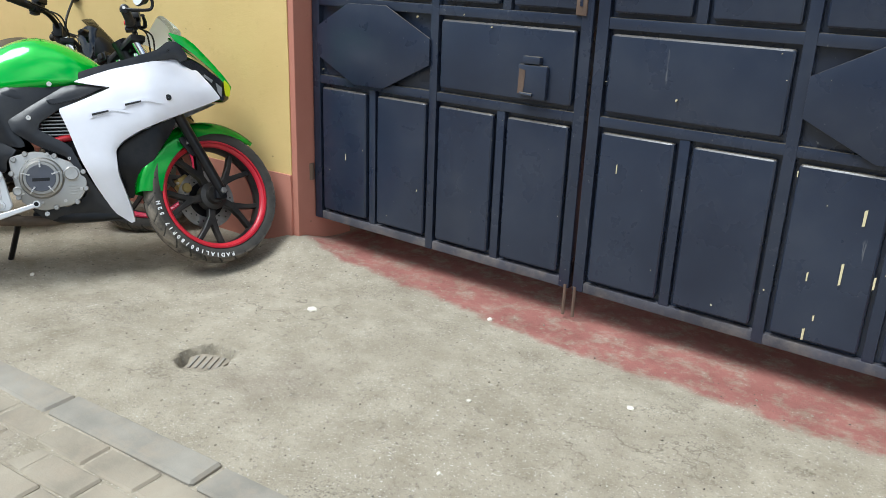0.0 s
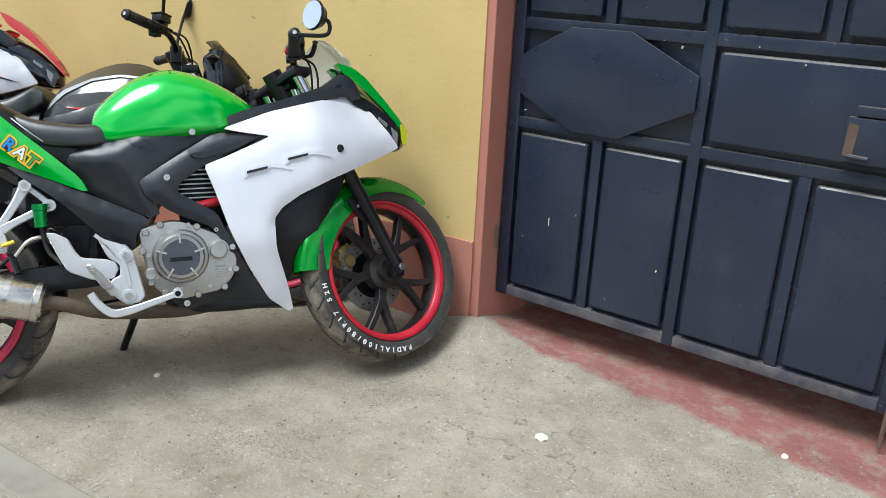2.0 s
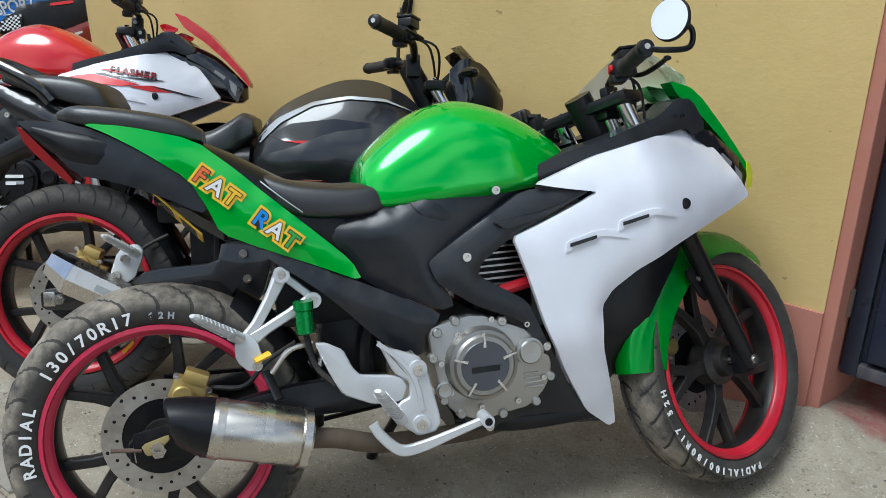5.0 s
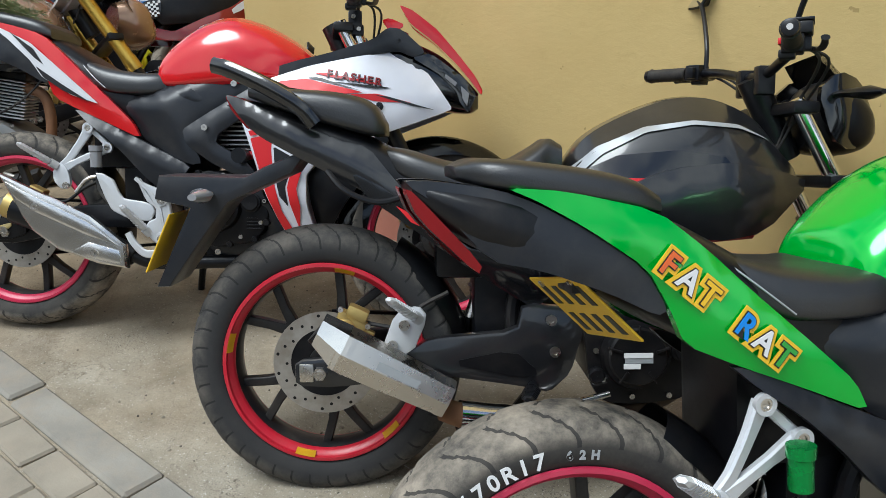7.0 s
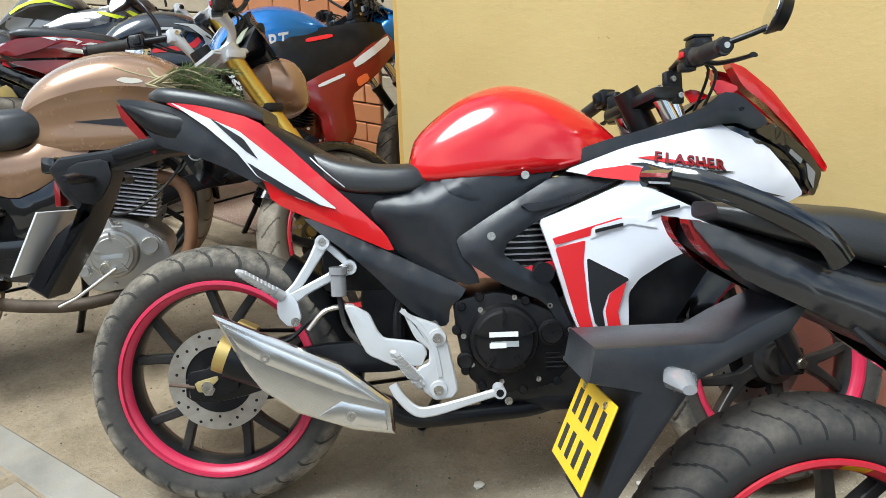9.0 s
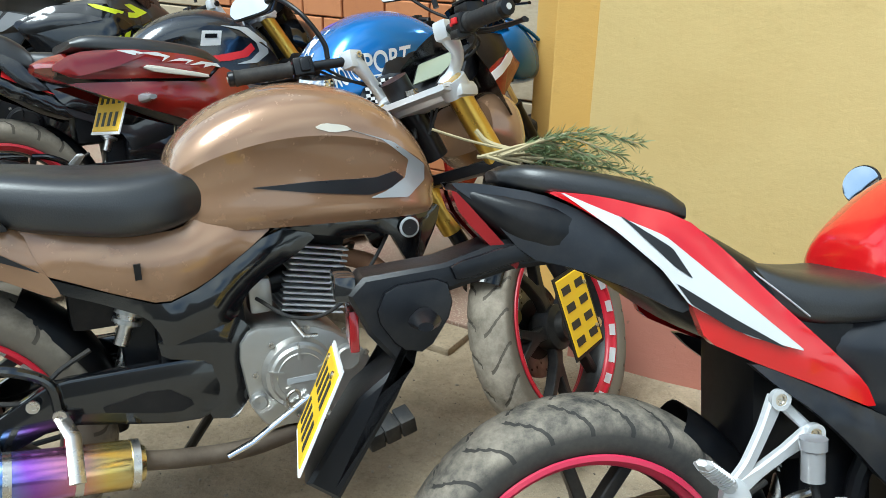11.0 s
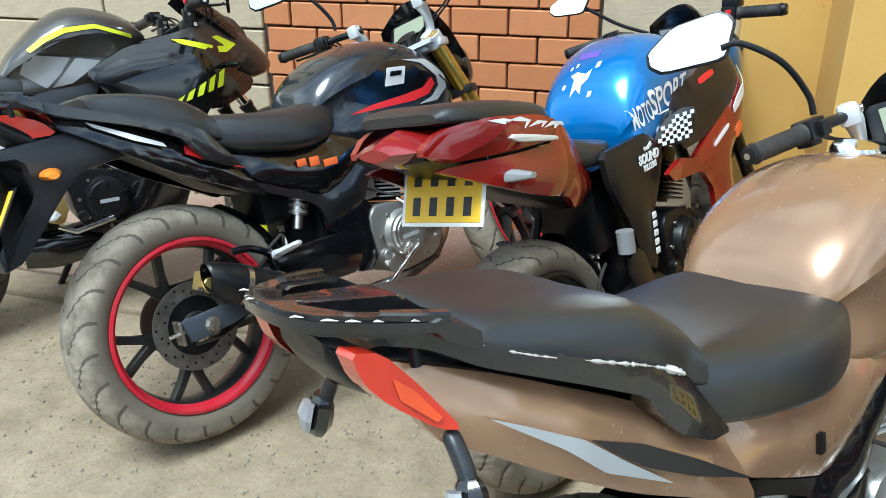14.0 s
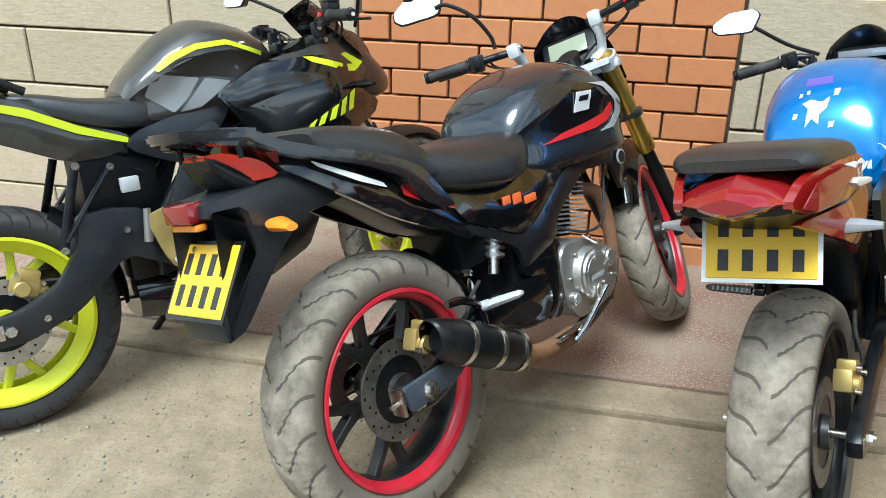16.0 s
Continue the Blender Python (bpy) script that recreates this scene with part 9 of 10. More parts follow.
    for stroke in ([(-0.204, 0.938), (-0.165, 0.934), (-0.138, 0.925), (-0.165, 0.922)], [(-0.150, 0.927), (-0.110, 0.926), (-0.075, 0.912), (-0.100, 0.900), (-0.090, 0.912), (-0.118, 0.918)],
                   [(-0.085, 0.900), (-0.050, 0.906), (-0.015, 0.897), (-0.040, 0.889), (-0.030, 0.897), (-0.055, 0.899)], [(-0.030, 0.886), (0.005, 0.893), (0.050, 0.884), (0.060, 0.872), (0.035, 0.880), (0.010, 0.876), (0.015, 0.885)]):
        decal("tribal_stroke", stroke, wt, "decal_white", tp, "white tribal sticker stroke", 0.0115)
    for sgn in (-1, 1):
        part("rear_indicator", loft([(0.0, -0.012, 0.012, 0.020, 0.5), (0.05, -0.014, 0.014, 0.022, 0.5), (0.11, -0.006, 0.006, 0.010, 0.5)], 12, 3, 2.5), M["lens_clear"], b, "", 40, Matrix.Translation((-0.15, sgn * 0.085, 0.815)) @ Matrix.Rotation(radians(sgn * 90), 4, "Z"))
        part("side_marker", plate(soften([(-0.150, 0.890), (-0.134, 0.897), (0.020, 0.859), (0.022, 0.848), (-0.118, 0.876)], 0.15), sgn * 0.150 - 0.006, sgn * 0.150 + 0.006, 0.003), M["scrap"], b, "scuffed pale side marker")
    c = [(0.220, 0.770), (0.330, 0.770), (0.441, 0.772), (0.560, 0.760), (0.502, 0.625), (0.445, 0.553), (0.440, 0.400), (0.370, 0.440), (0.320, 0.560), (0.240, 0.680)]
    mc = cover("side_cover", c, lambda x, z: 0.148, "matte", b, "dark cover with white sticker lettering", crown=0.006)
    words("sticker_word", "SOUND", 0.032, M["decal_white"], mc, Matrix.Translation((0.425, -0.1575, 0.712)) @ SIDE, 0.0015, "white sticker lettering")
    words("sticker_word", "KILLERS", 0.021, M["decal_white"], mc, Matrix.Translation((0.425, -0.1575, 0.688)) @ SIDE, 0.001)
    decal("lion_mark", [(0.405, 0.742), (0.425, 0.739), (0.445, 0.749), (0.452, 0.739), (0.432, 0.731), (0.408, 0.732)], 0.1485, "decal_white", mc, "", 0.008)
    for k in range(5):
        part("sticker_bar", box((0.408, -0.1580, 0.455 + k * 0.024), (0.428, -0.154, 0.472 + k * 0.024), 0.002), M["decal_white"], mc, "unreadable white sticker bar")
    ft = [(0.56, 0.830), (0.68, 0.885), (0.90, 0.900), (1.10, 0.905), (1.20, 0.870), (1.05, 0.760), (0.88, 0.700), (0.70, 0.690), (0.57, 0.690)]
    wf = lambda x, z: 0.185 - 0.40 * max(0, x - 1.02) - 0.35 * max(0, z - 0.80)
    cover("upper_fairing", ft, wf, "matte", b, "black upper fairing", crown=0.004)
    part("name_bar", shell([(0.740, 0.838), (0.860, 0.850), (0.860, 0.866), (0.745, 0.855)], lambda x, z: wf(x, z) + 0.006, -1, 0.002, 0.002), M["decal_red"], b, "red script bar", 40)
    fr = [(0.47, 0.655), (0.56, 0.675), (0.64, 0.655), (0.76, 0.700), (0.92, 0.760), (1.06, 0.830), (1.18, 0.870), (1.17, 0.790), (1.02, 0.680), (0.90, 0.610), (0.90, 0.470), (0.84, 0.380), (0.70, 0.300), (0.76, 0.400), (0.75, 0.540), (0.68, 0.610), (0.50, 0.625)]
    fp = cover("side_fairing", fr, lambda x, z: wf(x, z) + 0.006 - 0.25 * max(0, 0.45 - z), "dark_red", b, "dull red fairing with white name bars", crown=0.004, cut=0.1)
    part("name_bar", shell([(0.93, 0.715), (1.12, 0.815), (1.112, 0.845), (0.920, 0.745)], lambda x, z: wf(x, z) + 0.0115, -1, 0.002, 0.002), M["decal_white"], fp, "white slanted name bar", 40)
    part("script_bar", shell([(0.76, 0.655), (0.88, 0.690), (0.876, 0.703), (0.757, 0.668)], lambda x, z: wf(x, z) + 0.0115, -1, 0.002, 0.002), M["decal_white"], fp, "thin white script bar", 40)
    part("emblem", shell([(0.93, 0.640), (0.985, 0.665), (0.975, 0.695), (0.925, 0.675)], lambda x, z: wf(x, z) + 0.0115, -1, 0.002, 0.002), M["decal_orange"], fp, "orange emblem block", 40)
    part("nose", loft([(1.08, 0.80, 0.90, 0.12, 0.5), (1.17, 0.74, 0.96, 0.135, 0.5), (1.26, 0.72, 0.92, 0.11, 0.5), (1.34, 0.73, 0.84, 0.06, 0.5), (1.37, 0.75, 0.79, 0.02, 0.5)], 28, 5, 2.6), M["blue"], b, "blue nose cowl", 50)
    windscreen(b, "black_gloss", "blue", 1.06)
    part("dash", box((1.06, -0.09, 0.95), (1.11, 0.09, 0.985), 0.012), M["matte"], b)
    part("dash_glass", box((1.055, -0.07, 0.957), (1.0595, 0.07, 0.980), 0.001), M["lens_clear"], b)
    engine(b, 0.60, 0.43, 0.140, "engine_dark", "engine_dark", (0.68, 0.52, 20, 0.12), 0.070)
    swingarm(b, soften([(-0.055, 0.275), (-0.055, 0.332), (0.02, 0.345), (0.22, 0.392), (0.44, 0.400), (0.50, 0.36), (0.44, 0.325), (0.22, 0.325), (0.03, 0.27)], 0.2), 0.118)
    rear_brake(b)
    part("heel_plate", plate(soften([(0.22, 0.50), (0.30, 0.52), (0.36, 0.40), (0.33, 0.33), (0.28, 0.36)], 0.2), -0.172, -0.160, 0.005), M["matte"], b)
    part("brake_fluid_cup", tube([(0.235, -0.165, 0.520), (0.235, -0.165, 0.575)], 0.022, 16), M["lens_clear"], b, "clear brake fluid cup")
    foot_peg(b, (0.34, -0.165, 0.36), (-0.01, -0.10, 0.01), "matte")
    foot_peg(b, (0.30, 0.14, 0.50), (-0.01, 0.13, 0.01), "matte")
    part("tail_hanger", tube([(0.28, 0.10, 0.62), (0.30, 0.145, 0.51)], 0.011, 8), M["matte"], b)
    bars(b, S, (0.985, 0, 0.95), (0.955, -0.335, 0.975), (0.955, 0.335, 0.975), style="clip")
    for sgn in (-1, 1):
        round_mirror(b, S, (1.02, sgn * 0.33, 1.125), [(1.12, sgn * 0.12, 0.98), (1.08, sgn * 0.20, 1.03), (1.04, sgn * 0.28, 1.10), (1.02, sgn * 0.31, 1.12)], (-1, -sgn * 0.1, 0.1), (0.075, 0.038), "cut-cornered mirror glass")
    inv = b.matrix_basis.inverted()
    tl3, tr3, bl3 = Vector((-7.339, 1.395, 0.822)), Vector((-7.159, 1.345, 0.862)), Vector((-7.349, 1.340, 0.700))
    ux = (tr3 - tl3).normalized()
    nz = ux.cross(bl3 - tl3).normalized()
    uz = nz.cross(ux)
    if uz.z < 0:
        uz, nz = -uz, -nz
    uy = uz.cross(ux)
    mid = (tr3 + bl3) / 2
    mw = Matrix(((ux.x, uy.x, uz.x, mid.x), (ux.y, uy.y, uz.y, mid.y), (ux.z, uy.z, uz.z, mid.z), (0, 0, 0, 1)))
    number_plate(b, inv @ mw, 0.190, 0.130, border="decal_white")
    back = mid + uy * 0.014
    part("plate_arm", tube([tuple(inv @ (back + uz * 0.050)), tuple(inv @ (back + uz * 0.075 + uy * 0.05)), (-0.24, 0, 0.87)], 0.008, 8), M["matte"], b)
    return b


# ---- the black and lime sports motorcycle ----
def make_lime():
    b = bike_thing("dark grey and lime sports motorcycle with bright yellow wheels", -9.050, 1.466, 50.5, 10, -0.006)
    S, rear, front = running_gear(b, 8, "rim_yellow", "rim_yellow", "tyre_clean", "tyre_dusty", turn=12, alloy="rim_yellow", wide=0.02)
    tank = [(0.40, 0.78, 0.86, 0.10), (0.43, 0.775, 0.905, 0.125), (0.48, 0.77, 0.952, 0.14), (0.54, 0.77, 1.0, 0.152), (0.63, 0.785, 1.036, 0.158), (0.73, 0.80, 1.022, 0.150), (0.81, 0.83, 0.985, 0.125), (0.85, 0.86, 0.94, 0.09)]
    section = [(0.88, 0.0), (0.96, 0.12), (0.90, 0.34), (0.93, 0.50), (1.0, 0.62, 1), (0.94, 0.76), (0.80, 0.86, 1), (0.42, 0.965), (0.0, 1.0)]
    f = hull_width(tank, section)
    t = part("fuel_tank", hull(tank, section), M["anthracite"], b, "dark grey tank with a lime line and a silver knee panel", 22)
    decal("lime_stripe", [(0.480, 0.912), (0.530, 0.945), (0.600, 0.968), (0.690, 0.972), (0.800, 0.930), (0.800, 0.918), (0.690, 0.958), (0.600, 0.952), (0.540, 0.930), (0.490, 0.902)], f, "lime", t, "lime line", 0.0045)
    decal("silver_panel", [(0.448, 0.842), (0.475, 0.898), (0.600, 0.876), (0.560, 0.828), (0.514, 0.790)], f, "dull_silver", t, "dull silver knee panel", 0.004)
    decal("silver_panel", [(0.615, 0.874), (0.690, 0.858), (0.590, 0.797), (0.530, 0.790), (0.570, 0.828)], f, "dull_silver", t, "", 0.004)
    decal("grey_panel", [(0.490, 0.905), (0.560, 0.932), (0.700, 0.944), (0.800, 0.908), (0.730, 0.862), (0.612, 0.880)], f, "bronze_grey", t, "bronze grey flank", 0.0035)
    part("rider_seat", cushion([(0.12, 0.845, 0.890, 0.07, 0.5), (0.20, 0.815, 0.878, 0.115, 0.45), (0.32, 0.775, 0.852, 0.135, 0.45), (0.43, 0.762, 0.842, 0.130, 0.45), (0.50, 0.785, 0.836, 0.10, 0.5), (0.54, 0.80, 0.818, 0.05, 0.5)], 30, 5, 2.8), M["seat"], b, "", 60)
    part("pillion_seat", cushion([(-0.15, 0.96, 0.985, 0.05, 0.5), (-0.06, 0.935, 0.985, 0.10, 0.4), (0.06, 0.905, 0.96, 0.105, 0.4), (0.13, 0.89, 0.925, 0.07, 0.5)], 26, 5, 2.8), M["seat"], b, "", 60)
    tp = [(-0.26, 0.960), (-0.10, 0.935), (0.05, 0.900), (0.151, 0.862), (0.266, 0.800), (0.400, 0.745), (0.389, 0.716), (0.316, 0.696), (0.225, 0.700), (0.130, 0.745), (-0.05, 0.830), (-0.20, 0.915)]
    wt = lambda x, z: 0.120 + 0.10 * min(0, x)
    tl = cover("tail_panel", tp, wt, "anthracite", b, "dark grey tail panel with a lime stripe", crown=0.008)
    decal("lime_stripe", [(0.02, 0.890), (0.150, 0.850), (0.266, 0.790), (0.385, 0.742), (0.380, 0.728), (0.260, 0.770), (0.150, 0.826), (0.03, 0.870)], wt, "lime", tl, "lime stripe", 0.009)
    part("tail_core", loft([(-0.25, 0.93, 0.955, 0.05, 0.5), (-0.05, 0.84, 0.93, 0.09, 0.5), (0.15, 0.76, 0.86, 0.105, 0.5), (0.38, 0.68, 0.76, 0.115, 0.5)], 24, 4, 3.2), M["matte"], b, "", 50)
    for sgn in (-1, 1):
        part("grab_rail", tube(curve_pts([(-0.22, sgn * 0.06, 1.0), (-0.10, sgn * 0.10, 0.985), (0.06, sgn * 0.118, 0.94), (0.16, sgn * 0.115, 0.89)], 6), 0.011, 10), M["matte"], b)
        part("pillion_bracket", tube([(0.235, sgn * 0.125, 0.690), (0.165, sgn * 0.140, 0.480)], 0.012, 10, True, 0.6), M["matte"], b, "", 35)
        part("pillion_bracket", tube([(0.320, sgn * 0.125, 0.675), (0.175, sgn * 0.140, 0.500)], 0.011, 10, True, 0.6), M["matte"], b, "", 35)
    hexbolts(b, [(0.235, -0.135, 0.690), (0.320, -0.135, 0.675), (0.165, -0.150, 0.480)], 0.010)
    part("grey_bracket", box((0.335, -0.150, 0.600), (0.385, -0.130, 0.640), 0.005), M["silver"], b)
    cover("side_cover", [(0.395, 0.752), (0.511, 0.784), (0.617, 0.797), (0.690, 0.806), (0.640, 0.735), (0.550, 0.640), (0.470, 0.665), (0.371, 0.713)], 0.148, "grey_plastic", b, crown=0.006)
    cover("frame_spar", [(0.543, 0.730), (0.620, 0.760), (0.640, 0.700), (0.592, 0.640), (0.540, 0.520), (0.474, 0.470), (0.440, 0.520), (0.490, 0.620)], 0.158, "grey_plastic", b, "dark grey frame spar", crown=0.010)
    wf = lambda x, z: 0.188 - 0.40 * max(0, x - 1.0) - 0.40 * max(0, z - 0.82) - 0.2 * max(0, 0.5 - z)
    fs = [(0.628, 0.825), (0.776, 0.895), (0.956, 0.905), (1.077, 0.890), (1.17, 0.850), (1.150, 0.790), (1.083, 0.740), (1.000, 0.660), (0.920, 0.560), (0.900, 0.420), (0.860, 0.330), (0.720, 0.260), (0.600, 0.280), (0.560, 0.330), (0.700, 0.400), (0.760, 0.520), (0.740, 0.640), (0.690, 0.740)]
    fp = cover("side_fairing", fs, wf, "black_gloss", b, "black side fairing with lime lettering bars", crown=0.004, cut=0.1)
    cover("air_scoop", [(0.700, 0.775), (0.800, 0.805), (0.960, 0.812), (0.880, 0.770), (0.780, 0.740)], lambda x, z: wf(x, z) + 0.004, "matte", b, crown=0.0)
    cover("mid_panel", [(0.642, 0.812), (0.750, 0.862), (0.874, 0.866), (0.990, 0.838), (0.900, 0.822), (0.810, 0.806), (0.685, 0.776)], lambda x, z: wf(x, z) + 0.010, "black_satin", b, "dark panel under the tank", crown=0.003, step=0.014)
    cover("beak", [(0.900, 0.700), (0.976, 0.806), (1.132, 0.778), (1.200, 0.742), (1.175, 0.700), (1.035, 0.650)], lambda x, z: wf(x, z) + 0.002, "black_gloss", b, "", crown=0.004)
    fu = [(0.801, 0.902), (0.968, 0.927), (1.092, 0.974), (1.170, 0.960), (1.214, 0.896), (1.194, 0.828), (1.145, 0.781), (0.995, 0.849), (0.890, 0.896)]
    up = cover("upper_fairing", fu, lambda x, z: wf(x, z) - 0.004, "anthracite", b, "dark grey upper fairing with a lime arrow", crown=0.004)
    decal("lime_stripe", [(0.918, 0.902), (0.950, 0.900), (1.070, 0.866), (1.105, 0.864), (1.062, 0.898), (1.085, 0.902), (1.152, 0.866), (1.105, 0.842), (1.060, 0.846), (0.945, 0.884)], lambda x, z: wf(x, z) - 0.004, "lime", up, "lime arrow", 0.0055)
    for k in range(5):
        x, z, h = 0.880 + k * 0.040, 0.686 + k * 0.010, 0.020 + 0.008 * k
        part("lime_bar", shell([(x, z), (x + 0.022, z + 0.006), (x + 0.040, z + h + 0.012), (x + 0.016, z + h)], lambda a, c: wf(a, c) + 0.0095, -1, 0.002, 0.002, 0.0, 0.015, 0.05), M["lime"], fp, "lime lettering bar", 40)
    part("nose", loft([(1.05, 0.82, 0.90, 0.10, 0.5), (1.14, 0.76, 0.945, 0.110, 0.5), (1.21, 0.74, 0.90, 0.090, 0.5), (1.27, 0.75, 0.84, 0.055, 0.5), (1.30, 0.77, 0.80, 0.02, 0.5)], 28, 5, 2.6), M["anthracite"], b, "", 50)
    bm = bmesh.new()
    rows = []
    for k in range(8):
        q = k / 7
        x, z, w = 1.040 + 0.165 * q, 1.075 - 0.150 * q, 0.060 + 0.062 * math.sin(math.pi * (0.12 + 0.55 * q))
        rows.append([bm.verts.new((x - 0.050 * u * u, w * u, z - 0.045 * u * u)) for u in [j / 6 - 1 for j in range(13)]])
    for p, q in zip(rows, rows[1:]):
        for j in range(12):
            bm.faces.new((p[j], p[j + 1], q[j + 1], q[j]))
    bmesh.ops.solidify(bm, geom=bm.faces, thickness=0.003)
    part("windscreen", bm, M["lens_smoke"], b, "dark smoked windscreen", 50)
    for sgn in (-1, 1):
        part("front_indicator", tube([(1.10, sgn * 0.13, 0.80), (1.11, sgn * 0.17, 0.80), (1.12, sgn * 0.215, 0.80)], [0.012, 0.024, 0.010], 12, True, 0.6), M["matte"], b)
        round_mirror(b, S, (1.0, sgn * 0.34, 1.13), [(1.14, sgn * 0.11, 0.97), (1.10, sgn * 0.20, 1.05), (1.03, sgn * 0.30, 1.12), (1.0, sgn * 0.32, 1.13)], (-1, -sgn * 0.1, 0.1), (0.07, 0.036), "cut-cornered mirror glass")
    engine(b, 0.62, 0.42, 0.140, "engine_dark", "engine_dark", None, 0.072)
    part("cylinder_block", box((0.64, -0.09, 0.48), (0.80, 0.09, 0.70), 0.015), M["engine_dark"], b)
    swingarm(b, soften([(-0.06, 0.265), (-0.06, 0.335), (0.04, 0.350), (0.137, 0.395), (0.20, 0.480), (0.21, 0.560), (0.30, 0.565), (0.386, 0.548), (0.44, 0.42), (0.46, 0.36), (0.319, 0.430), (0.178, 0.310), (0.04, 0.262)], 0.12), 0.122, 0.018, "grey_plastic")
    hexbolts(b, [(0.09, -0.141, 0.315), (0.33, -0.141, 0.500)], 0.009)
    rear_brake(b)
    part("under_silencer", loft([(0.34, 0.215, 0.345, 0.09, 0.5), (0.45, 0.20, 0.34, 0.10, 0.5), (0.60, 0.22, 0.32, 0.09, 0.5)], 20, 4, 3.0), M["black_gloss"], b, "short black silencer under the engine", 40)
    part("heel_plate", plate(soften([(0.37, 0.53), (0.44, 0.55), (0.50, 0.42), (0.47, 0.36), (0.42, 0.38)], 0.2), -0.178, -0.164, 0.005), M["caliper"], b, "bronze heel plate")
    foot_peg(b, (0.45, -0.175, 0.40), (-0.02, -0.085, 0.0))
    part("brake_pedal", tube([(0.45, -0.185, 0.36), (0.50, -0.19, 0.335), (0.62, -0.20, 0.36)], 0.009, 10), M["chrome"], b)
    part("master_cylinder", tube([(0.385, -0.165, 0.55), (0.375, -0.165, 0.46)], [0.010, 0.013], 12), M["alloy"], b)
    part("front_mudguard", mudguard(0.332, 0.070, 45, 165, (1.338, 0, 0.300)), M["anthracite"], b, "", 40, S)
    bars(b, S, (0.985, 0, 0.955), (0.955, -0.335, 0.985), (0.955, 0.335, 0.985), style="clip")
    return b


redblue_bike, lime_bike = make_redblue(), make_lime()
# ---- small things on the ground and on the seat ----
def make_sprig():
    """A cut sprig of a needle-leaved shrub lying along the red motorcycle's rear seat."""
    rng = random.Random(21)
    th = thing("sprig", "cut green sprig of a needle-leaved shrub on the rear seat", "plant", red_bike.matrix_basis.copy())
    leaves = bmesh.new()
    for k in range(13):
        a = Vector((-0.125 + rng.uniform(-0.03, 0.02), rng.uniform(-0.02, 0.02), 0.988))
        b = Vector((0.045 + rng.uniform(-0.05, 0.06), rng.uniform(-0.10, 0.05), 0.968 + rng.uniform(-0.060, 0.032)))
        mid = (a + b) / 2 + Vector((0, rng.uniform(-0.02, 0.02), rng.uniform(0.005, 0.03)))
        run = curve_pts([a, mid, b], 10)
        part("stem", tube(run, [0.0032 - 0.0022 * i / (len(run) - 1) for i in range(len(run))], 6), M["twig"], th)
        for i, p in enumerate(run[7:]):
            d = (run[min(i + 8, len(run) - 1)] - run[i + 6]).normalized()
            for j in range(12):
                out = Vector((rng.uniform(-0.6, 0.9), rng.uniform(-1, 1), rng.uniform(-0.75, 1))).normalized()
                tip = p + (d * 0.7 + out).normalized() * rng.uniform(0.012, 0.030)
                w = d.cross(tip - p).normalized() * 0.0011
                mid2 = (p + tip) / 2 + Vector((0, 0, 0.001))
                v = [leaves.verts.new(q) for q in (p, mid2 + w, tip, mid2 - w)]
                leaves.faces.new(v)
    bmesh.ops.solidify(leaves, geom=leaves.faces, thickness=0.0006)
    tagged(part("needles", leaves, M["leaf"], th), "thin grey-green needles", "", "", "stuff")
    part("stem", tube(curve_pts([(-0.215, 0.0, 1.030), (-0.16, 0.0, 1.012), (-0.09, 0.0, 0.994)], 6), 0.0022, 6), M["twig"], th)
    part("stem", tube(curve_pts([(-0.145, 0.02, 1.028), (-0.125, 0.015, 1.008), (-0.07, 0.0, 0.990)], 6), 0.0045, 6), M["twig"], th)


make_sprig()


def add_stone(bm, x, y, z, r, rng):
    """A small uneven stone."""
    vs = bmesh.ops.create_icosphere(bm, subdivisions=1, radius=r)["verts"]
    s = Vector((rng.uniform(0.7, 1.3), rng.uniform(0.7, 1.3), rng.uniform(0.45, 0.8)))
    t = rng.uniform(0, 6.28)
    for v in vs:
        c = Vector((v.co.x * s.x, v.co.y * s.y, v.co.z * s.z)) * rng.uniform(0.8, 1.15)
        v.co = (x + c.x * math.cos(t) - c.y * math.sin(t), y + c.x * math.sin(t) + c.y * math.cos(t), z + c.z + r * 0.2)


def grit(name, label, mat, spots, rng):
    """Loose grit: each stone from shared shapes, joined."""
    shapes = []
    for k in range(6):
        bm = bmesh.new()
        add_stone(bm, 0, 0, 0, 1.0, rng)
        bm.verts.index_update()
        shapes.append(([v.co.copy() for v in bm.verts], [[v.index for v in f.verts] for f in bm.faces]))
        bm.free()
    vs, fs = [], []
    for x, y, r in spots:
        co, faces = rng.choice(shapes)
        t, n = rng.uniform(0, 6.28), len(vs)
        z = ground_height(x, y)
        c, s = math.cos(t) * r, math.sin(t) * r
        vs += [(x + p.x * c - p.y * s, y + p.x * s + p.y * c, z + p.z * r) for p in co]
        fs += [[i + n for i in f] for f in faces]
    me = bpy.data.meshes.new(name)
    me.from_pydata(vs, [], fs)
    me.materials.append(mat)
    return tagged(new(name, me), label, "gravel", "", "stuff")


def kerb_side(x):
    return 1.065 + (x + 1.44) * math.tan(radians(4.75)) + 0.06


rng = random.Random(33)
spots = []
while len(spots) < 4200:
    x = rng.uniform(-9.6, 0.8)
    y = rng.uniform(kerb_side(x), 2.40 if x > -6.4 else 1.86)
    thick = noise.noise((x * 1.3, y * 1.3, 7)) + (0.35 if x < -6.8 else 0.0)
    if rng.random() < 0.45 + thick:
        spots.append((x, y, 0.0013 + 0.0048 * rng.random() ** 4))
grit("gravel", "loose grit scattered over the dusty ground", M["pebble"], spots, rng)
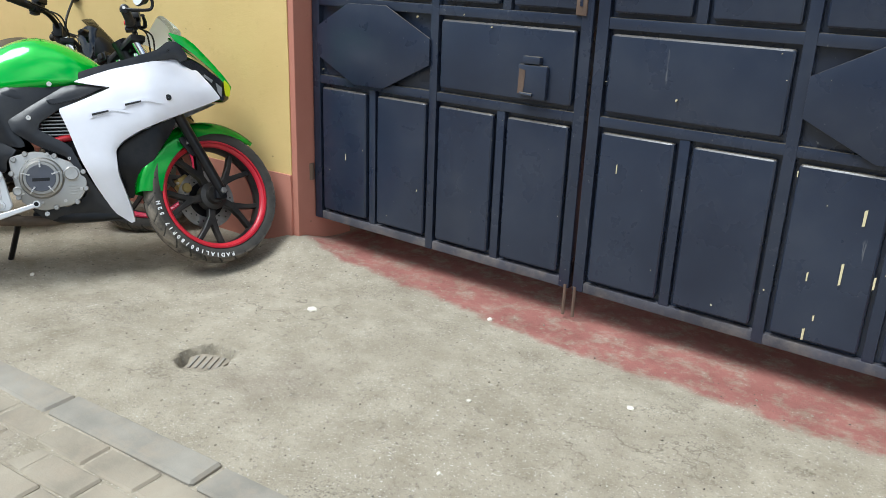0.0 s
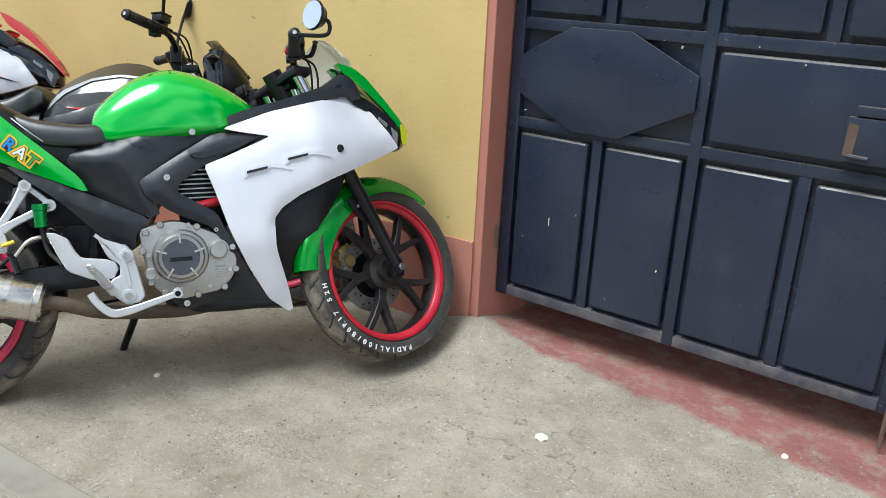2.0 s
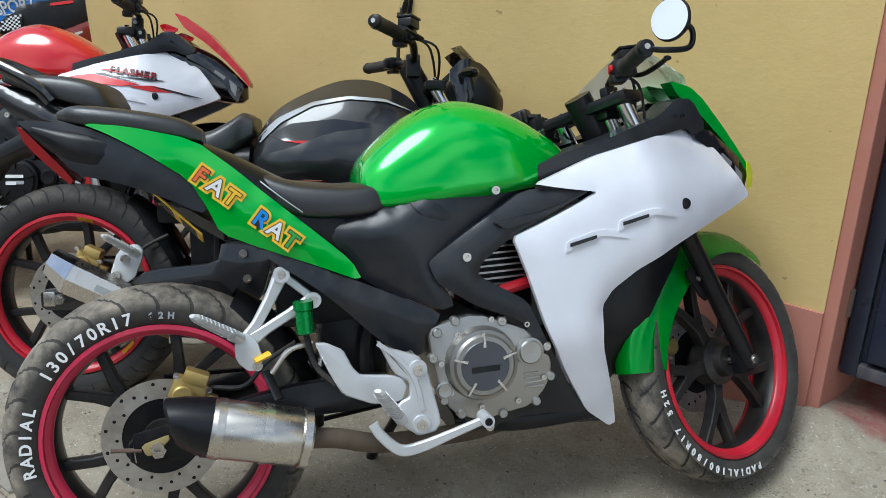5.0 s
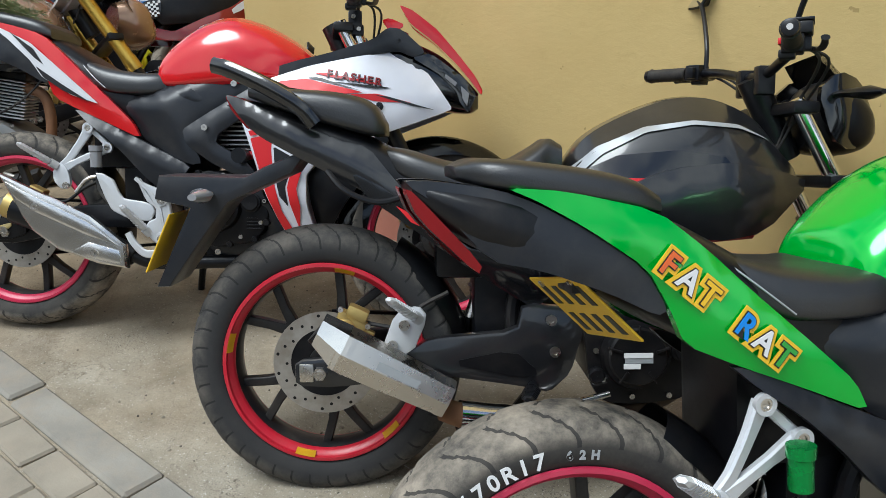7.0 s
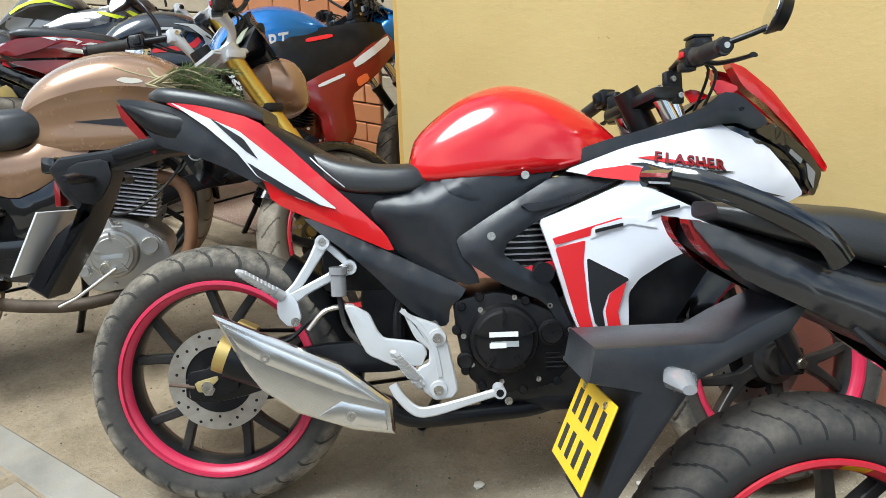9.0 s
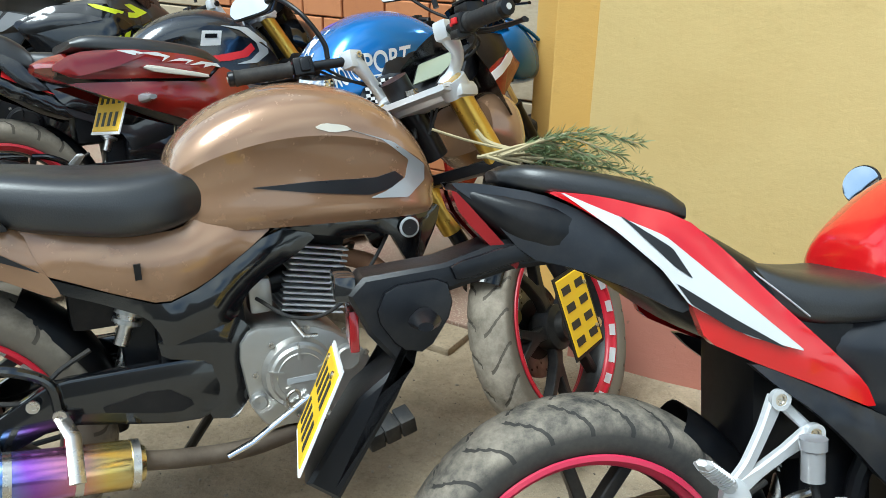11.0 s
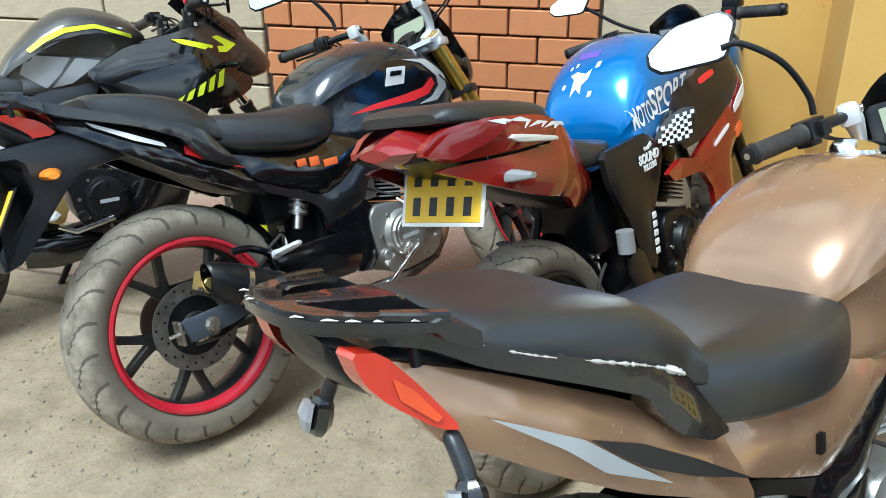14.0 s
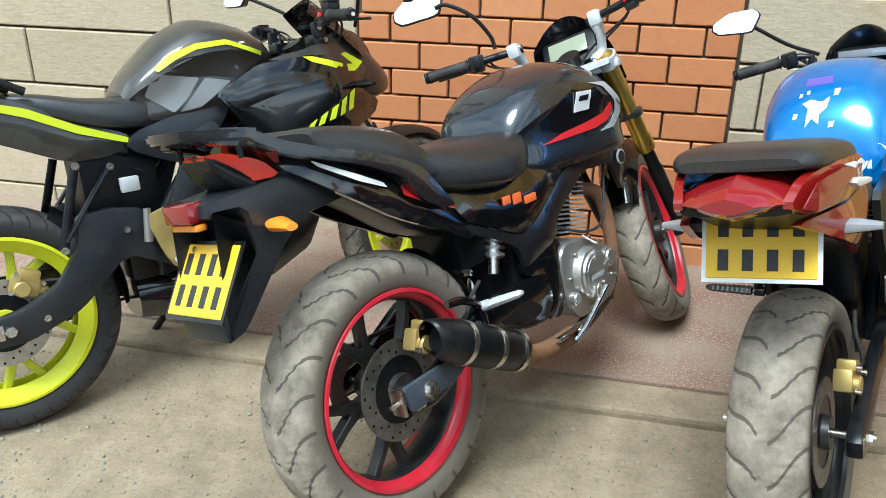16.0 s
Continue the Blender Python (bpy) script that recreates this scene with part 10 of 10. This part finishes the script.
spots = [(rng.uniform(-9.3, -7.1), rng.uniform(0.75, 1.80), 0.0018 + 0.0075 * rng.random() ** 4) for k in range(1900)]
spots = [q for q in spots if q[1] > kerb_side(q[0])]
grit("coarse_gravel", "coarse grey gravel in front of the step", M["pebble"], spots, rng)
spots = []
while len(spots) < 2800:
    x = rng.uniform(-9.6, 0.8)
    y = rng.uniform(kerb_side(x), 2.42 if x > -6.4 else 1.86)
    spots.append((x, y, 0.001 + 0.003 * rng.random() ** 3))
grit("dark_grit", "dark crumbs and litter specks on the ground", M["mortar"], spots, rng)
for x, y, r in ((-2.18, 1.91, 0.018), (-3.27, 1.42, 0.013), (-1.35, 1.75, 0.010), (-0.95, 2.02, 0.012), (-1.62, 2.27, 0.012), (-1.20, 1.40, 0.008), (-5.2, 1.30, 0.014), (-4.9, 1.55, 0.010)):
    bm = bmesh.new()
    add_stone(bm, 0, 0, 0, r, rng)
    tagged(part("stone", bm, M["scrap"], None, "", 40, pose(x, y, ground_height(x, y))), "small pale stone lying on the dusty ground", "stone", "loose pale stones")
# scrap of a broken drain cover in its hole
scrap = tagged(new("drain_cover"), "broken pale plastic drain cover in a hole", "drain cover")
scrap.matrix_basis = pose(drain_x, drain_y, ground_height(drain_x, drain_y) - 0.036, 5, -4, 24)
bm = plate([(-0.075, -0.030), (-0.040, -0.055), (0.030, -0.050), (0.078, -0.028), (0.062, 0.020), (0.070, 0.048), (0.020, 0.052), (-0.030, 0.044), (-0.068, 0.052), (-0.060, 0.010)], 0, 0.012, 0.003)
part("cover_plate", bm, M["pebble"], scrap, "", 35, Matrix.Rotation(radians(90), 4, "X"))
for k in range(5):
    part("bar", box((-0.050 + k * 0.024, -0.036, 0.008), (-0.040 + k * 0.024, 0.034, 0.017), 0.002), M["concrete"], scrap)
# ---- pieces of the pavement and the walls ----
rng = random.Random(11)


def stone_mesh(w, d, h, bevel, name):
    return mesh_of(box((-w / 2, -d / 2, -h), (w / 2, d / 2, 0), bevel, 1), name)


def place(name, me, mat, parent, m):
    ob = new(name, me)
    if not me.materials:
        me.materials.append(mat)
    ob.parent = parent
    ob.matrix_basis = m
    return ob


kerb_mesh = stone_mesh(0.585, 0.105, 0.16, 0.008, "kerb_stone")
for i in range(17):
    x = 1.6 - i * 0.60 - 0.30
    place("kerb_stone", kerb_mesh, M["concrete"], kerb, pose(x, -0.055 + rng.uniform(-0.006, 0.006), 0.010 + rng.uniform(-0.004, 0.004), rng.uniform(-1, 1), rng.uniform(-0.4, 0.4), rng.uniform(-0.8, 0.8)))
paver_mesh = stone_mesh(0.192, 0.094, 0.06, 0.006, "paver")
half_mesh = stone_mesh(0.094, 0.094, 0.06, 0.006, "half_paver")
for row in range(14):
    for i in range(46):
        x = 1.8 - i * 0.2 - (0.1 if row % 2 else 0)
        if row >= 6 and i % 2:
            continue
        y = -0.165 - row * 0.1
        place("paver", paver_mesh, M["paver"], pavement,
              pose(x, y, 0.004 + rng.uniform(-0.003, 0.003), rng.uniform(-1, 1), rng.uniform(-0.6, 0.6), rng.uniform(-0.8, 0.8))) if row < 6 else None
# the paving goes on as one sheet of blocks out to the road
bm = bmesh.new()
for row in range(6, 40):
    for i in range(60):
        x, y = 3.0 - i * 0.2 - (0.1 if row % 2 else 0), -0.165 - row * 0.1
        add_box(bm, (x - 0.096, y - 0.047, -0.05), (x + 0.096, y + 0.047, 0.004 + rng.uniform(-0.003, 0.003)))
tagged(part("far_pavers", bm, M["paver"], pavement), "", "", "", "stuff")

recess = bpy.data.objects["wall_recess"]
brick_mesh = mesh_of(box((-0.1120, -0.012, -0.0478), (0.1120, 0.02, 0.0478), 0.004, 1), "brick")
half_brick = mesh_of(box((-0.054, -0.012, -0.0478), (0.054, 0.02, 0.0478), 0.004, 1), "half_brick")
PITCH_X, PITCH_Z = 0.2325, 0.1035
LEFT, RIGHT = -8.555, -7.145
for k in range(24):
    z = 0.013 + k * PITCH_Z + 0.052
    x = RIGHT - 0.008 - (0.110 if k % 2 else 0.052)
    first = k % 2 == 0
    while x > LEFT - 0.05:
        half = 0.052 if first else 0.110
        lo, hi = max(x - half, LEFT + 0.004), x + half
        if hi - lo > 0.02:
            full = abs(hi - lo - 2 * half) < 1e-6
            me = (half_brick if first else brick_mesh) if full else mesh_of(box((lo - (lo + hi) / 2, -0.012, -0.046), ((hi - lo) / 2, 0.02, 0.046), 0.004, 1), "cut_brick")
            place("brick", me, M["brick"], recess, pose((lo + hi) / 2, WALL_Y + rng.uniform(-0.002, 0.002), z + rng.uniform(-0.001, 0.001), 0, rng.uniform(-0.3, 0.3), 0))
        x -= (0.052 + 0.110 + 0.012) if first else PITCH_X
        first = False
SIZES = {}
for a, c in ((-12.4, LEFT - 0.004), (RIGHT + 0.004, -6.6)):
    z, k = -0.136, 0
    while z < 2.9:
        h, x = 0.24, c
        first = 0.45 + 0.35 * ((k * 7) % 3)
        while x > a + 0.05:
            w = min(x - a, first if x == c else 1.05 + 0.15 * ((k * 5) % 3))
            key = (round(w, 2), h)
            if key not in SIZES:
                SIZES[key] = mesh_of(box((-w / 2 + 0.004, -0.010, 0.005), (w / 2 - 0.004, 0.02, h - 0.005), 0.005, 1), "stone_block")
            place("stone_block", SIZES[key], M["stone"], recess, pose(x - w / 2, WALL_Y + rng.uniform(-0.003, 0.003), z))
            x -= w
        z += h
        k += 1
